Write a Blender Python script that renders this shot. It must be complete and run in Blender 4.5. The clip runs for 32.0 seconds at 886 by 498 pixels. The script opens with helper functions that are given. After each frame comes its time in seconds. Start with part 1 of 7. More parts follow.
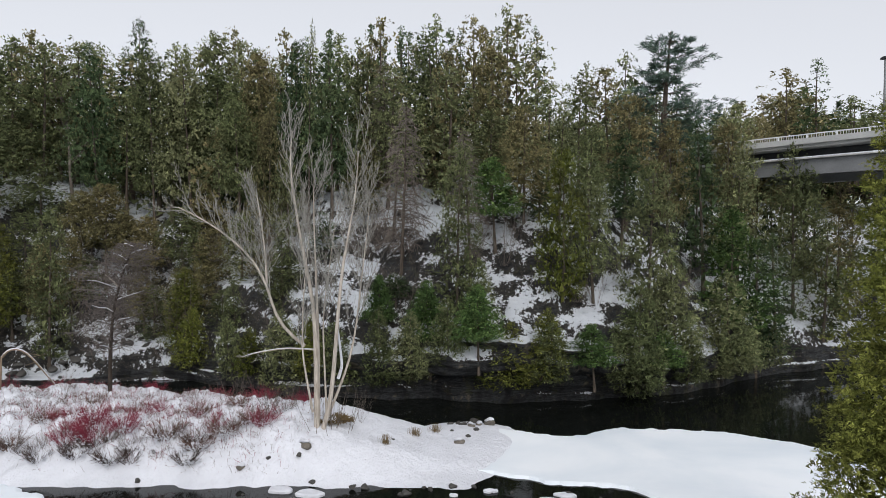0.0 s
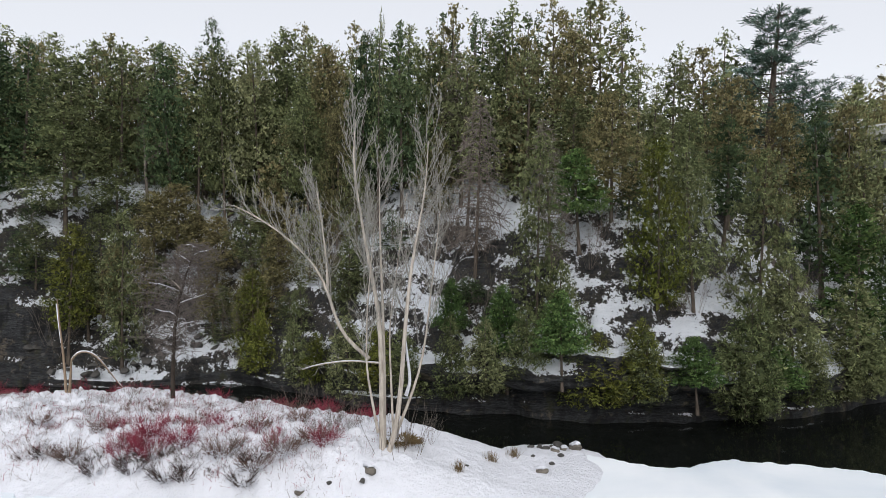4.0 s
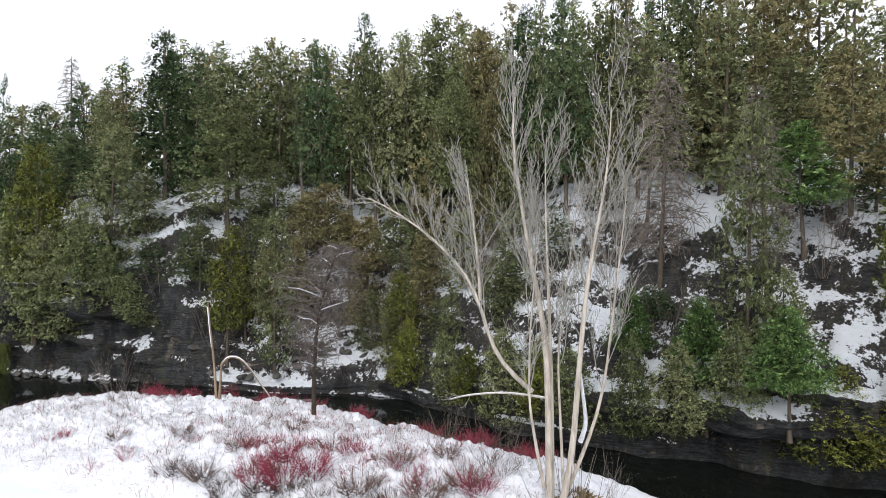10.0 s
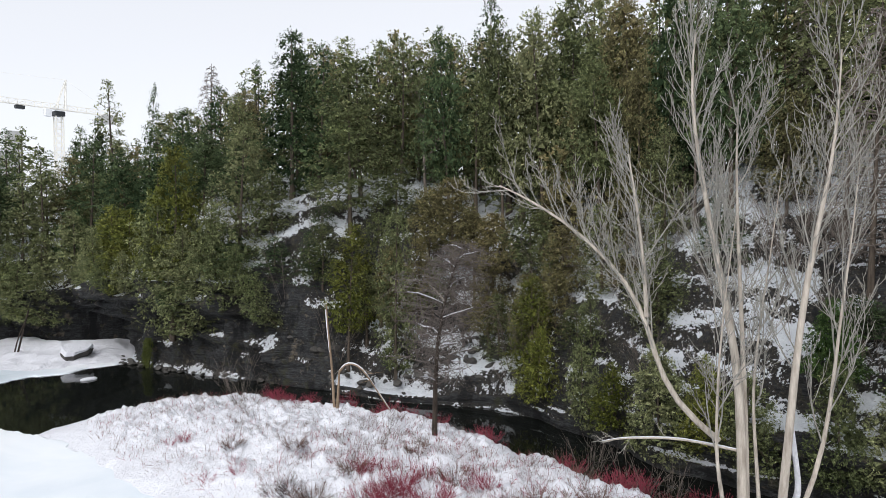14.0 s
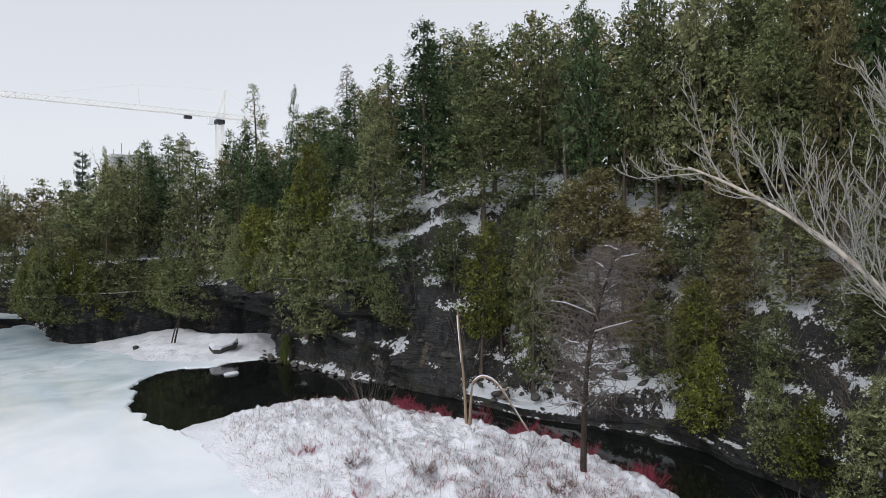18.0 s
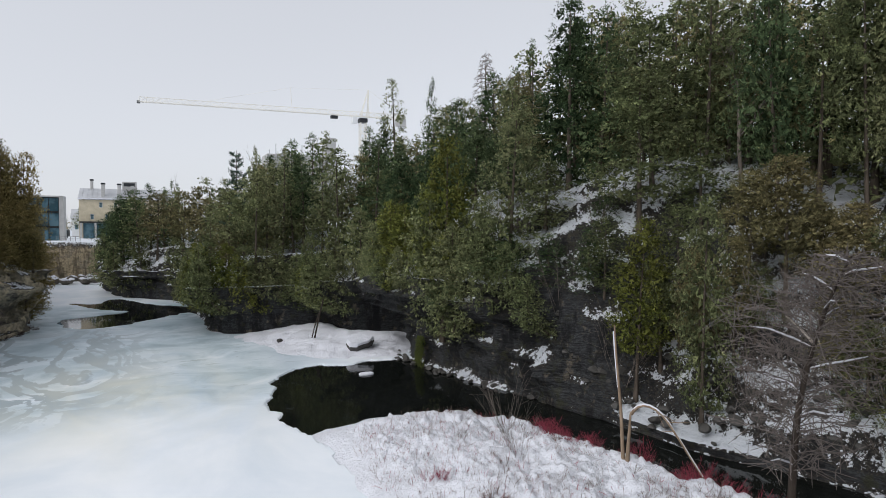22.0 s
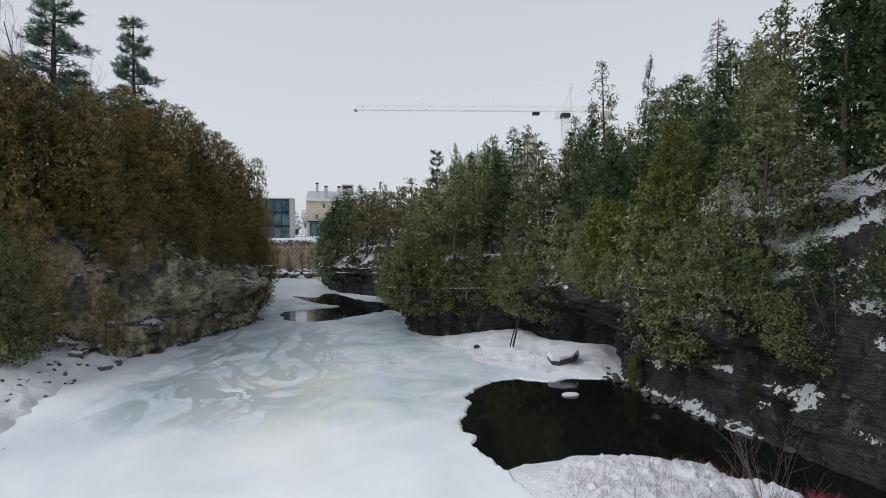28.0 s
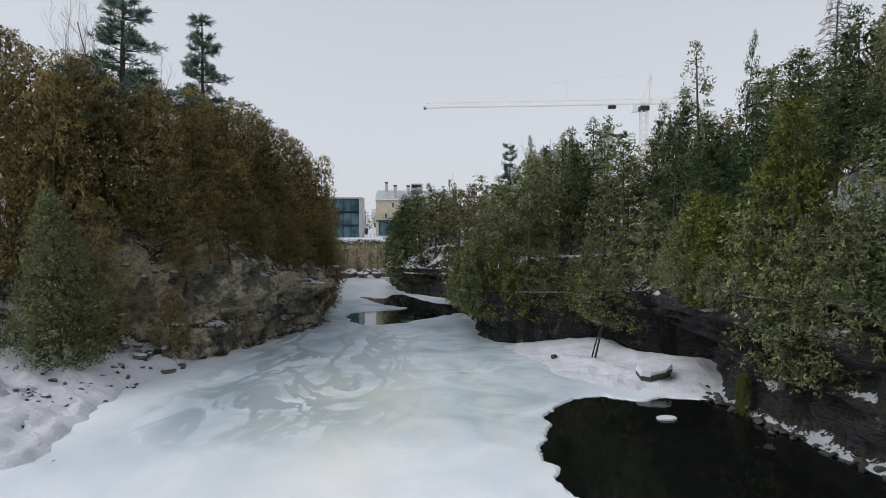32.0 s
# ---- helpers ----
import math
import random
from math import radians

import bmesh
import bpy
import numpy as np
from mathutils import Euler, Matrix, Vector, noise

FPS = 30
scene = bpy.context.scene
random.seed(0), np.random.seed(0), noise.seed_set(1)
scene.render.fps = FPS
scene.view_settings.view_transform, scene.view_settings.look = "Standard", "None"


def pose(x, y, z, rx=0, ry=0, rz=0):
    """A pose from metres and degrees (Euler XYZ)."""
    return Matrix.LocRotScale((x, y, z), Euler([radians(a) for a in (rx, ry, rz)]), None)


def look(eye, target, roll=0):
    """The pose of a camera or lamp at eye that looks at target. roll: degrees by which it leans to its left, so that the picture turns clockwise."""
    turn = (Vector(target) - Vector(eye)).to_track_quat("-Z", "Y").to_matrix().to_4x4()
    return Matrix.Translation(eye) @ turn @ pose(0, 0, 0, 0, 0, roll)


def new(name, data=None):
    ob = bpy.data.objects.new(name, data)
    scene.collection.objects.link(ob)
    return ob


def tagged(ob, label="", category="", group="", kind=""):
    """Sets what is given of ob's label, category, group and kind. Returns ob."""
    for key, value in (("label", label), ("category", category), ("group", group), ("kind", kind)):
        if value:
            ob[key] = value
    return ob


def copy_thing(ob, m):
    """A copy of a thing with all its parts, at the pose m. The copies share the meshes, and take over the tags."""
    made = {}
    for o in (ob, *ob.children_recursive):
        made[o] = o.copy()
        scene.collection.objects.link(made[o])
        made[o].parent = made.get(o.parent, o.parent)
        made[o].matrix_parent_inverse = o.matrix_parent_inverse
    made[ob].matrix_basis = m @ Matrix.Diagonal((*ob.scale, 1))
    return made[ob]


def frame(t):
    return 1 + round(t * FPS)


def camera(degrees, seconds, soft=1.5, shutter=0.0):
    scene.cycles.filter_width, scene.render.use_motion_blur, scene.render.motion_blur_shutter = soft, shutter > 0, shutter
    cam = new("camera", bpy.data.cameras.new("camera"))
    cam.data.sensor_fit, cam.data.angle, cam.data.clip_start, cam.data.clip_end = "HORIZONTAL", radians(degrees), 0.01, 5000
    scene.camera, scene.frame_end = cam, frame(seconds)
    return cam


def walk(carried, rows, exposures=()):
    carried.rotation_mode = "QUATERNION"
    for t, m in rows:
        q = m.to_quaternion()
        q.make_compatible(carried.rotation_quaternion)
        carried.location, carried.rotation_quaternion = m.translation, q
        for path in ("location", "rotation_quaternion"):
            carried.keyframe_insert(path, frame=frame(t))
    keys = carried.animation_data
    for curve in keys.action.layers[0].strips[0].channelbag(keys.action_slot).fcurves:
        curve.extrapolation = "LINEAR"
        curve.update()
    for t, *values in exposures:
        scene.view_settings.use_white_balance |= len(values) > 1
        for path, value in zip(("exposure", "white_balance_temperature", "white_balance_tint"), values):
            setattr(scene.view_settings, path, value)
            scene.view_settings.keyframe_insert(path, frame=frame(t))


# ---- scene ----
# camera and its flight: seconds, place, compass heading, tilt, lean
cam = camera(73.49, 32.0, soft=0.75)
ROUTE = [
    (0.0, -16.857, -14.180, 10.891, 85.122, -1.129, -0.241),
    (0.5, -16.481, -14.116, 10.920, 84.415, -1.176, -0.240),
    (1.0, -16.105, -14.045, 10.948, 83.606, -1.217, -0.232),
    (1.5, -15.724, -13.968, 10.972, 82.709, -1.251, -0.215),
    (2.0, -15.331, -13.887, 10.991, 81.792, -1.279, -0.199),
    (2.5, -14.927, -13.802, 11.002, 80.879, -1.305, -0.188),
    (4.5, -13.032, -13.394, 10.932, 77.207, -1.200, -0.152),
    (5.0, -12.558, -13.259, 10.904, 76.125, -1.152, -0.167),
    (5.5, -12.087, -13.119, 10.877, 74.995, -1.107, -0.165),
    (6.0, -11.625, -12.975, 10.852, 73.855, -1.064, -0.155),
    (6.5, -11.174, -12.827, 10.830, 72.721, -1.023, -0.141),
    (7.0, -10.733, -12.667, 10.813, 71.547, -0.982, -0.124),
    (7.5, -10.305, -12.491, 10.801, 70.291, -0.955, -0.103),
    (8.0, -9.894, -12.306, 10.797, 68.960, -0.959, -0.067),
    (8.5, -9.496, -12.112, 10.799, 67.603, -0.981, -0.027),
    (9.0, -9.103, -11.905, 10.807, 66.238, -1.003, 0.004),
    (9.5, -8.709, -11.675, 10.816, 64.829, -1.022, 0.049),
    (10.0, -8.311, -11.423, 10.825, 63.355, -1.042, 0.105),
    (10.5, -7.909, -11.157, 10.828, 61.895, -1.059, 0.148),
    (11.0, -7.502, -10.884, 10.827, 60.478, -1.068, 0.175),
    (11.5, -7.091, -10.600, 10.819, 59.021, -1.068, 0.199),
    (12.0, -6.674, -10.303, 10.806, 57.504, -1.056, 0.226),
    (12.5, -6.253, -9.997, 10.787, 55.981, -1.037, 0.245),
    (13.0, -5.835, -9.681, 10.766, 54.465, -1.026, 0.238),
    (13.5, -5.426, -9.356, 10.752, 52.943, -1.029, 0.221),
    (14.0, -5.028, -9.022, 10.748, 51.416, -1.039, 0.219),
    (14.5, -4.639, -8.686, 10.750, 49.887, -1.052, 0.235),
    (16.5, -3.330, -7.342, 10.779, 43.564, -1.165, 0.380),
    (17.0, -3.082, -6.993, 10.795, 41.927, -1.215, 0.380),
    (17.5, -2.837, -6.637, 10.818, 40.303, -1.268, 0.361),
    (18.0, -2.595, -6.272, 10.853, 38.688, -1.323, 0.331),
    (18.5, -2.355, -5.900, 10.898, 37.073, -1.382, 0.300),
    (19.0, -2.120, -5.520, 10.947, 35.462, -1.454, 0.267),
    (19.5, -1.893, -5.132, 10.995, 33.850, -1.531, 0.225),
    (20.0, -1.678, -4.734, 11.037, 32.229, -1.599, 0.177),
    (20.5, -1.476, -4.326, 11.069, 30.594, -1.658, 0.131),
    (21.0, -1.290, -3.909, 11.093, 28.954, -1.713, 0.084),
    (21.5, -1.125, -3.491, 11.112, 27.330, -1.761, 0.032),
    (22.0, -0.979, -3.080, 11.128, 25.708, -1.804, -0.014),
    (22.5, -0.848, -2.677, 11.141, 24.061, -1.840, -0.041),
    (23.0, -0.725, -2.277, 11.150, 22.400, -1.871, -0.055),
    (23.5, -0.609, -1.875, 11.161, 20.736, -1.893, -0.071),
    (24.0, -0.497, -1.472, 11.174, 19.063, -1.905, -0.082),
    (24.5, -0.385, -1.068, 11.189, 17.370, -1.911, -0.085),
    (25.0, -0.275, -0.657, 11.204, 15.667, -1.919, -0.091),
    (25.5, -0.165, -0.234, 11.216, 13.984, -1.926, -0.104),
    (26.0, -0.060, 0.201, 11.225, 12.328, -1.933, -0.125),
    (26.5, 0.038, 0.642, 11.233, 10.680, -1.953, -0.152),
    (28.5, 0.256, 2.512, 11.187, 5.589, -1.925, -0.212),
    (29.0, 0.273, 2.991, 11.174, 4.600, -1.945, -0.206),
    (29.5, 0.282, 3.473, 11.166, 3.609, -1.956, -0.204),
    (30.0, 0.282, 3.964, 11.163, 2.662, -1.963, -0.196),
    (30.5, 0.276, 4.467, 11.163, 1.793, -1.973, -0.176),
    (31.0, 0.264, 4.977, 11.166, 1.025, -1.980, -0.150),
    (31.5, 0.253, 5.488, 11.169, 0.430, -1.987, -0.131),
    (32.0, 0.248, 5.996, 11.174, 0.013, -2.001, -0.126),
]


def aim(x, y, z, heading, tilt, lean):
    """Pose of a camera by compass heading (clockwise from +y), tilt upwards and lean."""
    return pose(x, y, z) @ pose(0, 0, 0, 0, 0, -heading) @ pose(0, 0, 0, 90 + tilt) @ pose(0, 0, 0, 0, 0, -lean)


EXPOSURES = [(0.0, 0.15, 6450, 10), (2.5, 0.2, 6450, 10), (5.0, 0.32, 6450, 10), (7.0, 0.5, 6450, 10), (10.5, 0.7, 6450, 10), (13.0, 0.52, 6450, 10), (17.0, 0.2, 6400, 10), (23.0, 0.02, 6350, 10), (32.0, -0.1, 6300, 10)]
walk(cam, [(r[0], aim(*r[1:])) for r in ROUTE], EXPOSURES)

# ---- overcast winter daylight ----
world = bpy.data.worlds.new("overcast")
scene.world = world
world.use_nodes = True
wn, wl = world.node_tree.nodes, world.node_tree.links
wn.clear()
sky = wn.new("ShaderNodeTexSky")
sky.sky_type, sky.sun_disc = "NISHITA", False
sky.sun_elevation, sky.sun_rotation = radians(38), radians(256)
sky.dust_density, sky.air_density = 1.0, 1.0
pale = wn.new("ShaderNodeHueSaturation")
pale.inputs["Saturation"].default_value = 0.25
b_sky = wn.new("ShaderNodeBackground")
b_sky.inputs["Strength"].default_value = 0.05
b_cloud = wn.new("ShaderNodeBackground")
b_cloud.inputs["Color"].default_value = (0.80, 0.815, 0.865, 1)
b_cloud.inputs["Strength"].default_value = 0.59
both = wn.new("ShaderNodeAddShader")
w_out = wn.new("ShaderNodeOutputWorld")
wl.new(sky.outputs["Color"], pale.inputs["Color"])
wl.new(pale.outputs["Color"], b_sky.inputs["Color"])
wl.new(b_sky.outputs[0], both.inputs[0])
wl.new(b_cloud.outputs[0], both.inputs[1])
wl.new(both.outputs[0], w_out.inputs["Surface"])

sun = new("sun", bpy.data.lights.new("sun", "SUN"))
sun.data.energy, sun.data.angle, sun.data.color = 1.8, radians(50), (1.0, 0.98, 0.95)
sun.matrix_world = look((-86, -22, 70), (0, 0, 0))


# ---- materials ----
def mat(name, rough=0.8, metal=0.0, spec=0.3):
    m = bpy.data.materials.new(name)
    m.use_nodes = True
    n, l = m.node_tree.nodes, m.node_tree.links
    b = n["Principled BSDF"]
    b.inputs["Roughness"].default_value = rough
    b.inputs["Metallic"].default_value = metal
    b.inputs["Specular IOR Level"].default_value = spec
    return m, n, l, b


def tex_noise(n, l, scale, detail=4.0, rough=0.55, stretch=None, space="Object"):
    """A noise texture in metres; stretch: factors of x, y, z."""
    tc = n.new("ShaderNodeTexCoord")
    t = n.new("ShaderNodeTexNoise")
    t.inputs["Scale"].default_value = scale
    t.inputs["Detail"].default_value = detail
    t.inputs["Roughness"].default_value = rough
    if stretch:
        mp = n.new("ShaderNodeMapping")
        mp.inputs["Scale"].default_value = stretch
        l.new(tc.outputs[space], mp.inputs["Vector"])
        l.new(mp.outputs[0], t.inputs["Vector"])
    else:
        l.new(tc.outputs[space], t.inputs["Vector"])
    return t.outputs["Fac"]


def ramp(n, l, fac, *stops):
    r = n.new("ShaderNodeValToRGB")
    e = r.color_ramp.elements
    while len(e) < len(stops):
        e.new(0.5)
    for k, (p, c) in zip(e, stops):
        k.position = p
        k.color = (*c, 1) if len(c) == 3 else c
    l.new(fac, r.inputs["Fac"])
    return r.outputs["Color"]


def grey(v):
    return (v, v, v)


def mix(n, l, fac, a, b, how="MIX"):
    m = n.new("ShaderNodeMix")
    m.data_type, m.blend_type = "RGBA", how
    for socket, v in ((m.inputs[0], fac), (m.inputs[6], a), (m.inputs[7], b)):
        if isinstance(v, (int, float)):
            socket.default_value = v
        elif isinstance(v, tuple):
            socket.default_value = (*v, 1)
        else:
            l.new(v, socket)
    return m.outputs[2]


def math_node(n, l, op, a, b=None):
    m = n.new("ShaderNodeMath")
    m.operation = op
    for socket, v in zip(m.inputs, (a, b)):
        if v is None:
            continue
        if isinstance(v, (int, float)):
            socket.default_value = v
        else:
            l.new(v, socket)
    return m.outputs[0]


def bump(n, l, b, height, strength=0.5, distance=0.05):
    k = n.new("ShaderNodeBump")
    k.inputs["Strength"].default_value = strength
    k.inputs["Distance"].default_value = distance
    l.new(height, k.inputs["Height"])
    l.new(k.outputs[0], b.inputs["Normal"])


def plain(name, colour, rough=0.7, metal=0.0, vary=0.25, scale=3.0, spec=0.3, rel=0.3):
    """A surface of one colour with mottling at two scales and fine relief."""
    m, n, l, b = mat(name, rough, metal, spec)
    f1 = tex_noise(n, l, scale, 5)
    f2 = tex_noise(n, l, scale * 9, 3)
    dark = tuple(c * (1 - vary) for c in colour)
    lite = tuple(min(1, c * (1 + vary)) for c in colour)
    c1 = ramp(n, l, f1, (0.3, dark), (0.7, lite))
    c2 = mix(n, l, 0.35, c1, ramp(n, l, f2, (0.35, dark), (0.65, lite)))
    l.new(c2, b.inputs["Base Color"])
    bump(n, l, b, f2, rel, 0.02)
    return m


def m_ground(name, deep, mid, pale, patch, patch_colour, spread, grain, run=(0.55, 0.55, 0.16), wet=0.85):
    """Gorge bank: layered limestone on steep faces, snow and leaf litter on flat ones."""
    m, n, l, b = mat(name, 0.8, 0, 0.35)
    geo = n.new("ShaderNodeNewGeometry")
    sep = n.new("ShaderNodeSeparateXYZ")
    l.new(geo.outputs["Normal"], sep.inputs[0])
    beds = tex_noise(n, l, 1.0, 9, 0.7, (0.35, 0.35, 3.2))
    blotch = tex_noise(n, l, grain, 7, 0.65)
    fine = tex_noise(n, l, 2.6, 9, 0.72)
    speck = tex_noise(n, l, 9.0, 4, 0.7)
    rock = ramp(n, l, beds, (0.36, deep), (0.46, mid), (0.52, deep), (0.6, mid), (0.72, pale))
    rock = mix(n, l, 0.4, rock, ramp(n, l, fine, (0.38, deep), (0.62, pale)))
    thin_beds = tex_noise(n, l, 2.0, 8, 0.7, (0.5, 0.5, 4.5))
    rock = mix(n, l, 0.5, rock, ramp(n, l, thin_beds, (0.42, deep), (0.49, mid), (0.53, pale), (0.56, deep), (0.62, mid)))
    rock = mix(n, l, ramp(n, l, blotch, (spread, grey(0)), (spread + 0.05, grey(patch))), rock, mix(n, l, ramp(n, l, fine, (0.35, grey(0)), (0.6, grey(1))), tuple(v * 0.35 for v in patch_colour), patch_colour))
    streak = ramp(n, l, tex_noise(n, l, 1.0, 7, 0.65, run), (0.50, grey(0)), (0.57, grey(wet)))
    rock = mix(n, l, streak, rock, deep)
    moss = ramp(n, l, tex_noise(n, l, 0.9, 6, 0.65), (0.56, grey(0)), (0.66, grey(0.55)))
    rock = mix(n, l, moss, rock, (0.055, 0.055, 0.018))
    soil = ramp(n, l, speck, (0.35, (0.008, 0.008, 0.008)), (0.5, (0.032, 0.029, 0.025)), (0.65, (0.085, 0.074, 0.06)))
    snow = ramp(n, l, fine, (0.2, (0.70, 0.74, 0.80)), (0.8, (0.86, 0.885, 0.93)))

    def wob(src, k):
        return math_node(n, l, "MULTIPLY", math_node(n, l, "SUBTRACT", src, 0.5), k)
    flat = math_node(n, l, "ADD", math_node(n, l, "ADD", sep.outputs["Z"], wob(fine, 1.3)), math_node(n, l, "ADD", wob(blotch, 0.7), wob(speck, 0.5)))
    c = mix(n, l, ramp(n, l, flat, (0.46, grey(0)), (0.53, grey(1))), rock, soil)
    c = mix(n, l, ramp(n, l, flat, (0.672, grey(0)), (0.692, grey(1))), c, snow)
    l.new(c, b.inputs["Base Color"])
    h = math_node(n, l, "ADD", math_node(n, l, "ADD", math_node(n, l, "MULTIPLY", beds, 1.6), fine), thin_beds)
    bump(n, l, b, h, 1.0, 0.35)
    return m


def m_snow(name="snow", tint=(0.755, 0.765, 0.82), rel=1.0):
    m, n, l, b = mat(name, 0.65, 0, 0.25)
    f1 = tex_noise(n, l, 0.6, 5)
    f2 = tex_noise(n, l, 5.0, 6, 0.65)
    c = ramp(n, l, f1, (0.3, tuple(v * 0.86 for v in tint)), (0.7, tint))
    l.new(c, b.inputs["Base Color"])
    bump(n, l, b, math_node(n, l, "ADD", math_node(n, l, "MULTIPLY", f1, 4), math_node(n, l, "MULTIPLY", f2, 2.2)), rel, 0.06)
    return m


def m_ice():
    """River ice: smooth white crust near, then blue-grey slush with curled dark leads and yellowish stains."""
    m, n, l, b = mat("river ice", 0.45, 0, 0.35)
    tc = n.new("ShaderNodeTexCoord")
    sep = n.new("ShaderNodeSeparateXYZ")
    l.new(tc.outputs["Object"], sep.inputs[0])

    def swirl(scale, stretch, turn, warp, detail=7):
        mp = n.new("ShaderNodeMapping")
        mp.inputs["Scale"].default_value = stretch
        mp.inputs["Rotation"].default_value = (0, 0, turn)
        l.new(tc.outputs["Object"], mp.inputs["Vector"])
        t = n.new("ShaderNodeTexNoise")
        t.inputs["Scale"].default_value, t.inputs["Detail"].default_value = scale, detail
        t.inputs["Roughness"].default_value, t.inputs["Distortion"].default_value = 0.55, warp
        l.new(mp.outputs[0], t.inputs["Vector"])
        return t.outputs["Fac"]

    def window(axis, lo, lo1, hi1, hi):
        return ramp(n, l, math_node(n, l, "ADD", math_node(n, l, "MULTIPLY", sep.outputs[axis], 0.005), 0.5), *((0.5 + p * 0.005, grey(v)) for p, v in ((lo, 0), (lo1, 1), (hi1, 1), (hi, 0))))
    fine = tex_noise(n, l, 3.0, 6)
    cloud = swirl(0.16, (1, 0.7, 1), 0.3, 0.4)
    white = ramp(n, l, cloud, (0.3, (0.63, 0.70, 0.77)), (0.62, (0.83, 0.858, 0.892)))
    slush = ramp(n, l, swirl(0.22, (1.0, 1.0, 1), 0.9, 0.9), (0.30, (0.30, 0.39, 0.44)), (0.45, (0.45, 0.54, 0.59)), (0.62, (0.62, 0.69, 0.74)), (0.75, (0.80, 0.83, 0.86)))
    reach = mix(n, l, 1.0, window("Y", 31, 42, 95, 100), window("X", -21, -15, 6, 12), "MULTIPLY")
    c = mix(n, l, reach, white, slush)
    leads = ramp(n, l, swirl(0.17, (1.0, 0.5, 1), -0.35, 2.0, 4), (0.42, grey(0)), (0.445, grey(1)), (0.53, grey(1)), (0.56, grey(0)))
    where = mix(n, l, 1.0, window("Y", 35, 41, 66, 74), window("X", -18, -15, -6, 0), "MULTIPLY")
    c = mix(n, l, mix(n, l, 1.0, leads, where, "MULTIPLY"), c, mix(n, l, cloud, (0.22, 0.27, 0.30), (0.46, 0.53, 0.56)))
    chips = ramp(n, l, swirl(0.9, (0.6, 1.6, 1), 0.2, 1.2), (0.30, grey(1)), (0.40, grey(0)))
    c = mix(n, l, mix(n, l, 1.0, chips, mix(n, l, 1.0, window("Y", 36, 42, 62, 70), window("X", -4, 0, 8, 11), "MULTIPLY"), "MULTIPLY"), c, (0.36, 0.43, 0.46))
    stain = ramp(n, l, swirl(0.12, (1.2, 0.5, 1), 0.6, 1.0), (0.36, grey(0)), (0.6, grey(0.5)))
    stain = mix(n, l, 1.0, stain, mix(n, l, 1.0, window("Y", 24, 39, 42, 62), window("X", -14, -3, -2, 9), "MULTIPLY"), "MULTIPLY")
    c = mix(n, l, stain, c, (0.80, 0.74, 0.55))
    l.new(c, b.inputs["Base Color"])
    l.new(ramp(n, l, cloud, (0.3, grey(0.35)), (0.6, grey(0.6))), b.inputs["Roughness"])
    bump(n, l, b, fine, 0.15, 0.03)
    return m


def m_water():
    m, n, l, b = mat("dark water", 0.05, 0, 0.5)
    b.inputs["Base Color"].default_value = (0.006, 0.007, 0.006, 1)
    b.inputs["IOR"].default_value = 1.33
    bump(n, l, b, tex_noise(n, l, 1.4, 4, 0.5, (1.0, 0.5, 1)), 0.12, 0.05)
    return m


def m_leaf(name, a, bb, dry, dryness=0.35):
    """Foliage: colour a to bb from spray to spray, leaning to dry from tree to tree and from place to place."""
    m, n, l, b = mat(name, 0.85, 0, 0.08)
    geo = n.new("ShaderNodeNewGeometry")
    oi = n.new("ShaderNodeObjectInfo")
    mid = tuple(0.6 * p + 0.4 * q for p, q in zip(a, bb))
    c = ramp(n, l, geo.outputs["Random Per Island"], (0.0, tuple(v * 0.6 for v in a)), (0.35, a), (0.75, mid), (1.0, tuple(v * 0.98 for v in bb)))
    area = n.new("ShaderNodeTexNoise")
    area.inputs["Scale"].default_value, area.inputs["Detail"].default_value = 0.17, 3
    l.new(geo.outputs["Position"], area.inputs["Vector"])
    f = math_node(n, l, "ADD", math_node(n, l, "MULTIPLY", oi.outputs["Random"], dryness), math_node(n, l, "MULTIPLY", ramp(n, l, area.outputs["Fac"], (0.4, grey(0)), (0.65, grey(1))), dryness))
    tuft = n.new("ShaderNodeTexNoise")
    tuft.inputs["Scale"].default_value, tuft.inputs["Detail"].default_value = 1.5, 2
    l.new(geo.outputs["Position"], tuft.inputs["Vector"])
    c = mix(n, l, 1.0, c, ramp(n, l, tuft.outputs["Fac"], (0.36, grey(0.72)), (0.64, grey(1.3))), "MULTIPLY")
    c = mix(n, l, f, c, mix(n, l, geo.outputs["Random Per Island"], tuple(v * 0.5 for v in dry), tuple(v * 1.4 for v in dry)))
    lush = n.new("ShaderNodeHueSaturation")
    lush.inputs["Saturation"].default_value = 1.0
    l.new(math_node(n, l, "ADD", math_node(n, l, "MULTIPLY", oi.outputs["Random"], 0.6), 0.75), lush.inputs["Value"])
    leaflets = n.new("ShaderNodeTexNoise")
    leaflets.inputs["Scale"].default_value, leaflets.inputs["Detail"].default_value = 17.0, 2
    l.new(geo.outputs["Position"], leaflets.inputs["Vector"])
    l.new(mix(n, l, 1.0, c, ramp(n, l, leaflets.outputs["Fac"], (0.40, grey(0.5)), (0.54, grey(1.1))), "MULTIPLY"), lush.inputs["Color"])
    c = lush.outputs["Color"]
    l.new(c, b.inputs["Base Color"])
    tr = n.new("ShaderNodeBsdfTranslucent")
    l.new(c, tr.inputs["Color"])
    ms = n.new("ShaderNodeMixShader")
    ms.inputs[0].default_value = 0.33
    l.new(b.outputs[0], ms.inputs[1])
    l.new(tr.outputs[0], ms.inputs[2])
    l.new(ms.outputs[0], n["Material Output"].inputs["Surface"])
    return m


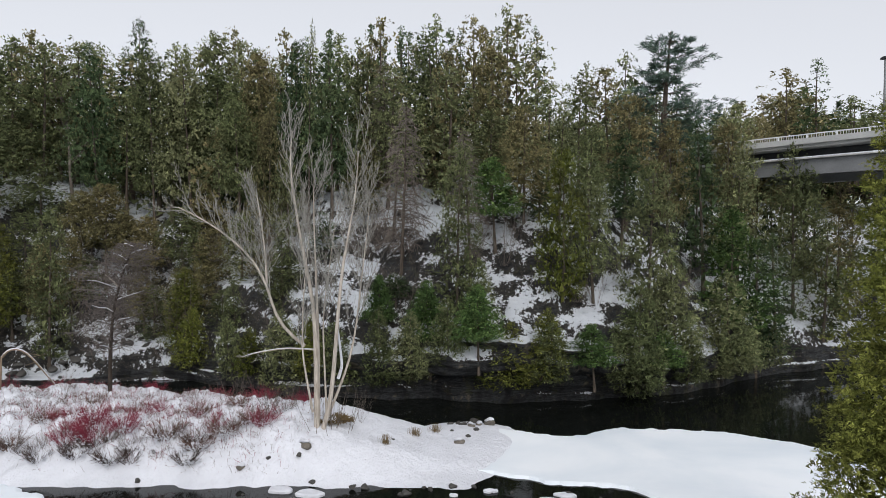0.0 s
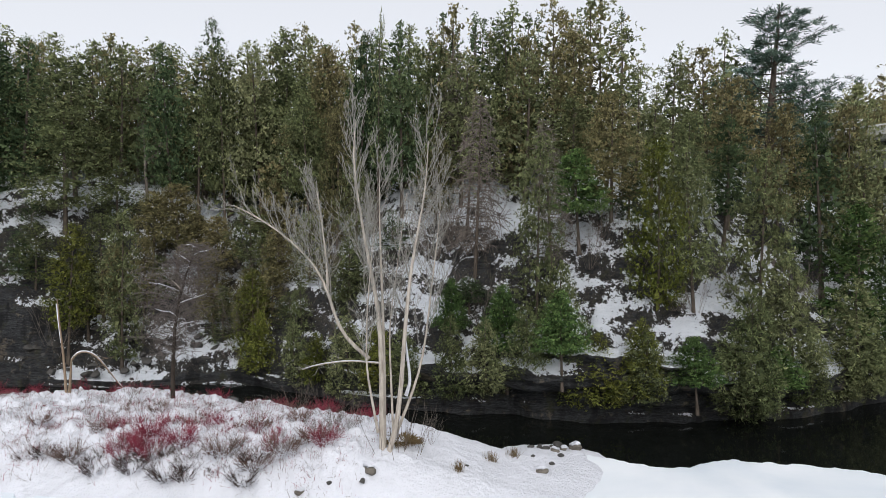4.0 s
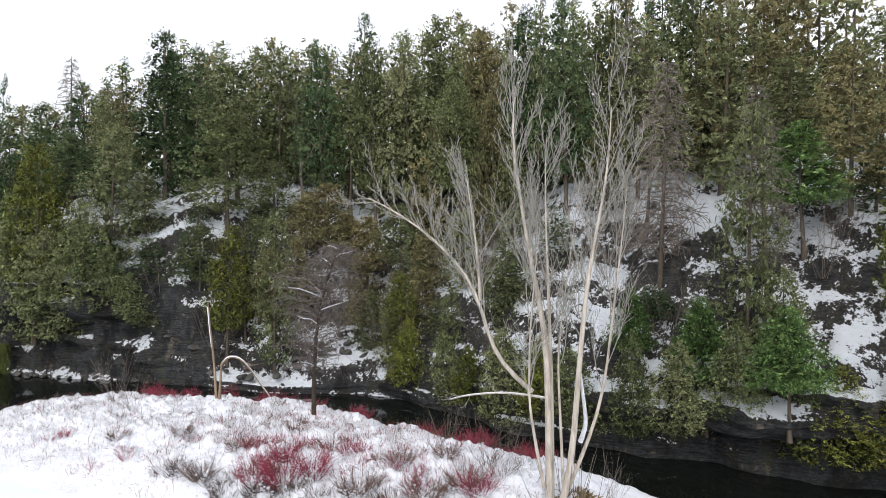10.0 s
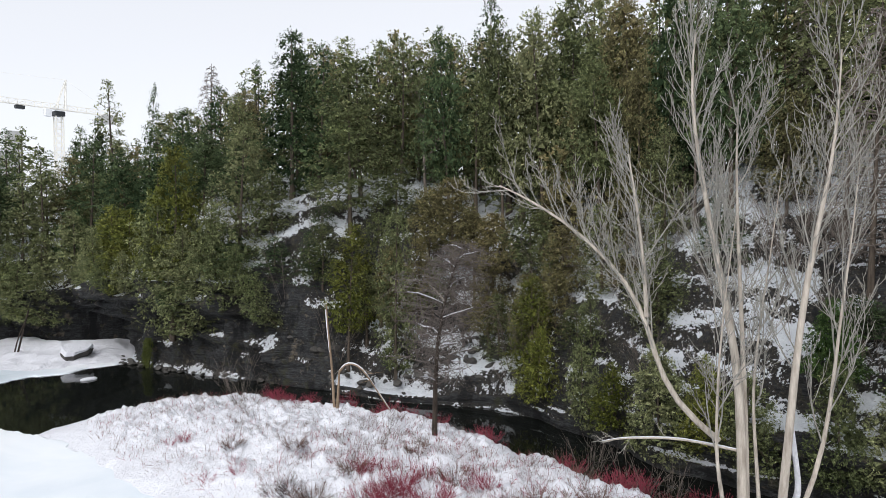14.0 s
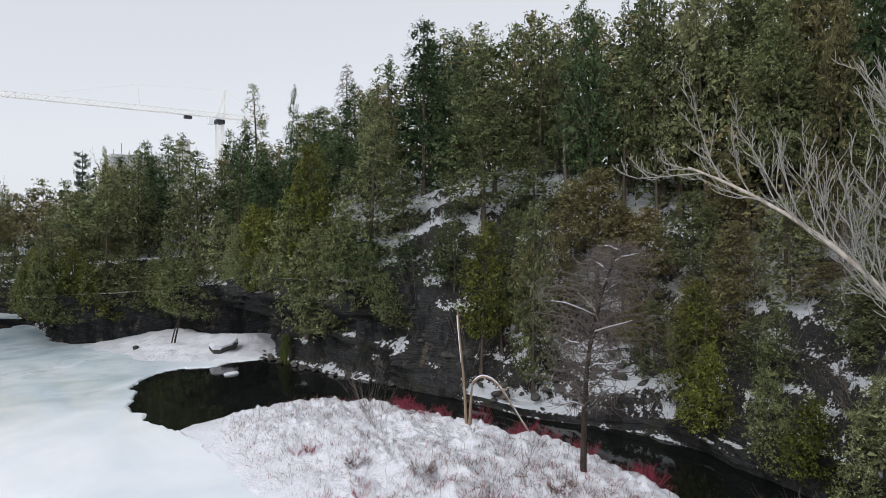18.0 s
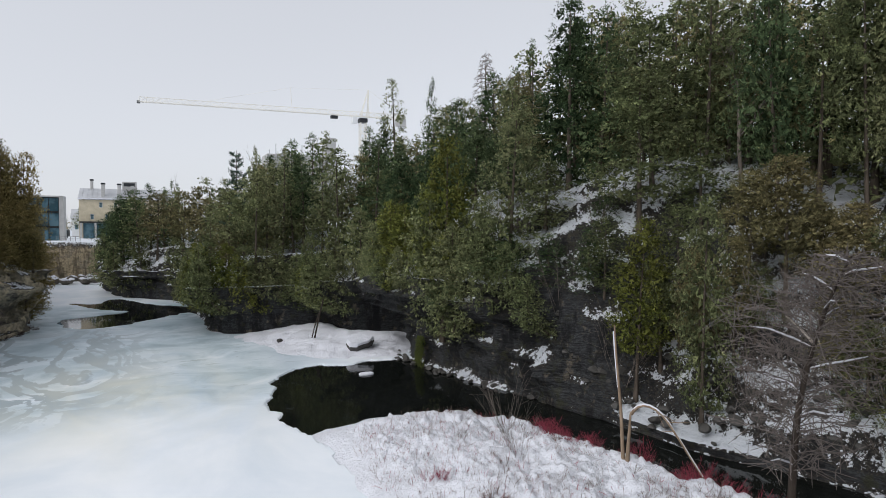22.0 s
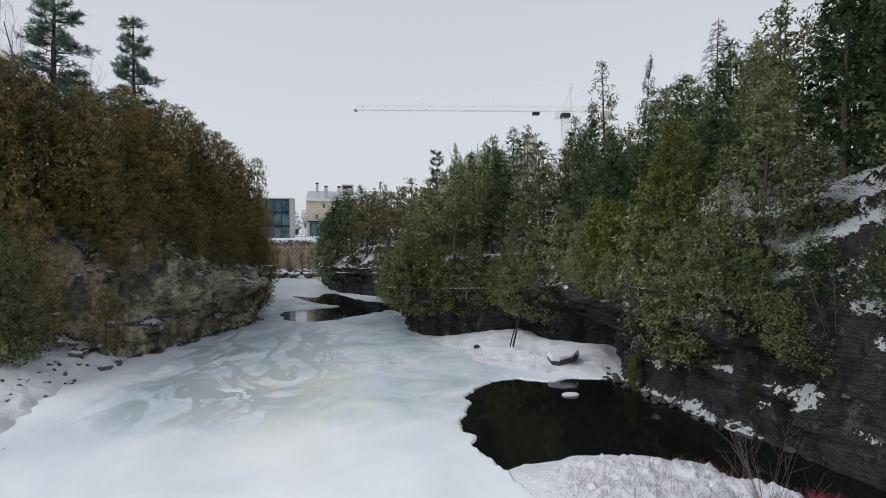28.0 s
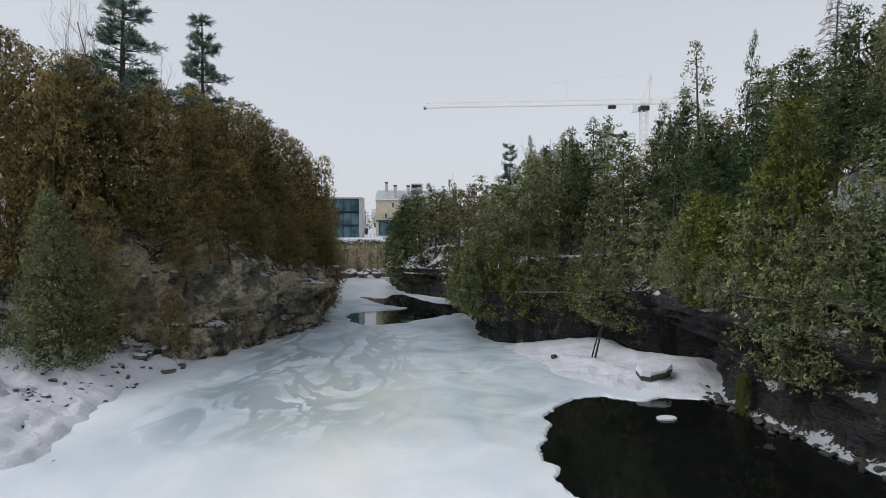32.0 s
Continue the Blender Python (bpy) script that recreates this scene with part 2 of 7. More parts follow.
def m_bark(name, a, bb, scale=2.0):
    m, n, l, b = mat(name, 0.9, 0, 0.15)
    f = tex_noise(n, l, scale, 6, 0.65, (4, 4, 0.7))
    l.new(ramp(n, l, f, (0.3, a), (0.7, bb)), b.inputs["Base Color"])
    bump(n, l, b, f, 0.6, 0.03)
    return m


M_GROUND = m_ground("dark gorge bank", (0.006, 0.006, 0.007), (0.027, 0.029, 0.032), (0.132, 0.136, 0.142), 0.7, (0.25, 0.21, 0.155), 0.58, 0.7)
M_GROUND_W = m_ground("pale gorge bank", (0.018, 0.018, 0.018), (0.20, 0.185, 0.16), (0.66, 0.61, 0.52), 1.0, (0.88, 0.77, 0.55), 0.40, 0.24, (0.30, 0.30, 0.20), 0.62)
M_GROUND_TAN = m_ground("tan cliff", (0.10, 0.08, 0.055), (0.36, 0.30, 0.21), (0.60, 0.52, 0.38), 0.8, (0.62, 0.50, 0.32), 0.45, 0.3, (0.8, 0.8, 0.1), 0.7)
M_SNOW = m_snow()
M_ICE = m_ice()
M_WATER = m_water()


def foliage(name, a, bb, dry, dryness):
    """Materials of the outer sprays and of the inner growth, whose colours are darkened for crown shade."""
    return m_leaf(name, a, bb, dry, dryness), m_leaf("shaded inner " + name, *(tuple(v * 0.64 for v in c) for c in (a, bb, dry)), dryness)


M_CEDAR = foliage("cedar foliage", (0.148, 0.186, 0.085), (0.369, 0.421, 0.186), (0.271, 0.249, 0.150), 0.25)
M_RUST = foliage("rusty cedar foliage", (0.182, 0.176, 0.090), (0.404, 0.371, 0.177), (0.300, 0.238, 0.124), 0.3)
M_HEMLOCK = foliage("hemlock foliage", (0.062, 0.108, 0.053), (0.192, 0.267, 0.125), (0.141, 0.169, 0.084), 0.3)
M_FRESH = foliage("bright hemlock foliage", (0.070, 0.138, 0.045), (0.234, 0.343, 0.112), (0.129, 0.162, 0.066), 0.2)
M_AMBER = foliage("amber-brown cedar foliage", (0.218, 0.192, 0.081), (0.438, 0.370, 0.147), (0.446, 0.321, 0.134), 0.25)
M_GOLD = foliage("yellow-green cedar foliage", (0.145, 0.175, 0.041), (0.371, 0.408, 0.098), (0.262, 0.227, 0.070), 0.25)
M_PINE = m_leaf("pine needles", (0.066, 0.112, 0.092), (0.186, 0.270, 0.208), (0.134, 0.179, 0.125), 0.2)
M_BARK = m_bark("brown bark", (0.035, 0.028, 0.022), (0.13, 0.105, 0.085))
M_PALE = m_bark("pale bark", (0.260, 0.225, 0.190), (0.590, 0.535, 0.470))
M_TWIG = m_bark("pale grey twigs", (0.20, 0.192, 0.172), (0.41, 0.395, 0.36))
M_GREYTWIG = m_bark("grey-brown twigs", (0.09, 0.075, 0.065), (0.24, 0.205, 0.18))
M_DARKTWIG = m_bark("dark brown twigs", (0.035, 0.026, 0.024), (0.12, 0.085, 0.075))
M_RED = m_bark("red dogwood bark", (0.18, 0.026, 0.048), (0.37, 0.075, 0.108))
M_HAZE = m_bark("brown-grey twigs", (0.085, 0.072, 0.066), (0.205, 0.178, 0.165))
M_STRAW = m_bark("dry weed stalks", (0.10, 0.062, 0.05), (0.24, 0.155, 0.125))
M_STONE = plain("grey limestone", (0.14, 0.125, 0.105), 0.9, 0, 0.5, 1.2)
M_WETSTONE = plain("wet dark stone", (0.055, 0.052, 0.048), 0.6, 0, 0.5, 2.0)
M_WOOD = m_bark("weathered pale wood", (0.13, 0.092, 0.062), (0.33, 0.25, 0.18))
M_DARKWOOD = m_bark("wet dark wood", (0.018, 0.015, 0.013), (0.07, 0.055, 0.045))
M_CONCRETE = plain("grey concrete", (0.42, 0.42, 0.41), 0.85, 0, 0.15, 0.6)
M_STEEL = plain("grey painted steel", (0.20, 0.205, 0.21), 0.55, 0.2, 0.15, 0.8)
M_PALESTEEL = plain("pale yellow painted steel", (0.78, 0.76, 0.70), 0.5, 0.1, 0.1, 0.8)
M_WHITE = plain("white painted metal", (0.75, 0.76, 0.77), 0.5, 0.1, 0.1, 1.0)
M_DARK = plain("dark painted metal", (0.03, 0.033, 0.036), 0.5, 0.3, 0.3, 1.0)
M_WALL = plain("cream limestone wall", (0.52, 0.46, 0.34), 0.9, 0, 0.2, 0.8)
M_ROOF = plain("pale grey metal roof", (0.50, 0.51, 0.53), 0.45, 0.4, 0.15, 0.5)
M_GRASS = m_bark("dry brown grass", (0.10, 0.07, 0.035), (0.26, 0.19, 0.10), 5.0)
M_MOSS = plain("green moss", (0.07, 0.085, 0.02), 0.95, 0, 0.5, 4.0)


def m_glass():
    m, n, l, b = mat("sky-tinted window glass", 0.08, 0, 0.6)
    # reflected sky is put into the base colour as mottled blue-grey
    l.new(ramp(n, l, tex_noise(n, l, 0.4, 3), (0.4, (0.04, 0.085, 0.11)), (0.6, (0.11, 0.19, 0.235))), b.inputs["Base Color"])
    return m


M_GLASS = m_glass()

# ---- shape of the gorge ----
def table(*rows):
    a = np.array(rows, float)
    return lambda y: np.array([np.interp(y, a[:, 0], a[:, k]) for k in range(1, a.shape[1])])


EAST = table((-3000, 2500), (-300, 220), (-90, 60), (-60, 43), (-37, 33), (-28, 26.5), (-20, 23.2), (-13, 22.7), (-6, 22.6), (0, 22.9), (4, 24.2), (8, 25.6), (12, 25.8),
             (18, 23.2), (24, 22.3), (29, 21.2), (35, 19.4), (40, 18.2), (44.5, 18.0), (50, 20.3), (53, 21.0), (54.6, 18.5), (55.4, 15.8), (58.5, 15.2), (60.8, 14.2), (62, 9.5),
             (63.4, 4.8), (66, 3.7), (86, 3.2), (97, 2.6), (103, -2), (107, -6), (113, -8), (124, -10), (134, -8), (150, -4), (3000, -4))
WEST = table((-3000, 2400), (-300, 160), (-90, 22), (-60, 10), (-30, 0), (-10, -3), (0, -8), (10, -14), (20, -17.5), (33, -20.2), (40, -21.6), (48, -21.7), (54, -20.6), (60, -18.6), (68, -16),
             (74.6, -14), (82, -15.6), (99, -19), (107, -21), (125, -24.5), (146, -28.5), (150, -28.5), (3000, -28.5))
# height of the foot cliff, how far it leans out, heights 5, 12, 22 and 45 m behind the waterline
EAST_UP = table((-60, 1.5, 0.5, 4, 8, 13, 17), (-37, 1.8, 0.3, 4.5, 9, 14, 18), (-27, 3.2, -2.0, 9, 15, 18, 19), (-15, 4.3, -2.8, 11.5, 16, 18, 19), (-6, 3.2, -1.2, 9.5, 14, 18, 19),
                (4, 2.0, 0, 8, 13, 17, 19), (11, 0.6, 0.2, 5.8, 13, 18, 19), (15, 0.4, 0.2, 5.0, 13, 18, 19), (23, 0.5, 0.2, 5.2, 14, 18, 19), (27, 3, 0, 10, 15, 18, 19), (31, 7.2, 0, 13, 16, 18, 19), (41, 7.6, -1.4, 12, 16, 18, 19), (50, 6.6, -3.0, 11, 15, 17.5, 19),
                (55, 6.0, -2.4, 10.5, 14, 17, 19), (64, 5.0, -1.6, 7.5, 10, 13, 17), (90, 5.0, -1.0, 7.5, 10, 13, 17), (115, 4.2, -1.0, 7, 9.5, 12, 15), (150, 8.5, 0, 9.5, 10, 10.5, 12))
WEST_UP = table((-60, 0.6, 0.5, 2, 4, 7, 11), (20, 0.12, 0.3, 2.0, 4.5, 9, 13), (42, 0.12, 0.3, 1.4, 4.5, 11, 15), (49, 0.2, 0.3, 2.0, 8, 14, 16), (53.0, 0.5, 0.3, 4.0, 12, 14, 16), (54.8, 8.2, 0.4, 11.6, 13.6, 14, 16), (60, 8.4, -1.5, 12.0, 14, 15, 16),
                (70, 7.0, -1.5, 10, 12, 14, 16), (78, 6.5, -1.2, 9, 11, 13, 15), (110, 5, 0, 8, 9.5, 11, 13), (150, 8.5, 0, 9.5, 10, 10.5, 12))
BACK = (0.0, 5.0, 12.0, 22.0, 45.0)


def hash_grid(seed):
    r = np.random.RandomState(seed)
    return r.rand(64, 64, 64)


LATTICE = hash_grid(5)


def vnoise(x, y, z=0.0):
    """Smooth noise of 0 to 1 for arrays of points, one cell to the metre."""
    x, y, z = np.broadcast_arrays(np.asarray(x, float), y, z)
    out = np.zeros(x.shape)
    i = [np.floor(v).astype(int) for v in (x, y, z)]
    u = [v - k for v, k in zip((x, y, z), i)]
    u = [v * v * (3 - 2 * v) for v in u]
    for a in (0, 1):
        for b in (0, 1):
            for c in (0, 1):
                w = (u[0] if a else 1 - u[0]) * (u[1] if b else 1 - u[1]) * (u[2] if c else 1 - u[2])
                out += w * LATTICE[(i[0] + a) % 64, (i[1] + b) % 64, (i[2] + c) % 64]
    return out


def rough(x, y, z=0.0, octaves=4):
    s, k = 0.0, 1.0
    for _ in range(octaves):
        s = s + k * (vnoise(x, y, z) - 0.5)
        x, y, z, k = np.asarray(x) * 2.03 + 7.1, np.asarray(y) * 2.03 + 3.3, np.asarray(z) * 2.03 + 1.7, k * 0.5
    return s


def bank_height(x, y):
    """Height of the bank at a place behind either waterline."""
    e, w = float(EAST(y)[0]), float(WEST(y)[0])
    d, up = (x - e, EAST_UP(y)) if x > (e + w) / 2 else (w - x, WEST_UP(y))
    return float(np.interp(d, (up[1], 5, 12, 22, 45), (up[0], *up[2:])))


def mesh_of(name, verts, faces, material, smooth=False):
    me = bpy.data.meshes.new(name)
    me.from_pydata([tuple(v) for v in verts], [], [tuple(f) for f in faces])
    me.materials.append(material)
    if smooth:
        me.polygons.foreach_set("use_smooth", [True] * len(me.polygons))
    me.update()
    return me


def part(name, bm, material, parent, label="", smooth=False):
    """Links a bmesh or a mesh as one object under a thing or a part."""
    if isinstance(bm, bmesh.types.BMesh):
        me = bpy.data.meshes.new(name)
        bm.normal_update()
        bm.to_mesh(me)
        bm.free()
        me.materials.append(material)
        if smooth:
            me.polygons.foreach_set("use_smooth", [True] * len(me.polygons))
    else:
        me = bm
    ob = new(name, me)
    ob.parent = parent
    if label:
        ob["label"] = label
    return ob


SLOPE = np.concatenate([np.arange(0.3, 13.5, 0.36), np.arange(14, 24, 1.2), (25, 28, 33, 39, 46)])


def bank_columns(y, side):
    """Cross-section of one bank at y, from the water outwards: x and z of its points."""
    up = (EAST_UP if side > 0 else WEST_UP)(y)
    base = float((EAST if side > 0 else WEST)(y)[0])
    hc, lean = up[0], up[1]
    ks = np.linspace(0, 1, 26)
    z = -0.6 + (hc + 0.6) * ks
    shape = np.where(ks < 0.5, 0.12 * ks / 0.5, 0.12 + 0.88 * np.clip((ks - 0.5) / 0.3, 0, 1))
    size = min(1.0, 0.22 * hc + 0.12)
    wave = rough(base * 0.12, y * 0.12, 3.0) * 1.6
    beds = vnoise(z * 2.4 + wave, y * 0.10, 11.0 + side) - 0.5 + 0.7 * (vnoise(z * 5.5 + wave * 2, y * 0.35, 31.0 + side) - 0.5)
    chunk = rough(y * 0.42, z * 0.45, 9.0 + side, 4)
    crack = np.where(vnoise(y * 1.6, z * 0.25, 51.0) > 0.72, 0.35, 0.0)
    d = lean * shape + (beds * 1.25 + chunk * 2.0 + crack) * size * (np.clip((z - 0.3) / 2.0, 0.45, 1) if hc > 1.5 else 1.0)
    if side > 0:
        # worn back above the water, with a cave behind the little beach
        hollow = 4.2 * math.exp(-((y - 52.6) / 2.4) ** 4) + 1.0 * np.interp(y, (29, 33, 58, 66), (0, 1, 1, 0.8)) * (28 < y < 84)
        d = d + hollow * np.clip((z + 0.3) / 0.6, 0, 1) * np.clip((4.4 - z) / 0.8, 0, 1)
    dd = lean + SLOPE
    zz = np.interp(dd, (lean, 5, 12, 22, 45), (hc, *up[2:]))
    fade = np.clip((dd - lean) / 1.2, 0, 1)
    warp = rough(dd * 0.22 + 40, y * 0.22, 2.0 + side) * 2.6
    raw = zz + fade * (warp + rough(dd * 1.1, y * 1.1, 6.0, 3) * 0.45)
    # broken ledges
    step = 1.5
    lift = rough(dd * 0.13 + 9, y * 0.13, 7.0, 2) * 3.0
    q = (raw + lift) / step
    fr = q - np.floor(q)
    ledge = (np.floor(q) + np.clip((fr - 0.45) / 0.4, 0, 1)) * step - lift
    k = (0.5 if side > 0 else 0.3) * np.clip(1.25 - dd / 16, 0, 1) * fade
    zz = raw * (1 - k) + ledge * k
    d, z = np.concatenate([d, dd + d[-1] * (1 - fade) - lean * (1 - fade)]), np.concatenate([z, zz])
    far_d, far_z = np.array((90, 200, 600, 3000)), np.array((1.0, 1.5, 2.5, 4.0)) + z[-1]
    return base + side * np.concatenate([d, far_d]), np.concatenate([z, far_z])


def build_ground():
    ys = np.concatenate([(-3000, -800, -300, -150, -110, -90, -75, -65), np.arange(-60, -38, 0.6), np.arange(-38, 68, 0.33), np.arange(68, 145, 0.7), np.arange(145, 149, 0.4), (150, 156, 170, 200, 260, 400, 900, 3000)])
    rows = []
    for y in ys:
        ex, ez = bank_columns(y, 1)
        wx, wz = bank_columns(y, -1)
        bed = -1.2 if y < 146 else np.interp(y, (146, 146.8, 150, 3000), (-1.2, 8.5, 8.8, 12))
        mid = np.linspace(wx[0], ex[0], 8)[1:-1]
        bump_bed = bed + 0.0 * mid
        if y > 146:
            ez, wz = np.maximum(ez, bed), np.maximum(wz, bed)
        rows.append(np.stack([np.concatenate([wx[::-1], mid, ex]), np.full(len(wx) + len(ex) + 6, y), np.concatenate([wz[::-1], bump_bed, ez])], 1))
    rows = np.array(rows)
    # leave nothing regular: jog the rows along the river
    rows[8:-8, :, 1] += rough(rows[8:-8, :, 0] * 0.7, rows[8:-8, :, 1] * 0.5, rows[8:-8, :, 2] * 0.8, 2) * 0.5
    nr, nc = rows.shape[:2]
    k = np.arange(nr * nc).reshape(nr, nc)
    faces = np.stack([k[:-1, :-1], k[:-1, 1:], k[1:, 1:], k[1:, :-1]], -1).reshape(-1, 4)
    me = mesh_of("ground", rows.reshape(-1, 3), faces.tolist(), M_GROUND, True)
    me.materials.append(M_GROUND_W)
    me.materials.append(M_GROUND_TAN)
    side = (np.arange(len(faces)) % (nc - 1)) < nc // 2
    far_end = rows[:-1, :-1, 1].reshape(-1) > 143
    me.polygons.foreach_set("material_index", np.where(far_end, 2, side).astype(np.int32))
    ob = new("ground", me)
    return tagged(ob, "snow-dusted limestone gorge banks with ledges and leaf litter", "ground", "", "structure")


def sheet(name, outline, z, thick, material, step=0.0, jag=0.0, seed=0):
    """A flat slab inside an outline of (x, y), its edge broken up at random."""
    pts = []
    for _ in range(2):
        outline = [(a * k + c * (1 - k), b * k + d * (1 - k)) for (a, b), (c, d) in zip(outline, outline[1:] + outline[:1]) for k in (0.78, 0.22)]
    for (ax, ay), (bx, by) in zip(outline, outline[1:] + outline[:1]):
        length = math.hypot(bx - ax, by - ay)
        n = max(1, int(length / step)) if step else 1
        for i in range(n):
            t = i / n
            x, y = ax + (bx - ax) * t, ay + (by - ay) * t
            if jag:
                x += float(rough(x * 0.6 + seed, y * 0.6, 5.5, 4)) * jag * 2
                y += float(rough(x * 0.6, y * 0.6 + seed, 8.5, 4)) * jag * 2
            pts.append((x, y))
    bm = bmesh.new()
    low = [bm.verts.new((x, y, z - thick)) for x, y in pts]
    mid = [bm.verts.new((x, y, z - 0.25 * thick)) for x, y in pts]
    cx, cy = sum(p[0] for p in pts) / len(pts), sum(p[1] for p in pts) / len(pts)
    top = []
    m = len(pts)
    for i in range(m):
        (px, py), (qx, qy) = pts[i - 1], pts[(i + 1) % m]
        nx, ny = -(qy - py), qx - px
        k = math.hypot(nx, ny) or 1
        top.append(bm.verts.new((pts[i][0] + nx / k * 0.08, pts[i][1] + ny / k * 0.08, z)))
    for i in range(m):
        j = (i + 1) % m
        bm.faces.new((low[i], low[j], mid[j], mid[i]))
        bm.faces.new((mid[i], mid[j], top[j], top[i]))
    f = bm.faces.new(top)
    bmesh.ops.triangulate(bm, faces=[f])
    bmesh.ops.recalc_face_normals(bm, faces=bm.faces[:])
    me = bpy.data.meshes.new(name)
    bm.to_mesh(me)
    bm.free()
    me.materials.append(material)
    return new(name, me)


build_ground()
wx, wy = (-400, -150, -70, -45, -30, -18, -8, 2, 12, 22, 32, 45, 70, 150, 700), (-700, -300, -120, -60, -35, -15, 0, 15, 30, 45, 60, 75, 90, 110, 130, 146.5)
wat = new("water", mesh_of("water", [(x, y, 0) for y in wy for x in wx], [(j * len(wx) + i, j * len(wx) + i + 1, (j + 1) * len(wx) + i + 1, (j + 1) * len(wx) + i) for j in range(len(wy) - 1) for i in range(len(wx) - 1)], M_WATER))
tagged(wat, "black open river water with faint ripples", "water", "", "structure")

ICE_MAIN = [(-60, -14), (-2, -14), (2, -8), (4.6, -2), (5.6, 3), (6.9, 5.5), (7.0, 8), (7, 16), (7.0, 22), (6.4, 28.4), (5.6, 31.0), (5.4, 33.2), (5.0, 35.5), (5.7, 38.6), (7.3, 42.6), (10.0, 45.3), (13, 44.2), (15.5, 45.0), (17.5, 44.0),
            (24, 46), (24, 66), (8, 70), (4, 74), (3.5, 85.5), (-2.1, 78.4), (-4.8, 74.6), (-9.0, 73.2), (-13.0, 82.6), (-8.2, 85.9), (-3.8, 88.0), (-7.4, 91.0), (-10.2, 95.6), (-14.2, 103.2), (-9.3, 99.3), (-8.2, 106.0), (-6.4, 106.0), (-1.4, 94.4), (4.5, 89.8), (5, 104), (-4, 110), (-4, 150), (-30, 150), (-40, 60)]
ICE_SOUTH = [(6, -36), (15.0, -31.2), (16.9, -28.6), (17.7, -24.6), (17.5, -20.2), (15.6, -18.4), (16.7, -15.4), (16.5, -12), (11, -12.6), (10.0, -14.4), (9.2, -17.0), (9.6, -19.0), (8.4, -20.8), (6.0, -22.4), (0, -26), (-6, -34)]
# snow-covered gravel bar
BAR = [(6.6, 28.4), (8.9, 29.4), (11.9, 29.9), (13.6, 29.3), (15.8, 27.0), (17.3, 24), (18.3, 21), (18.8, 17), (19.2, 14), (19.6, 11), (19.0, 8), (18.0, 4.5), (17.2, 0), (16.8, -3.5), (16.8, -6.5), (16.6, -10), (17.8, -13), (17.0, -14.8),
       (14.5, -15.6), (11.5, -14.5), (9.2, -13.0), (8.6, -9), (8.0, -4), (7.8, 0), (7.2, 4), (6.9, 9), (6.6, 14), (6.4, 19), (6.8, 24)]


def inside_depth(px, py, poly):
    """Signed distance of points to an outline, positive inside."""
    d = np.full(px.shape, 1e9)
    odd = np.zeros(px.shape, bool)
    for (ax, ay), (bx, by) in zip(poly, poly[1:] + poly[:1]):
        ex, ey = bx - ax, by - ay
        t = np.clip(((px - ax) * ex + (py - ay) * ey) / (ex * ex + ey * ey), 0, 1)
        d = np.minimum(d, np.hypot(px - ax - t * ex, py - ay - t * ey))
        cross = (ay > py) != (by > py)
        with np.errstate(divide="ignore", invalid="ignore"):
            xi = ax + (py - ay) / (ey if ey else 1e-9) * ex
        odd ^= cross & (px < xi)
    return np.where(odd, d, -d)


def ice_sheet(name, poly, z, jag, seed, label):
    """Ice with a ragged thin edge: wide cells inside, small ones along the rim."""
    for _ in range(2):
        poly = [(a * k + c * (1 - k), b * k + d * (1 - k)) for (a, b), (c, d) in zip(poly, poly[1:] + poly[:1]) for k in (0.78, 0.22)]
    big, n = 1.8, 8

    def depth(px, py):
        return inside_depth(px, py, poly) + rough(px * 0.9 + seed, py * 0.9, 5.5, 4) * jag + rough(px * 0.33, py * 0.33 + seed, 2.5, 2) * jag
    x0, x1 = min(p[0] for p in poly) - 2, max(p[0] for p in poly) + 2
    y0, y1 = min(p[1] for p in poly) - 2, max(p[1] for p in poly) + 2
    cx, cy = np.meshgrid(np.arange(x0, x1, big), np.arange(y0, y1, big))
    d = depth(cx + big / 2, cy + big / 2)
    verts, faces = [], []
    for x, y in zip(cx[d > 1.9], cy[d > 1.9]):
        k = len(verts)
        verts += [(x, y, z), (x + big, y, z), (x + big, y + big, z), (x, y + big, z)]
        faces.append((k, k + 1, k + 2, k + 3))
    rim = (d <= 1.9) & (d > -1.9)
    f = np.linspace(0, big, n + 1)
    gx, gy = np.meshgrid(f, f)
    cells = np.arange((n + 1) ** 2).reshape(n + 1, n + 1)
    quads = np.stack([cells[:-1, :-1], cells[:-1, 1:], cells[1:, 1:], cells[1:, :-1]], -1).reshape(-1, 4)
    px, py = cx[rim][:, None] + gx.ravel(), cy[rim][:, None] + gy.ravel()
    e = depth(px, py)
    pz = np.clip(e / 0.14, -1.5, 1) * (z + 0.04) - 0.04
    for i in range(len(px)):
        use = quads[(pz[i][quads] > -0.05).any(1)]
        if len(use):
            k = len(verts)
            verts += list(zip(px[i], py[i], pz[i]))
            faces += (use + k).tolist()
    at, back = np.unique(np.round(np.array(verts), 3), axis=0, return_inverse=True)
    faces = [tuple(dict.fromkeys(q)) for q in back.ravel()[np.array(faces)].tolist()]
    return tagged(new(name, mesh_of(name, at, faces, M_ICE)), label, "ice", "", "structure")


ice_sheet("river_ice", ICE_MAIN, 0.10, 0.75, 3, "white and grey swirled river ice with yellow stains")
ice_sheet("river_ice_south", ICE_SOUTH, 0.12, 0.5, 9, "smooth white ice shelf on the dark river")


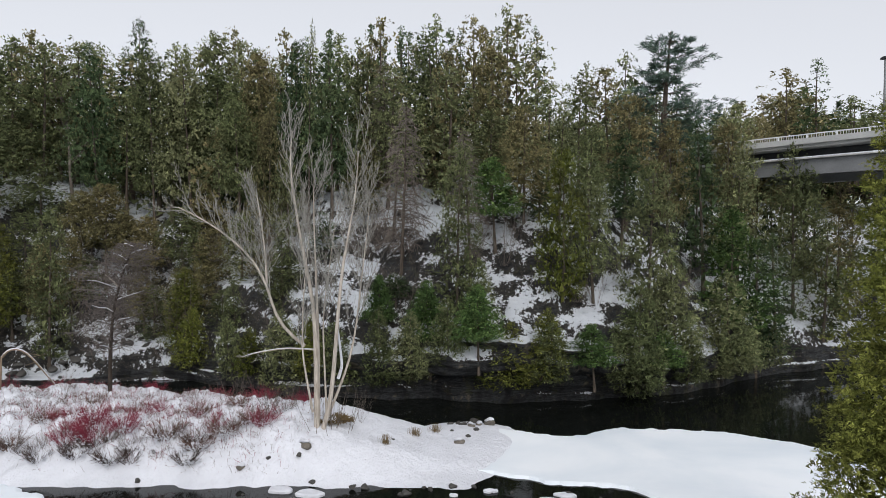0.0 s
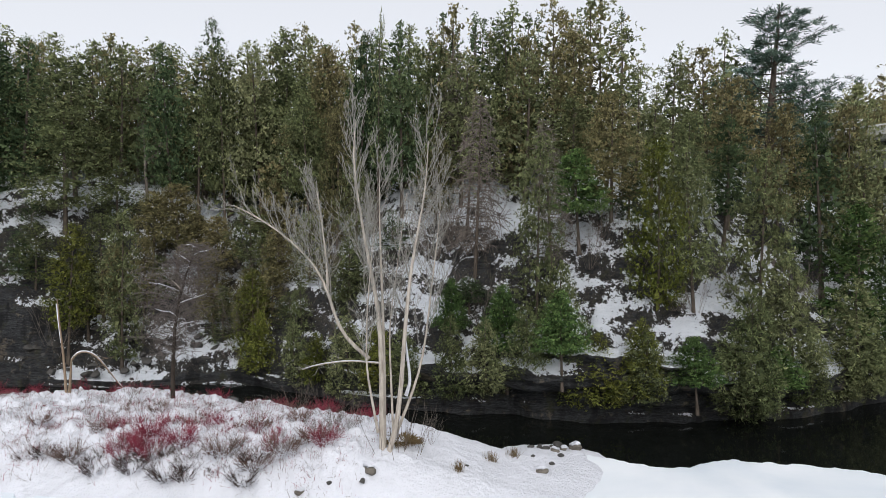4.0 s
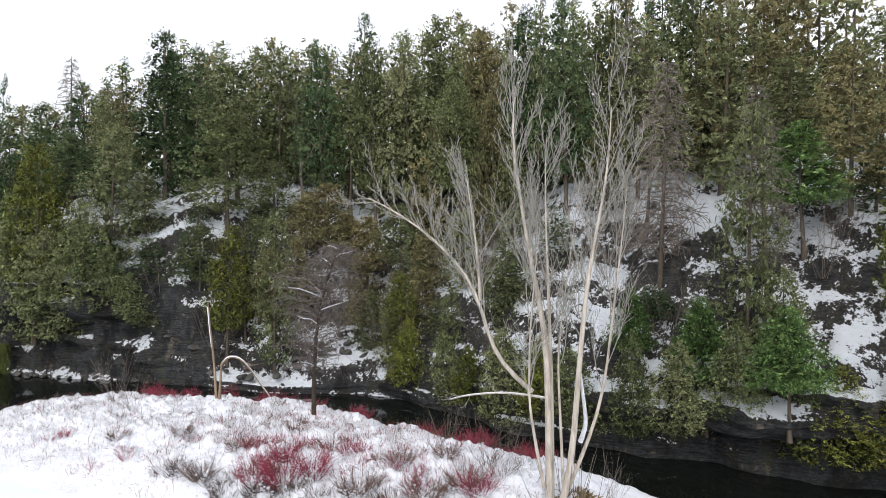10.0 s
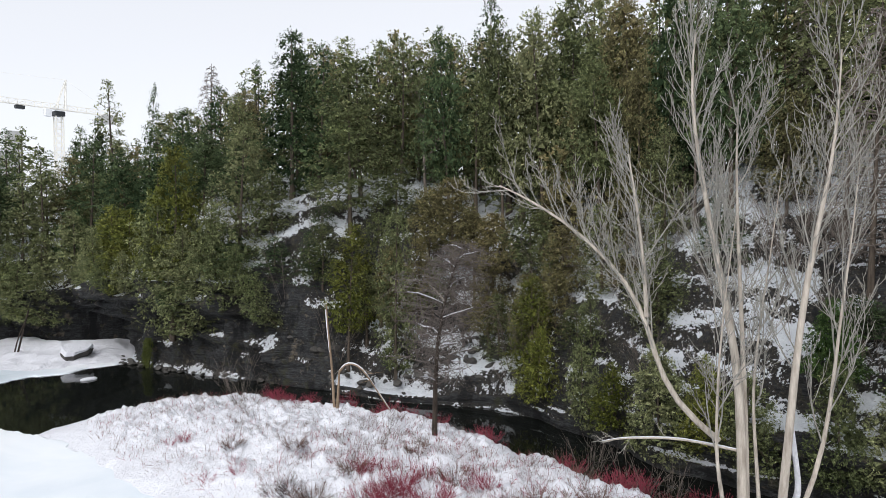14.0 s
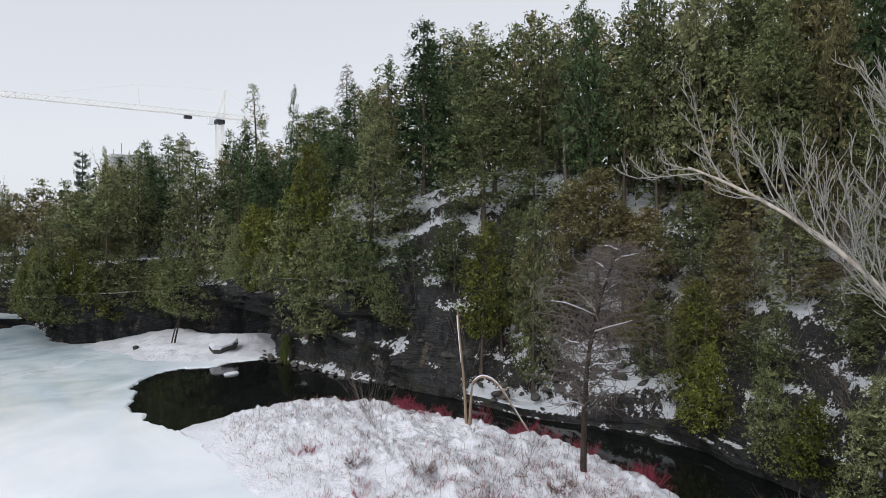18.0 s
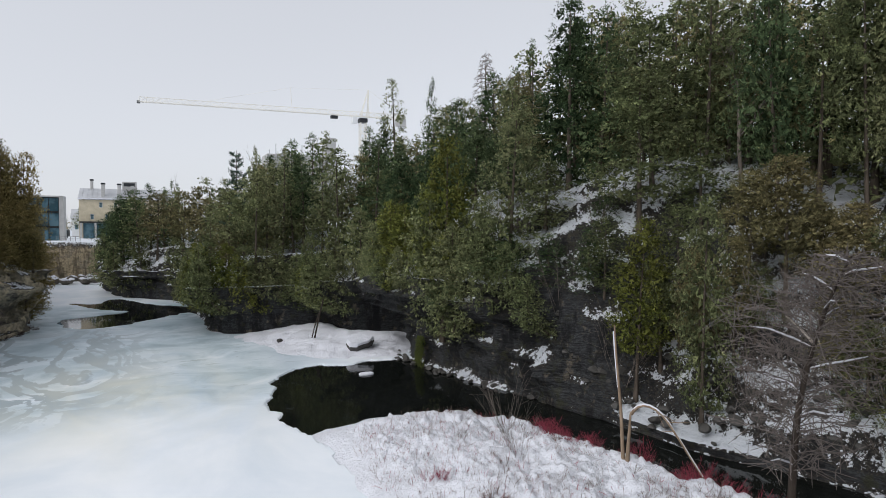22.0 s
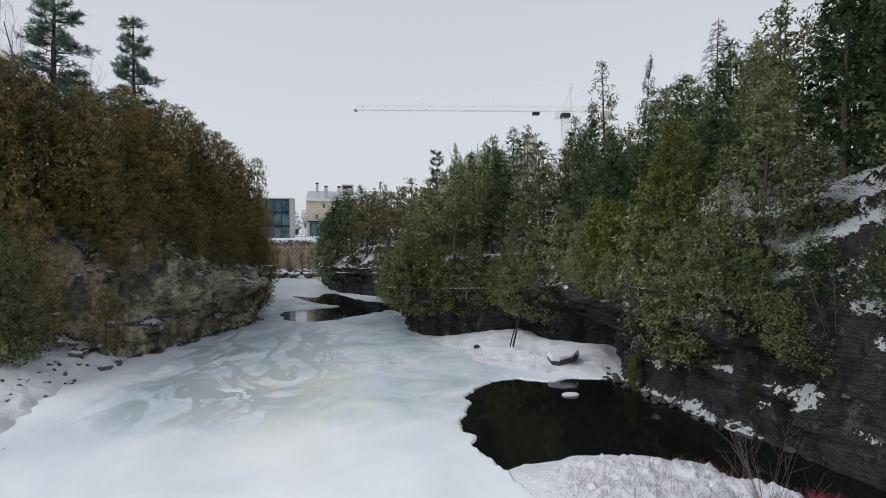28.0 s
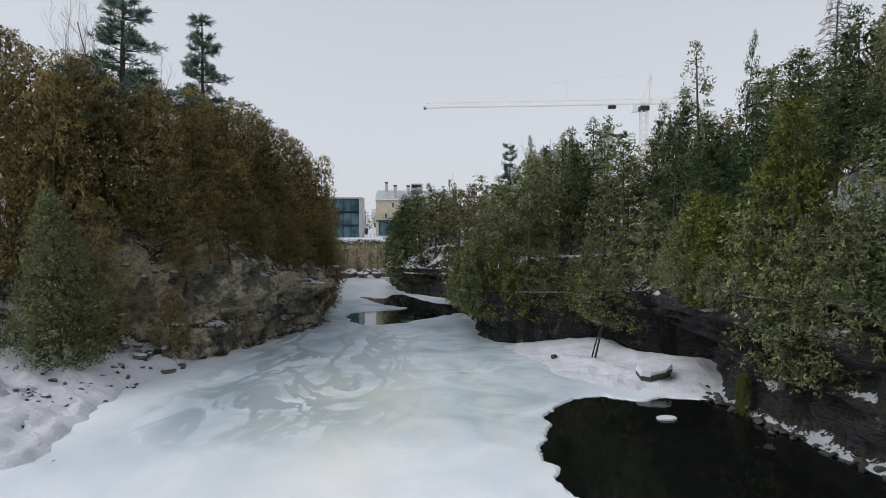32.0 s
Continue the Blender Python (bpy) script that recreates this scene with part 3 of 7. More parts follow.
def bar_height(px, py):
    px, py = np.asarray(px, float), np.asarray(py, float)
    d = inside_depth(px, py, BAR) + rough(px * 0.8, py * 0.8, 4.0, 3) * 0.5
    top = np.interp(py, (-16, -11, -7.5, -5, 0, 8, 16, 24, 30), (0.2, 0.45, 1.3, 1.95, 1.9, 1.75, 1.5, 1.0, 0.4))
    east = np.clip((px - 7) / 4.0, 0.1, 1)
    h = np.clip(d / 2.2, -1, 1)
    h = np.where(h > 0, np.sin(h * math.pi / 2), h)
    tuft = np.clip(d, 0, 1) * np.clip((py + 9) / 4, 0.15, 1) * np.clip((px - 7.2) / 2.0, 0.15, 1)
    z = 0.05 + h * top * (0.35 + 0.65 * east) + tuft * (rough(px * 0.8, py * 0.8, 1.0, 3) * 0.35 + np.abs(rough(px * 2.3, py * 2.3, 5.0, 4)) * 0.5 - 0.1)
    return z


def build_bar():
    xs, ys = np.arange(4.5, 22, 0.13), np.arange(-18, 32, 0.15)
    gx, gy = np.meshgrid(xs, ys)
    gz = bar_height(gx, gy)
    gz = np.maximum(gz, -0.5)
    keep = gz > -0.45
    nr, nc = gx.shape
    k = np.arange(nr * nc).reshape(nr, nc)
    ok = keep[:-1, :-1] | keep[1:, :-1] | keep[:-1, 1:] | keep[1:, 1:]
    faces = np.stack([k[:-1, :-1], k[:-1, 1:], k[1:, 1:], k[1:, :-1]], -1)[ok]
    used, inv = np.unique(faces, return_inverse=True)
    v = np.stack([gx, gy, gz], -1).reshape(-1, 3)[used]
    ob = new("snow_bar", mesh_of("snow_bar", v, inv.reshape(-1, 4).tolist(), M_SNOW, True))
    tagged(ob, "lumpy snow-covered gravel bar in the river", "ground", "", "structure")


build_bar()


BEACH = [(4.6, 61.8), (7, 57), (8.5, 50.5), (11.5, 46.4), (15.5, 45.2), (18.4, 44.3), (22, 48), (23.5, 54), (18, 57), (17, 62), (12, 65), (6, 64.5)]


def build_beach():
    gx, gy = np.meshgrid(np.arange(3, 24.5, 0.25), np.arange(43, 66, 0.25))
    d = inside_depth(gx, gy, BEACH) + rough(gx * 0.7, gy * 0.7, 3.0, 3) * 0.5
    back = np.clip((gx - 8) / 9, 0, 1) * np.clip((gy - 45) / 12, 0, 1)
    gz = 0.04 + np.clip(d / 3, -0.6, 1) * (0.22 + 1.3 * back) + np.clip(d, 0, 1) * rough(gx * 0.9, gy * 0.9, 1.0, 4) * 0.3
    nr, nc = gx.shape
    k = np.arange(nr * nc).reshape(nr, nc)
    keep = gz > -0.08
    ok = keep[:-1, :-1] & keep[1:, :-1] & keep[:-1, 1:] & keep[1:, 1:]
    faces = np.stack([k[:-1, :-1], k[:-1, 1:], k[1:, 1:], k[1:, :-1]], -1)[ok]
    used, inv = np.unique(faces, return_inverse=True)
    v = np.stack([gx, gy, gz], -1).reshape(-1, 3)[used]
    ob = new("snow_bank", mesh_of("snow_bank", v, inv.reshape(-1, 4).tolist(), M_SNOW, True))
    tagged(ob, "smooth snow bank at the foot of the cliff", "ground", "", "structure")


build_beach()


WEST_BANK = [(-17.0, 34), (-18.8, 34), (-20.6, 41), (-21.4, 46), (-20.9, 50), (-20.0, 53.5), (-21.0, 55.2), (-23.0, 54.4), (-25.5, 53.4), (-29, 51), (-32, 44), (-30, 35), (-24, 31)]


def build_west_bank():
    gx, gy = np.meshgrid(np.arange(-33, -18, 0.2), np.arange(31, 57, 0.2))
    d = inside_depth(gx, gy, WEST_BANK) + rough(gx * 0.8, gy * 0.8, 3.0, 3) * 0.6
    base = np.vectorize(bank_height)(gx, gy)
    lift = np.clip(d / 0.8, -1, 1) * 0.5 + np.clip(d, 0, 1) * (rough(gx * 0.7, gy * 0.7, 1.0, 4) * 0.35 + np.abs(rough(gx * 2.2, gy * 2.2, 5.0, 3)) * 0.25)
    shore = np.array([float(WEST(y)[0]) for y in gy[:, 0]])[:, None] - gx
    gz = np.where(shore > 0.3, np.minimum(base, 0.3 + 0.32 * shore), 0.12) + lift - 0.1
    nr, nc = gx.shape
    k = np.arange(nr * nc).reshape(nr, nc)
    keep = d > -0.5
    ok = keep[:-1, :-1] & keep[1:, :-1] & keep[:-1, 1:] & keep[1:, 1:]
    faces = np.stack([k[:-1, :-1], k[:-1, 1:], k[1:, 1:], k[1:, :-1]], -1)[ok]
    used, inv = np.unique(faces, return_inverse=True)
    v = np.stack([gx, gy, gz], -1).reshape(-1, 3)[used]
    ob = new("snow_bank", mesh_of("snow_bank", v, inv.reshape(-1, 4).tolist(), M_SNOW, True))
    tagged(ob, "lumpy snow bank with rubble below the west cliff", "ground", "", "structure")


build_west_bank()

# ---- trees ----
def tri_mesh(name, v, tris, material):
    me = bpy.data.meshes.new(name)
    v, tris = np.asarray(v, np.float32), np.asarray(tris, np.int32)
    me.vertices.add(len(v))
    me.vertices.foreach_set("co", v.ravel())
    me.loops.add(tris.size)
    me.loops.foreach_set("vertex_index", tris.ravel())
    me.polygons.add(len(tris))
    me.polygons.foreach_set("loop_start", np.arange(0, tris.size, 3, dtype=np.int32))
    me.materials.append(material)
    me.update(calc_edges=True)
    return me


def unit(a):
    return a / np.maximum(np.linalg.norm(a, axis=-1, keepdims=True), 1e-9)


def sprays(base, along, normal, size, blades, spread, thin, rs):
    """Fans of pointed blades. base, along, normal: (n, 3); size: (n,). Each fan hangs together at its base."""
    n = len(base)
    side = unit(np.cross(normal, along))
    ang = np.linspace(-spread, spread, blades)[None, :] + rs.uniform(-0.12, 0.12, (n, blades))
    ln = size[:, None] * rs.uniform(0.55, 1.1, (n, blades)) * (1 - 0.3 * np.abs(ang) / max(spread, 1e-6))
    dirs = along[:, None] * np.cos(ang)[..., None] + side[:, None] * np.sin(ang)[..., None] + normal[:, None] * rs.uniform(-0.35, 0.25, (n, blades))[..., None]
    across = unit(np.cross(normal[:, None], dirs))
    tip = base[:, None] + dirs * ln[..., None]
    w = (ln * thin)[..., None]
    v = np.empty((n, 1 + 2 * blades, 3))
    v[:, 0] = base
    flip = np.where(rs.rand(n, blades) < 0.5, -1.0, 1.0)[..., None]
    v[:, 1::2] = tip
    v[:, 2::2] = base[:, None] + dirs * (ln * rs.uniform(0.4, 0.7, (n, blades)))[..., None] + across * w * flip
    t = np.array([(0, 1 + 2 * b, 2 + 2 * b) for b in range(blades)])[None] + (np.arange(n) * (1 + 2 * blades))[:, None, None]
    return v.reshape(-1, 3), t.reshape(-1, 3)


def tube(points, radii, sides=6):
    """Vertices and triangles of a tapering tube along points."""
    p = np.asarray(points, float)
    d = unit(np.gradient(p, axis=0))
    ref = np.where(np.abs(d[:, 2:3]) > 0.9, np.array([[1.0, 0, 0]]), np.array([[0, 0, 1.0]]))
    u = unit(np.cross(d, ref))
    w = np.cross(d, u)
    a = np.linspace(0, 2 * math.pi, sides, endpoint=False)
    ring = u[:, None] * np.cos(a)[None, :, None] + w[:, None] * np.sin(a)[None, :, None]
    v = (p[:, None] + ring * np.asarray(radii, float)[:, None, None]).reshape(-1, 3)
    t = []
    for i in range(len(p) - 1):
        for j in range(sides):
            q = (j + 1) % sides
            t += [(i * sides + j, i * sides + q, (i + 1) * sides + q), (i * sides + j, (i + 1) * sides + q, (i + 1) * sides + j)]
    return v, np.array(t)


def gather(pieces):
    vs, ts, k = [], [], 0
    for v, t in pieces:
        vs.append(v)
        ts.append(np.asarray(t) + k)
        k += len(v)
    return np.concatenate(vs), np.concatenate(ts)


def crown_arrays(h, r, seed, low, tufts, each, size, blades, thin, power, droop, flat, hook, belly, plump):
    """Wood, foliage and face marks of a conifer of height h and crown radius r:
    tufts of sprays at the ends of its boughs, with growth within that is coloured as shaded."""
    rs = np.random.RandomState(seed)
    bend = rs.uniform(-1, 1, 2) * 0.02 * h

    def axis(t):
        return np.stack([bend[0] * np.sin(t * 2.5) + hook * np.maximum(1 - t * 2.2, 0) ** 2, bend[1] * np.sin(t * 2.1), h * t], -1)

    def outline(t):
        k = np.clip((t - low) / (1 - low), 0, 1)
        return np.clip((1 - k) / (1 - belly), 0, 1) ** power * np.clip(0.5 + k * 3.0, 0, 1)

    def reach(t, az):
        """Crown radius at a height and bearing, with plumes, boughs and hollows."""
        px, py, pz = np.cos(az) * r * 0.8 + seed * 3.7, np.sin(az) * r * 0.8 + seed * 1.3, t * h
        lump = 0.6 + 0.55 * vnoise(px * 0.8, py * 0.8, pz * 0.45) + 0.5 * (vnoise(px * 1.9, py * 1.9, pz * 1.3) - 0.5)
        return r * outline(t) * np.clip(lump, 0.3, 1.15) + 0.04
    ns, sd = (9, 7) if tufts > 200 else (5, 4)
    tt = np.linspace(0, 0.93, ns)
    tv, tf = tube(axis(tt), 0.011 * h * (1 - tt) ** 0.9 * (1 + 0.6 * np.exp(-tt * 25)) + 0.012, sd)
    tv[:sd, 2] -= 0.5
    # the tufts
    t = low + (0.99 - low) * rs.rand(tufts * 4)
    t = t[rs.rand(tufts * 4) < 0.4 + outline(t)][:tufts]
    n = len(t)
    az = rs.uniform(0, 2 * math.pi, n)
    rr = reach(t, az) * rs.uniform(0.45, 1.0, n) ** 0.6
    out = np.stack([np.cos(az), np.sin(az), np.zeros(n)], -1)
    out[:, 2] -= droop
    mid = axis(t) + out * rr[:, None]
    fat = plump * r * rs.uniform(0.55, 1.3, n) * (0.5 + 0.5 * np.clip(outline(t) * 1.3, 0, 1))
    # loose sprays round each tuft
    m = n * each
    d = unit(rs.normal(0, 1, (m, 3)) + 0.5 * np.repeat(out, each, 0) + (0, 0, 0.35))
    base = np.repeat(mid, each, 0) + d * np.repeat(fat, each)[:, None] * (1.0, 1.0, flat) * rs.uniform(0.25, 1.1, m)[:, None]
    along = unit(d + rs.normal(0, 0.6, (m, 3)) - np.array((0, 0, droop)))
    nrm = rs.normal(0, 0.6, (m, 3)) + (0, 0, 0.6)
    nrm = unit(nrm - along * (nrm * along).sum(1, keepdims=True))
    leaf = [sprays(base, along, nrm, size * rs.uniform(0.55, 1.4, m) * np.repeat(np.interp(t, (0.6, 0.95), (1.0, 0.8)), each), blades, 0.7, thin, rs)]
    tip = axis(np.linspace(0.88, 0.98, 10))
    leaf.append(sprays(np.repeat(tip, 4, 0) + rs.normal(0, 0.05, (40, 3)) * r, unit(rs.normal(0, 0.6, (40, 3)) + (0, 0, 0.6)), unit(rs.normal(0, 1, (40, 3))), np.full(40, size), blades, 0.5, thin, rs))
    # growth inside the tufts and along the boughs, its shade put into the colour
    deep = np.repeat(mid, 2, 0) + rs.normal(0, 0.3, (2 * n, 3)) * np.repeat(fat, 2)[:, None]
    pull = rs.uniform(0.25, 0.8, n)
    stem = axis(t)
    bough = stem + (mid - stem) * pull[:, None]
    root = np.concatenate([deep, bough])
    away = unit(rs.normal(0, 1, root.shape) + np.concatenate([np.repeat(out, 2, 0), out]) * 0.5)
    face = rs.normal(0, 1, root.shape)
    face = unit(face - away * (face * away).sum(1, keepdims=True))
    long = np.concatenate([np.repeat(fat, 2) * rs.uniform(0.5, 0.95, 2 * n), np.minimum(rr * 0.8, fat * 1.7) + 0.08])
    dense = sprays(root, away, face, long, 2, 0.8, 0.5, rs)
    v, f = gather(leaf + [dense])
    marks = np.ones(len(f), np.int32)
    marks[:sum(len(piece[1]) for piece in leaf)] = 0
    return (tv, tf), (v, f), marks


def conifer(kind, h, r, seed, low=0.04, tufts=330, each=8, size=0.22, blades=3, thin=0.28, material=None, power=0.46, droop=0.08, flat=0.8, hook=0.0, belly=0.35, plump=0.17):
    """A conifer at the origin: Empty > trunk, crown. The Empty keeps its seed and how high its crown begins."""
    tree = new(kind)
    wood, leaf, marks = crown_arrays(h, r, seed, low, tufts, each, size, blades, thin, power, droop, flat, hook, belly, plump)
    part("trunk", tri_mesh("trunk", *wood, M_BARK), None, tree)
    leaf_mat, shaded_mat = material or M_CEDAR
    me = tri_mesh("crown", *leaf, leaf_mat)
    me.materials.append(shaded_mat)
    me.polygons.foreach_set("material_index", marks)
    part("crown", me, None, tree)
    tree.location = (0, -2600, -90)
    SIZE[kind, seed] = (h, r)
    tree["seed"], tree["low"] = seed, max(low, 0.0)
    return tree


SIZE = {}


def bare(kind, h, seed, stems=1, spread=0.25, levels=3, fork=6, material=None, r0=None, thin=0.5, first=0.3, up=0.45, shape=0.5, twig=1.0, tips=True):
    """A leafless tree: Empty > trunk, branches."""
    rs = np.random.RandomState(seed)
    tree = new(kind)
    trunks, limbs = [], []
    r0 = r0 or h * 0.012

    def grow(p, d, ln, rad, lev, store):
        n = 6 if lev == 0 else 4
        pts, q, dd = [np.array(p)], np.array(p, float), np.array(d, float)
        for i in range(n):
            dd = unit(dd + rs.normal(0, 0.10 if lev == 0 else 0.16, 3) + (0, 0, up * 0.25 if lev else 0.03))
            q = q + dd * ln / n
            pts.append(q.copy())
        pts = np.array(pts)
        rr = rad * np.linspace(1, 0.35 if lev == 0 else 0.25, n + 1)
        store.append(tube(pts, np.maximum(rr, 0.006), 7 if lev == 0 else (4 if lev == 1 else 3)))
        if lev >= levels:
            return
        kids = fork if lev == 0 else max(3, int(fork * 0.75))
        for i in range(kids):
            t = first + (1 - first) * (i + rs.rand()) / kids if lev == 0 else 0.2 + 0.8 * (i + rs.rand()) / kids
            t = min(t, 0.99)
            j = min(int(t * n), n - 1)
            at = pts[j] + (pts[j + 1] - pts[j]) * (t * n - j)
            ax = unit(pts[j + 1] - pts[j])
            side = unit(np.cross(ax, rs.normal(0, 1, 3)))
            ang = rs.uniform(0.35, 0.95) * (1.0 if lev else 0.9)
            kd = unit(ax * math.cos(ang) + side * math.sin(ang))
            kl = ln * (rs.uniform(0.28, 0.5) if lev == 0 else rs.uniform(0.35, 0.6)) * (1.15 - shape * t)
            grow(at, kd, kl * (twig if lev else 1), max(rad * (1 - 0.65 * t) * thin, 0.008), lev + 1, limbs)
    for i in range(stems):
        a = 2 * math.pi * i / stems + rs.uniform(-0.3, 0.3)
        s = 0 if stems == 1 else spread * rs.uniform(0.5, 1.2)
        grow((0.15 * math.cos(a) * (stems > 1), 0.15 * math.sin(a) * (stems > 1), -0.3), unit(np.array((math.cos(a) * s, math.sin(a) * s, 1.0))), h * rs.uniform(0.82, 1.0), r0 * rs.uniform(0.7, 1.0), 0, trunks)
    v, f = gather(trunks)
    part("trunk", tri_mesh("trunk", v, f, material or M_PALE), None, tree)
    v, f = gather(limbs)
    part("branch_crown", tri_mesh("branch_crown", v, f, material or M_TWIG), None, tree)
    return tree




def pine(h, r, seed, low=0.3, whorls=16, size=0.55, sides=6):
    """A white pine: bare lower trunk, whorls of level boughs with tufts of needles."""
    rs = np.random.RandomState(seed)
    tree = new("pine")
    tt = np.linspace(0, 1, 10)
    sway = rs.uniform(-0.25, 0.25, 2)
    ax = np.stack([sway[0] * np.sin(tt * 4), sway[1] * np.sin(tt * 3), h * tt], -1)
    wood = [tube(ax, 0.016 * h * (1 - tt) + 0.03, 8)]
    base, along = [], []
    for w in range(whorls):
        t = low + (0.98 - low) * (w + rs.uniform(-0.35, 0.35)) / whorls
        reach = r * np.clip(1.15 - 1.0 * (t - low) / (1 - low), 0.2, 1) * rs.uniform(0.5, 1.2)
        for b in range(sides):
            a = 2 * math.pi * b / sides + rs.uniform(-0.9, 0.9)
            ln = reach * rs.uniform(0.3, 1.2) + 0.3
            o = np.array((math.cos(a), math.sin(a), 0))
            root = np.array((np.interp(t, tt, ax[:, 0]), np.interp(t, tt, ax[:, 1]), h * t))
            up = rs.uniform(0.05, 0.55)
            pts = np.array([root + o * ln * f + (0, 0, ln * (up * f * f + 0.05 * f)) for f in np.linspace(0, 1, 5)])
            wood.append(tube(pts, np.linspace(0.055, 0.014, 5), 4))
            for q in range(int(8 + ln * 11)):
                f = rs.uniform(0.45, 1.04)
                p = root + o * ln * f + (0, 0, ln * (up * f * f + 0.05 * f)) + rs.normal(0, 0.2, 3) * (1, 1, 0.35) * (0.4 + 0.35 * ln)
                base.append(p)
                along.append(o * 0.8 + rs.normal(0, 0.45, 3) + (0, 0, 0.5))
    base, along = np.array(base), unit(np.array(along))
    nrm = rs.normal(0, 1, base.shape)
    nrm = unit(nrm - along * (nrm * along).sum(1, keepdims=True))
    leaf = sprays(base, along, nrm, np.full(len(base), size) * rs.uniform(0.7, 1.2, len(base)), 7, 1.3, 0.13, rs)
    part("trunk", tri_mesh("trunk", *gather(wood), M_BARK), None, tree)
    part("crown", tri_mesh("crown", *leaf, M_PINE), None, tree)
    tree.location = (0, -2600, -90)
    SIZE["pine", seed] = (h, r)
    tree["seed"] = seed
    return tree


def dead_conifer(h, r, seed, material, count=90):
    """A leafless conifer with thin drooping twigs: Empty > trunk, twig."""
    rs = np.random.RandomState(seed)
    tree = new("dead_conifer")
    tt = np.linspace(0, 1, 9)
    sway = rs.uniform(-0.3, 0.3, 2)
    ax = np.stack([sway[0] * tt * tt * 2, sway[1] * np.sin(tt * 3), h * tt], -1)
    wood = [tube(ax, 0.011 * h * (1 - tt) + 0.015, 7)]
    wood[0][0][:7, 2] -= 0.4
    tw = []
    for i in range(count):
        t = 0.18 + 0.8 * (i + rs.rand()) / count
        a = i * 2.4 + rs.uniform(-0.4, 0.4)
        ln = r * min(1, 0.5 + 2 * (t - 0.1)) * (1 - t) ** 0.6 * rs.uniform(0.6, 1.25) + 0.2
        o = np.array((math.cos(a), math.sin(a), 0))
        root = np.array((np.interp(t, tt, ax[:, 0]), np.interp(t, tt, ax[:, 1]), h * t))
        pts = np.array([root + o * ln * f + (0, 0, ln * (0.25 * f - 0.45 * f * f)) + rs.normal(0, 0.03, 3) for f in np.linspace(0, 1, 5)])
        tw.append(tube(pts, np.linspace(0.03, 0.012, 5), 3))
        for q in range(9):
            f = rs.uniform(0.2, 1)
            p = pts[0] + (pts[-1] - pts[0]) * f
            p = np.array([np.interp(f, np.linspace(0, 1, 5), pts[:, c]) for c in range(3)])
            d = unit(o * 0.6 + rs.normal(0, 0.55, 3) + (0, 0, -0.25))
            tw.append(tube(np.array([p, p + d * ln * 0.22, p + d * ln * 0.4 + (0, 0, -0.07)]), [0.016, 0.014, 0.009], 3))
    part("trunk", tri_mesh("trunk", *gather(wood), M_BARK), None, tree)
    part("twig_crown", tri_mesh("twig_crown", *gather(tw), material), None, tree)
    tree.location = (0, -2600, -90)
    SIZE["dead_conifer", seed] = (h, r)
    tree["seed"] = seed
    return tree


HEM = dict(power=0.66, droop=0.3, flat=0.42, belly=0.25, plump=0.18)
LIP = dict(hook=2.2, low=-0.1, droop=0.3, power=0.55, belly=0.35)
BACK = dict(power=0.4, tufts=205, each=6, size=0.27, blades=3, thin=0.32, plump=0.19)
BACK_HEM = dict(BACK, power=0.62, droop=0.3, flat=0.42, belly=0.25)
FAR = dict(power=0.42, tufts=72, each=5, size=0.42, blades=2, thin=0.5, plump=0.27)
FAR_HEM = dict(FAR, power=0.72, droop=0.3, flat=0.5, belly=0.2)
KINDS = {
    "olive": [conifer("cedar", 11, 2.4, 1, 0.02), conifer("cedar", 11, 2.4, 2, 0.03, power=0.45, belly=0.45), conifer("cedar", 12, 2.4, 3, 0.26), conifer("cedar", 12, 2.4, 16, 0.44)],
    "rust": [conifer("cedar", 10, 2.4, 4, 0.03, material=M_RUST), conifer("cedar", 10, 2.4, 5, 0.26, material=M_RUST), conifer("cedar", 11, 2.4, 17, 0.45, material=M_RUST)],
    "hemlock": [conifer("hemlock", 14, 3.2, 11, 0.05, material=M_HEMLOCK, **HEM), conifer("hemlock", 14, 3.2, 12, 0.28, material=M_HEMLOCK, **HEM), conifer("hemlock", 14, 3.2, 18, 0.46, material=M_HEMLOCK, **HEM)],
    "fresh": [conifer("hemlock", 7, 2.0, 13, 0.02, material=M_FRESH, **HEM), conifer("hemlock", 7, 2.0, 19, 0.4, material=M_FRESH, **HEM)],
    "sparse": [conifer("cedar", 11, 2.3, 6, 0.14, 240, power=0.9), conifer("cedar", 11, 2.3, 7, 0.3, 240, power=0.9)],
    "cliff": [conifer("cedar", 6.5, 2.1, s, **LIP) for s in (8, 9)],
    "gold": [conifer("cedar", 6, 2.1, 10, material=M_GOLD, **LIP)],
    "bright": [conifer("cedar", 11, 2.4, 50, 0.02, material=M_GOLD), conifer("cedar", 11, 2.4, 51, 0.25, material=M_GOLD)],
    "spindle": [conifer("spindly_conifer", 12, 1.1, s, 0.35, 130, 5, 0.24, plump=0.24) for s in (21, 22)],
    "near": [conifer("cedar", 10.5, 2.3, 14, -0.2, 2600, 14, 0.095, blades=4, thin=0.24, material=M_GOLD, power=0.85, belly=0.1, droop=0.02, plump=0.075)],
    "lone": [conifer("cedar", 11, 4.2, 15, 0.0, 1500, 8, 0.19, material=M_CEDAR, power=0.75, belly=0.15, plump=0.085)],
    "pine": [pine(20, 3.4, 25, 0.34, 16, 0.55, 5), pine(18, 3.0, 26, 0.25, 19, 0.55, 5)],
    "dead": [dead_conifer(9, 1.7, 27, M_GREYTWIG, 110), dead_conifer(12, 2.0, 28, M_GREYTWIG, 120)],
}
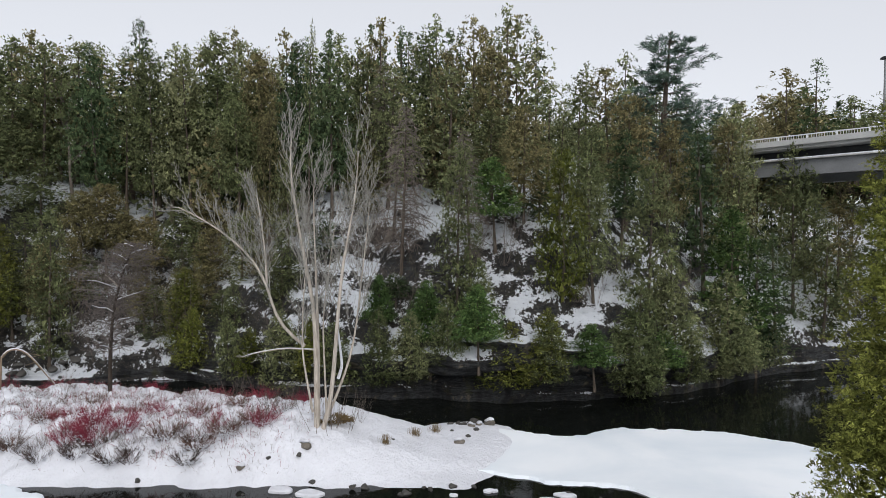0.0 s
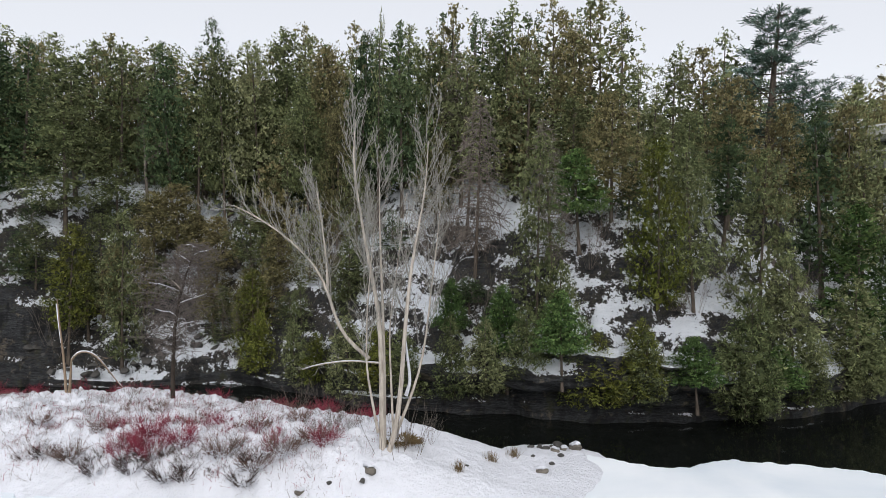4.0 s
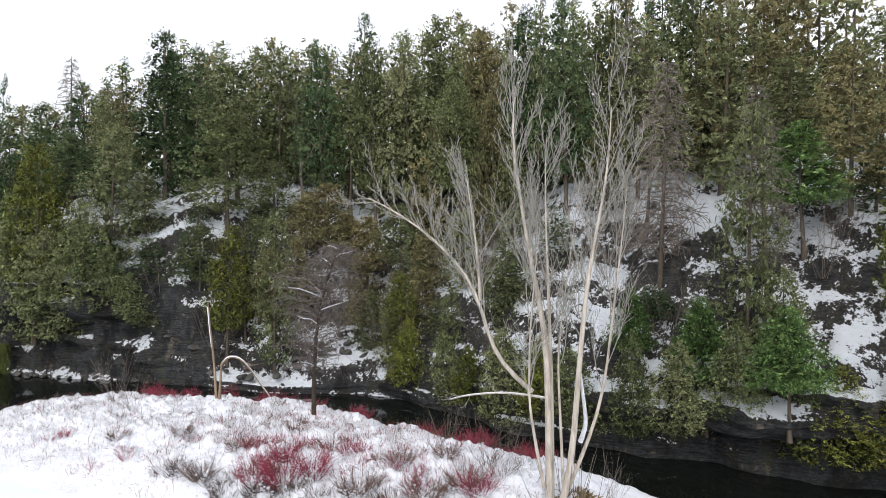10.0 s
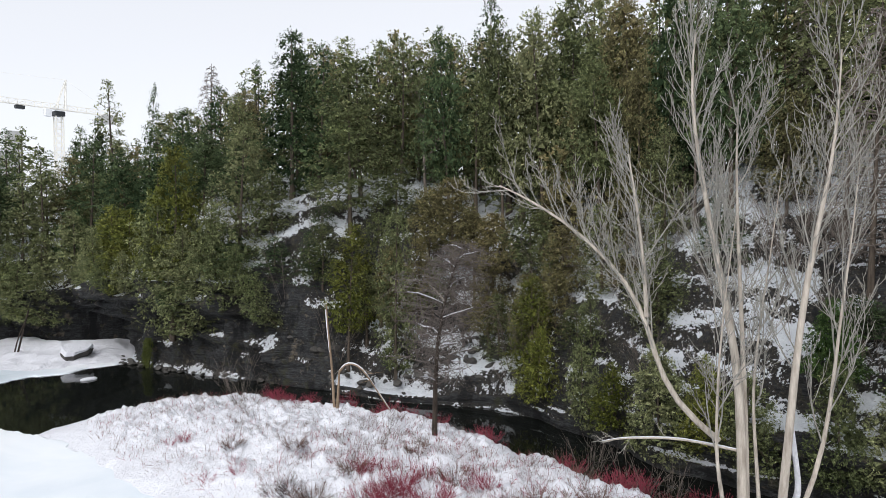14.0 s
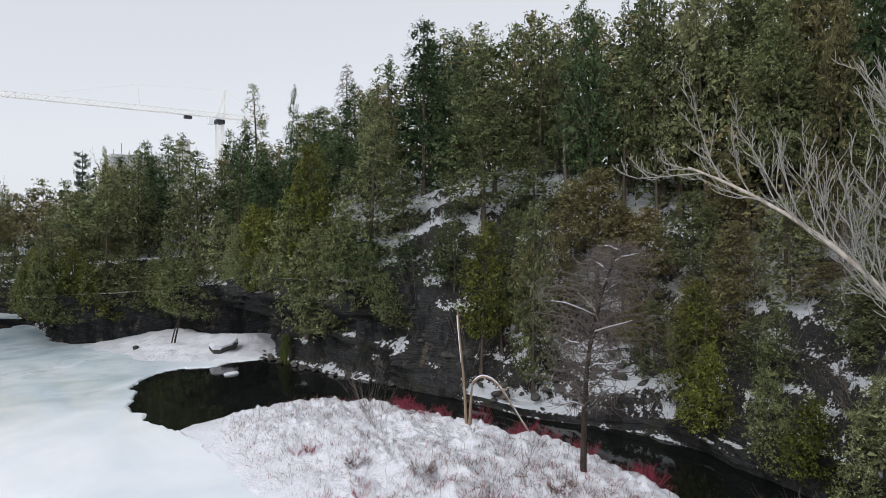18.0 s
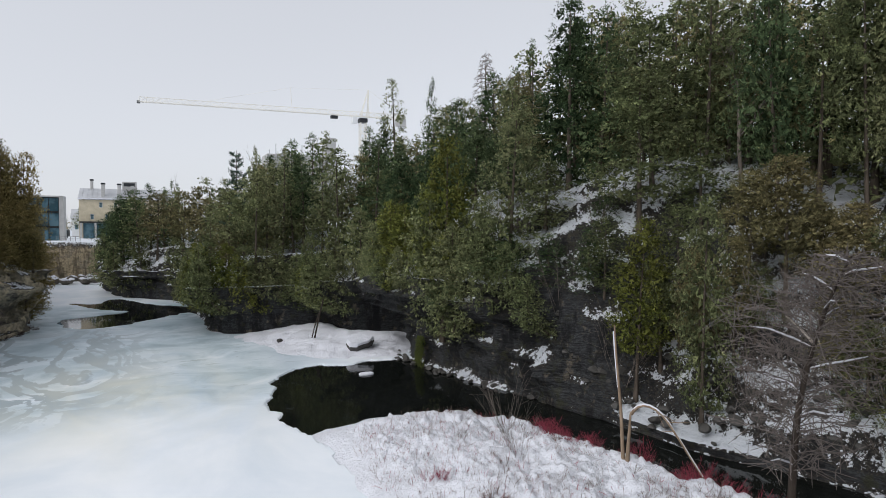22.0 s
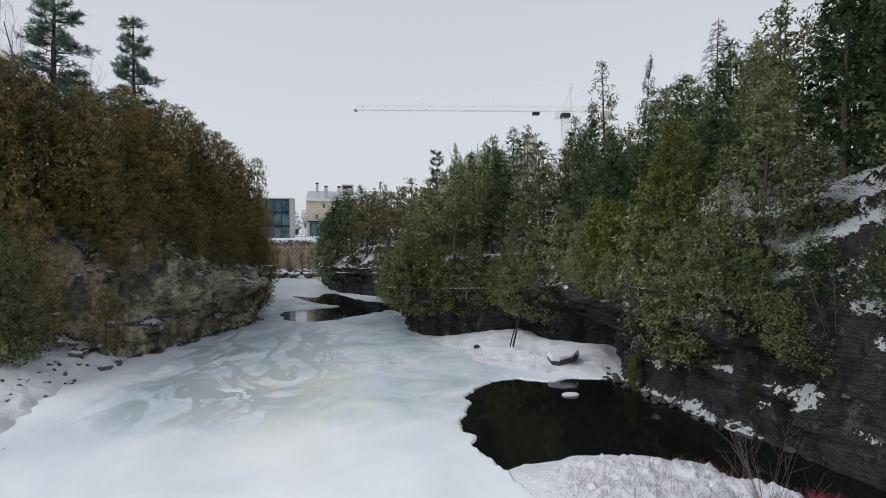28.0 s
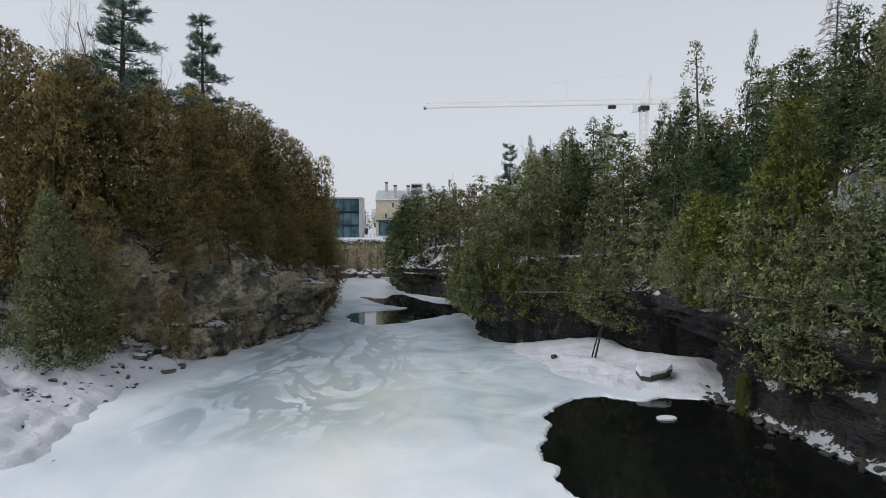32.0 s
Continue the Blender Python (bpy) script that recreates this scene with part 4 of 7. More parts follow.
BACK_KINDS = {
    "olive": [conifer("cedar", 11, 2.4, 31, 0.08, **BACK), conifer("cedar", 11, 2.4, 32, 0.25, **BACK), conifer("cedar", 11, 2.4, 33, 0.4, **BACK)],
    "rust": [conifer("cedar", 10, 2.4, 34, 0.1, material=M_RUST, **BACK), conifer("cedar", 10, 2.4, 35, 0.35, material=M_RUST, **BACK)],
    "hemlock": [conifer("hemlock", 14, 3.2, 36, 0.15, material=M_HEMLOCK, **BACK_HEM), conifer("hemlock", 14, 3.2, 37, 0.38, material=M_HEMLOCK, **BACK_HEM)],
    "amber": [conifer("cedar", 13, 3.5, s, 0.03, material=M_AMBER, **dict(BACK, tufts=420, each=8, size=0.27, plump=0.13)) for s in (52, 53, 54)],
    "cliff": [conifer("cedar", 6.5, 2.1, 48, **dict(BACK, **LIP))],
    "gold": [conifer("cedar", 6, 2.1, 49, material=M_GOLD, **dict(BACK, **LIP))],
    "spindle": [conifer("spindly_conifer", 12, 1.2, 38, 0.3, 90, 5, 0.28, plump=0.26)],
    "bare": [bare("bare_tree", 10, 39, fork=14, material=M_GREYTWIG, shape=0.7, first=0.3, thin=0.4, levels=2), bare("bare_tree", 8, 40, stems=3, fork=10, material=M_GREYTWIG, thin=0.4, levels=2)],
}
FAR_KINDS = {
    "amber": [conifer("cedar", 10, 2.4, s, material=M_AMBER, **FAR) for s in (55, 56)],
    "olive": [conifer("cedar", 11, 2.4, s, **FAR) for s in (41, 42)],
    "rust": [conifer("cedar", 10, 2.4, s, material=M_RUST, **FAR) for s in (43, 44)],
    "hemlock": [conifer("hemlock", 14, 3.2, s, material=M_HEMLOCK, **FAR_HEM) for s in (45, 46)],
    "spindle": [conifer("spindly_conifer", 12, 1.2, 47, 0.25, 34, 3, 0.45, plump=0.34)],
    "bare": [bare("bare_tree", 10, 39, fork=9, material=M_GREYTWIG, shape=0.7, first=0.3, thin=0.4, levels=2)],
}
FAR_KINDS["bare"][0].location = (0, -2600, -90)
FAR_KINDS["bare"][0]["seed"] = 39
for o in BACK_KINDS["bare"]:
    o.location = (0, -2600, -90)
    o["seed"] = 39
SIZE["bare_tree", 39] = (9, 3)
WORDS = {
    "olive": ("olive-green cedar with dense sprays on the snowy gorge bank", "cedars on the gorge banks"),
    "rust": ("rusty brown-green winter cedar on the gorge bank", "rusty cedars on the gorge banks"),
    "hemlock": ("tall dark green hemlock with drooping boughs on the bank", "hemlocks on the gorge banks"),
    "fresh": ("young bright green hemlock at the cliff edge", "young hemlocks at the cliff edge"),
    "sparse": ("thin cedar with gaps in its crown on the bank", "cedars on the gorge banks"),
    "cliff": ("crooked olive cedar hanging over the dark cliff", "cedars hanging over the river"),
    "gold": ("yellow-green cedar bough hanging over the dark cliff", "cedars hanging over the river"),
    "bright": ("cedar with bright yellow-green sprays on the cliff edge", "cedars on the gorge banks"),
    "spindle": ("thin spindly conifer with a bare lower trunk", "thin conifers on the gorge banks"),
    "near": ("yellow-green cedar with dense fine sprays on the near bank", "cedars on the gorge banks"),
    "lone": ("broad dense olive-green cedar standing alone above the river snow", "cedars on the gorge banks"),
    "amber": ("dense amber-brown winter cedar on the west bank", "amber cedars on the west bank"),
    "pine": ("tall white pine with level tufted boughs above the woods", "pines above the woods"),
    "dead": ("grey leafless conifer with drooping twigs on the bank", "dead conifers on the banks"),
    "bare": ("leafless grey tree among the conifers", "bare trees on the gorge banks"),
}
taken = []
BAKED = {}


def plant_far(kind, x, y, h, r, z=None):
    """Notes a tree for the joined far woods."""
    proto = random.choice(FAR_KINDS["amber" if kind == "rust" and x < -10 else kind])
    h0, r0 = SIZE[proto.name.split(".")[0], proto["seed"]]
    z = bank_height(x, y) - 0.35 if z is None else z
    m = np.array(pose(x, y, z, 0, 0, random.uniform(0, 360)) @ Matrix.Diagonal((r / r0, r / r0, h / h0, 1)))
    for child in proto.children:
        me = child.data
        v = np.empty(len(me.vertices) * 3, np.float32)
        me.vertices.foreach_get("co", v)
        t = np.empty(len(me.loops), np.int32)
        me.loops.foreach_get("vertex_index", t)
        v = v.reshape(-1, 3) @ m[:3, :3].T + m[:3, 3]
        idx = np.empty(len(me.polygons), np.int32)
        me.polygons.foreach_get("material_index", idx)
        t = t.reshape(-1, 3)
        for k, slot in enumerate(me.materials):
            if (idx == k).any():
                used, inv = np.unique(t[idx == k], return_inverse=True)
                BAKED.setdefault(slot.name, []).append((v[used], inv.reshape(-1, 3)))
    taken.append((x, y, r))


def plant_tall(kind, x, y, top, r, bottom):
    """Plants a tree by the heights of its tip and of the lower end of its crown."""
    g = bank_height(x, y) - 0.3
    if bottom < g:
        return plant(kind, x, y, top - bottom, r, bottom, random.uniform(-25, 25))
    low = (bottom - g) / (top - g)
    far = kind in BACK_KINDS and (x - float(EAST(y)[0]) > 11 or y > 52 or y < -30)
    near = sorted((BACK_KINDS if far else KINDS)[kind], key=lambda p: abs((p["low"] if "low" in p else 0.3) - low))
    best = [p for p in near if abs((p["low"] if "low" in p else 0.3) - (near[0]["low"] if "low" in near[0] else 0.3)) < 0.06]
    return plant(kind, x, y, top - g, r, g, proto=random.choice(best))


def plant_top(kind, x, y, top, r):
    """Plants a tree whose tip stands at that height."""
    return plant(kind, x, y, top - bank_height(x, y) + 0.35, r)


def plant(kind, x, y, h, r, z=None, turn=None, back=False, tilt=3.0, proto=None):
    """Plants a tree of that height and crown radius; it stands on the bank unless z is given."""
    if kind == "rust" and x < -10:
        kind = "amber"
    back = back or kind in BACK_KINDS and (y > 56 or x < -10 or y < -34)
    proto = proto or random.choice((BACK_KINDS if back else KINDS)[kind])
    h0, r0 = SIZE[proto.name.split(".")[0], proto["seed"]]
    z = bank_height(x, y) - 0.35 if z is None else z
    turn = random.uniform(0, 360) if turn is None else turn
    ob = copy_thing(proto, pose(x, y, z, random.uniform(-tilt, tilt), random.uniform(-tilt, tilt), turn))
    ob.scale = (r / r0, r / r0, h / h0)
    taken.append((x, y, r))
    return tagged(ob, WORDS[kind][0], "tree", WORDS[kind][1])


random.seed(4)

# the trees of the east bank from the road bridge to the pale tree: kind, x, y, heights of the tip, crown radius, lower end of the crown
EAST_SOUTH = [("olive", 23.2, -11.7, 17.3, 2.0, 3.3), ("cliff", 21.9, -13.2, 9.5, 2.1, 1.6), ("gold", 21.3, -15.3, 5.5, 2.0, 1.2), ("fresh", 26.8, -14.3, 16.8, 2.5, 11.6), ("hemlock", 29.0, -17.6, 16.0, 2.1, 12.0), ("bright", 24.1, -18.9, 17.1, 2.1, 3.5),
              ("fresh", 22.4, -10.0, 8.1, 1.8, 1.8), ("hemlock", 24.1, -7.4, 8.4, 1.7, 5.6), ("rust", 27.9, -16.4, 20.8, 2.7, 12.6), ("olive", 24.6, -21.1, 16.9, 2.0, 5.3), ("olive", 25.7, -24.9, 16.5, 2.5, 0.8), ("rust", 33.8, -28.4, 20.8, 2.2, 12.0)]
EAST_SOUTH_CREST = [("pine", 38.5, -29.4, 29.8, 5.0, 20.4), ("hemlock", 34.1, -31.6, 21.0, 3.0, 9.5), ("fresh", 32.0, -32.8, 13.4, 3.4, 4.5), ("hemlock", 31.3, -34.6, 11.0, 2.8, 0.3), ("sparse", 41.9, -43.6, 20.3, 2.3, 7.4), ("olive", 36.6, -8.9, 29.3, 2.9, 18.5),
                    ("rust", 36.8, -14.1, 28.1, 2.9, 18.4), ("olive", 33.7, -21.2, 24.3, 2.7, 15.1), ("olive", 34.1, -18.6, 24.0, 2.6, 15.1), ("rust", 37.1, -24.6, 26.1, 2.7, 16.8), ("olive", 31.7, -13.9, 21.4, 2.6, 15.0), ("olive", 36.8, -2.7, 27.4, 2.8, 17.0),
                    ("rust", 34.6, -9.5, 27.2, 2.5, 17.1), ("hemlock", 31.0, -24.2, 19.5, 2.5, 12.5)]
# from the pale tree to the bend
EAST_MID = [("olive", 27.7, 26.6, 21.9, 3.5, 12.3), ("bright", 24.0, 22.9, 11.9, 2.0, 3.0), ("olive", 24.6, 18.8, 13.0, 1.8, 2.7), ("rust", 29.4, 17.6, 15.3, 2.6, 9.7), ("rust", 29.9, 16.0, 12.6, 1.8, 8.7), ("bright", 27.7, 9.9, 8.5, 1.9, 1.6), ("olive", 26.6, 5.3, 7.6, 1.2, 2.3),
            ("hemlock", 32.8, 20.3, 28.0, 2.8, 16.8), ("olive", 33.9, 16.0, 27.8, 2.3, 15.5), ("olive", 34.5, 12.7, 28.2, 3.0, 14.4), ("olive", 32.3, 7.2, 22.6, 2.5, 14.0), ("hemlock", 33.0, 3.6, 28.1, 2.7, 16.0), ("hemlock", 31.9, -0.7, 27.4, 3.1, 15.3), ("spindle", 31.2, 1.1, 28.9, 0.7, 16.5),
            ("rust", 31.4, 4.6, 21.4, 1.8, 11.2), ("olive", 29.6, 2.2, 17.2, 1.6, 10.6), ("dead", 25.6, -7.5, 20.7, 2.2, 9.0)]
EAST_MID_CREST = [("rust", 33.2, 35.8, 29.4, 2.6, 17.5), ("olive", 33.3, 31.9, 29.6, 2.7, 17.4), ("olive", 33.7, 26.6, 28.4, 3.1, 17.2), ("hemlock", 37.8, 20.6, 32.2, 3.1, 18.0), ("olive", 40.1, 13.4, 31.2, 2.9, 19.8), ("dead", 35.6, -4.7, 26.7, 2.1, 17.6), ("rust", 35.4, 6.4, 27.6, 2.6, 18.0), ("hemlock", 28.4, 35.0, 30.0, 4.2, 14.6), ("hemlock", 29.8, 33.2, 28.6, 3.2, 15.0)]
# the cliff beyond the bend
EAST_NORTH = [("bright", 18.7, 37.9, 18.4, 3.0, 3.2), ("olive", 21.6, 33.0, 20.0, 2.8, 8.6), ("cliff", 19.5, 33.2, 13.9, 2.5, 5.3), ("cliff", 18.2, 39.0, 14.8, 3.2, 3.6), ("hemlock", 19.5, 56.9, 21.4, 4.0, 5.0), ("olive", 17.4, 61.0, 20.1, 3.4, 4.6), ("spindle", 24.3, 60.7, 28.6, 1.9, 18.0), ("hemlock", 25.5, 56.9, 28.0, 1.6, 16.0),
              ("hemlock", 25.4, 54.0, 22.8, 3.5, 13.0), ("dead", 31.5, 53.9, 30.6, 2.6, 20.0), ("hemlock", 20.8, 44.0, 18.2, 3.2, 6.0), ("hemlock", 20.6, 49.5, 19.4, 3.2, 6.6), ("hemlock", 22.8, 40.4, 20.4, 3.0, 11.0), ("hemlock", 24.5, 46.5, 23.6, 3.2, 12.0), ("hemlock", 24.0, 36.6, 20.0, 2.8, 12.0), ("rust", 28.5, 42.5, 25.5, 2.8, 15.0), ("olive", 26.8, 50.0, 24.5, 3.0, 14.0)]
# lower growth on the ledges and over the lip
EAST_LEDGES = [("hemlock", 24.4, 27.8, 11.4, 1.9, 6.7), ("hemlock", 22.9, 30.0, 11.0, 2.4, 7.0), ("hemlock", 21.0, 32.9, 11.6, 2.7, 6.7), ("hemlock", 27.1, 29.4, 14.8, 2.0, 9.0), ("olive", 24.2, 32.2, 16.2, 2.2, 11.4), ("cliff", 18.8, 35.4, 10.7, 2.3, 3.8), ("olive", 20.1, 54.2, 12.6, 3.4, 5.0),
               ("olive", 26.5, 22.0, 12.8, 2.1, 5.6), ("rust", 25.9, 20.1, 10.4, 1.7, 4.8), ("hemlock", 19.0, 36.5, 10.5, 2.4, 3.4), ("rust", 27.1, 18.9, 10.9, 1.5, 4.9), ("rust", 28.1, 13.5, 6.9, 1.7, 2.4), ("rust", 29.3, 4.3, 9.5, 1.8, 6.5), ("rust", 33.8, 11.7, 14.6, 2.3, 10.0), ("rust", 31.6, 5.3, 14.7, 1.9, 10.2)]
EAST_LEDGES_SOUTH = [("rust", 29.0, 19.6, 14.7, 2.2, 9.4), ("rust", 29.9, 14.4, 12.6, 2.1, 8.6), ("olive", 28.9, 10.9, 7.4, 1.8, 2.9), ("olive", 27.9, 6.8, 6.8, 1.4, 3.4), ("rust", 30.2, 8.8, 11.6, 1.9, 7.0), ("olive", 31.0, 11.8, 13.5, 2.2, 8.5), ("hemlock", 28.6, -0.8, 13.0, 1.9, 9.4), ("olive", 26.2, 1.6, 9.4, 1.7, 5.4), ("rust", 31.0, -3.6, 18.5, 2.0, 12.6), ("olive", 30.6, 24.2, 17.5, 2.4, 12.5)]
for rows in (EAST_SOUTH, EAST_SOUTH_CREST, EAST_MID, EAST_MID_CREST, EAST_NORTH, EAST_LEDGES, EAST_LEDGES_SOUTH):
    for row in rows:
        plant_tall(*row)
EAST_BRIDGE = [("olive", 42.8, -36.6, 24.0, 2.7), ("rust", 44.3, -39.5, 23.0, 2.6), ("olive", 38.6, -40.9, 19.4, 2.7), ("olive", 36.8, -35.4, 19.0, 2.6),
               ("olive", 36.6, -42.4, 12.5, 2.4), ("hemlock", 34.4, -37.6, 11.5, 2.4), ("rust", 39.6, -45.0, 14.0, 2.4), ("rust", 40.5, -36.0, 22.0, 2.5)]
for kind, x, y, top, r in EAST_BRIDGE:
    plant_top(kind, x, y, top, r)
EAST_POINT = [("olive", 8.5, 62.9, 11.4, 2.9), ("olive", 6.0, 65.8, 9.6, 2.6), ("sparse", 9.1, 65.6, 13.4, 1.7), ("pine", 6.9, 68.4, 13.8, 1.8), ("spindle", 11.5, 63.8, 12.6, 1.2), ("rust", 7.0, 71, 9.5, 2.6), ("olive", 11.5, 67.5, 11, 2.6), ("hemlock", 14.0, 64.5, 11, 2.8), ("rust", 10.5, 72.5, 11.5, 2.8),
              ("olive", 5.2, 76, 8.5, 2.4), ("olive", 7.5, 80, 10, 2.8)]
for kind, x, y, h, r in EAST_POINT:
    plant(kind, x, y, h, r)

# trees rooted in the cliff edge and hanging over the water; their stems reach back to the rock
HANGING = [("gold", 20.3, -17.6, 4.6, 1.6, 2.0), ("cliff", 21.6, -23.4, 7.0, 2.2, 1.2), ("cliff", 26.4, -30.9, 7.0, 2.6, 1.6), ("gold", 17.6, 43.2, 8.0, 2.8, 5.4), ("cliff", 19.0, 48.0, 8.0, 2.7, 6.2)]
for kind, x, y, h, r, z in HANGING:
    plant(kind, x, y, h, r, z, random.uniform(-25, 25))
HANGING_NORTH = [("cliff", 17.6, 54.2, 8.0, 2.6, 5.6), ("cliff", 19.9, 36.0, 6.2, 2.0, 6.2), ("cliff", 7.4, 62.6, 5.0, 2.4, 4.6), ("gold", 3.2, 70.0, 4.6, 2.0, 5.0), ("cliff", 4.2, 64.8, 5.2, 2.2, 5.0), ("cliff", 10.5, 62.4, 5.5, 2.2, 4.6), ("cliff", 15.6, 57.0, 6.4, 2.2, 5.0),
                 ("gold", 3.2, 66.8, 4.4, 2.1, 5.0), ("gold", 5.6, 63.2, 5.2, 2.2, 4.6), ("cliff", 8.8, 62.0, 5.0, 2.1, 4.2), ("cliff", 12.2, 62.0, 4.6, 1.9, 3.8), ("gold", 3.0, 73.4, 4.8, 2.0, 4.8), ("cliff", 2.8, 78.0, 5.6, 2.2, 3.0), ("cliff", 13.8, 60.0, 6.0, 2.0, 4.6),
                 ("gold", 17.6, 46.0, 7.0, 2.5, 6.8), ("cliff", 18.4, 36.6, 7.4, 2.6, 3.6), ("cliff", 19.6, 50.6, 7.0, 2.4, 6.6), ("cliff", -7.2, 108.0, 8.0, 2.6, 1.4), ("cliff", -8.6, 113.0, 9.0, 2.8, 1.4), ("cliff", -9.6, 118.0, 9.0, 2.8, 1.6), ("cliff", -3.4, 104.6, 8.0, 2.6, 1.8), ("cliff", 1.6, 98.0, 8.0, 2.6, 2.0), ("cliff", 2.6, 90.0, 7.0, 2.4, 2.4),
                 ("fresh", 22.6, -6.6, 5.0, 1.3, 3.4), ("cliff", 24.0, -26.4, 7.5, 2.2, 2.6)]
for kind, x, y, h, r, z in HANGING_NORTH:
    plant(kind, x, y, h, r, z, random.uniform(-25, 25))

for x, y, h, r in ((8.0, 67.0, 7.0, 2.3), (10.0, 64.6, 7.5, 2.3), (12.8, 64.0, 8.0, 2.5), (11.6, 69.0, 7.5, 2.5), (14.5, 67.0, 8.5, 2.6), (9.0, 71.0, 7.0, 2.4), (6.4, 73.5, 6.5, 2.2), (15.6, 62.5, 8.5, 2.5), (13.4, 71.5, 8.0, 2.6), (7.6, 76.5, 6.5, 2.3)):
    plant("rust" if y > 68 else "olive", x, y, h, r, proto=BACK_KINDS["rust" if y > 68 else "olive"][0])
for kind, x, y, top, r in (("olive", 22.0, 60.0, 18.0, 2.7), ("rust", 23.6, 57.6, 18.5, 2.6), ("olive", 24.4, 63.6, 18.5, 2.8), ("hemlock", 26.4, 60.4, 20.0, 2.9), ("rust", 21.0, 65.6, 16.5, 2.7), ("olive", 19.0, 69.0, 15.5, 2.7), ("rust", 27.5, 66.0, 19.0, 2.8), ("olive", 23.0, 70.5, 16.5, 2.8),
                            ("olive", 18.2, 63.6, 18.4, 2.4), ("rust", 19.8, 62.4, 19.8, 2.3), ("olive", 21.5, 62.0, 21.0, 2.4), ("olive", 20.6, 64.4, 19.6, 2.4), ("hemlock", 20.9, 62.8, 23.4, 2.0), ("hemlock", 22.4, 61.6, 24.6, 2.0)):
    plant_top(kind, x, y, top, r)
FAR_POINT = [("hemlock", -6.8, 117.3, 12.2, 4.2), ("hemlock", -6.3, 113.4, 11.4, 3.4), ("rust", -1.0, 104.5, 11.5, 3.8), ("hemlock", -7.4, 111.2, 8.6, 3.0), ("olive", -3.6, 109.5, 11.0, 3.6), ("rust", 2.6, 100.0, 11.6, 3.4), ("rust", 5.0, 92.0, 11.8, 3.4), ("rust", 4.6, 84.0, 10.0, 3.0), ("hemlock", -2.0, 115, 12.5, 3.6), ("hemlock", -8.8, 121.0, 9.5, 3.4), ("hemlock", -8.2, 116.5, 9.0, 3.2), ("hemlock", -4.5, 112.0, 12.5, 3.8), ("hemlock", -5.6, 122.0, 12.0, 3.8), ("hemlock", -8.6, 127.0, 8.5, 3.2)]
for kind, x, y, h, r in FAR_POINT:
    plant(kind, x, y, h, r)
# west bank
WEST_TREES = [("lone", -26.0, 46.6, 12.6, 4.4), ("rust", -18.0, 82.2, 15.0, 3.6), ("rust", -19.9, 68.3, 14.8, 3.4), ("rust", -24.4, 55.5, 12.6, 3.4), ("rust", -30.6, 54.0, 12.5, 3.4), ("rust", -31.4, 50.0, 13.4, 3.2), ("rust", -16.9, 69.6, 9.5, 3.2), ("rust", -20.2, 61.5, 8.8, 3.2),
              ("rust", -22.4, 55.2, 8.0, 2.9), ("rust", -25.6, 50.4, 11.5, 2.8), ("pine", -25.0, 69.6, 22.8, 4.2), ("pine", -27.6, 58.0, 20.5, 4.8), ("rust", -17.0, 74.5, 12.0, 3.2), ("rust", -22.5, 64.0, 12.6, 3.2), ("rust", -16.6, 78, 10.5, 3.0), ("rust", -27.6, 60.5, 13, 3.2), ("rust", -26.0, 119, 13.0, 4.0), ("rust", -21.6, 101, 12.0, 3.8)]
for kind, x, y, h, r in WEST_TREES:
    plant(kind, x, y, h, r)
for x, y, h in ((-29.5, 60.5, 17), (-27.0, 66.0, 15), (-23.5, 73.0, 14), (-31.0, 55.0, 17), (-21.5, 79.0, 12)):
    plant("bare", x, y, h, 3.4, back=True)
plant("near", -2.8, -23.8, 15.6, 3.5, 0.4, 180)
for x, y, h, r in ((-22.0, 55.2, 6.5, 2.2), (-20.6, 58.4, 6.0, 2.2), (-19.0, 62.2, 6.5, 2.3), (-17.6, 65.6, 6.5, 2.2), (-16.6, 69.0, 6.0, 2.2), (-15.4, 72.2, 7.0, 2.4), (-14.9, 75.6, 7.5, 2.4), (-15.6, 79.5, 7.5, 2.6)):
    plant("rust", x, y, h, r, bank_height(x, y) - 0.5)

# the ridge of the west bank: x, y, height of the tip, crown radius
for x, y, top, r in ((-34.7, 54.1, 27.3, 3.4), (-31.0, 52.5, 25.4, 3.4), (-29.6, 54.5, 25.0, 3.4), (-32.1, 58.6, 26.4, 3.6), (-28.3, 58.0, 25.4, 3.6), (-26.4, 61.0, 25.0, 3.6), (-24.1, 56.2, 22.0, 3.4), (-24.8, 65.8, 25.4, 3.8), (-22.5, 60.5, 22.5, 3.6),
                     (-21.1, 65.0, 23.5, 3.6), (-23.2, 70.8, 25.4, 3.8), (-18.9, 68.7, 22.5, 3.6), (-21.8, 78.1, 25.4, 3.8), (-16.8, 73.4, 21.5, 3.3), (-18.4, 76.0, 23.0, 3.4), (-16.4, 79.5, 20.0, 3.2), (-33.0, 50.0, 26.0, 3.4), (-36.5, 56.5, 28.0, 3.6), (-30.2, 56.8, 26.0, 3.5), (-26.8, 54.6, 23.5, 3.4), (-29.0, 50.6, 23.0, 3.4), (-34.5, 61.0, 27.5, 3.6), (-26.0, 69.0, 26.0, 3.6)):
    plant_top("rust", x, y, top, r)
for x, y, h, r, z in ((-15.2, 81.0, 18.0, 3.0, 2.5), (-15.4, 84.6, 15.0, 3.0, 2.0), (-14.4, 80.4, 7.5, 2.2, 1.0), (-14.2, 77.4, 6.5, 2.0, 0.8), (-15.0, 83.6, 9.0, 2.6, 1.5), (-14.0, 74.6, 5.0, 1.7, 2.5)):
    plant("rust", x, y, h, r, z)
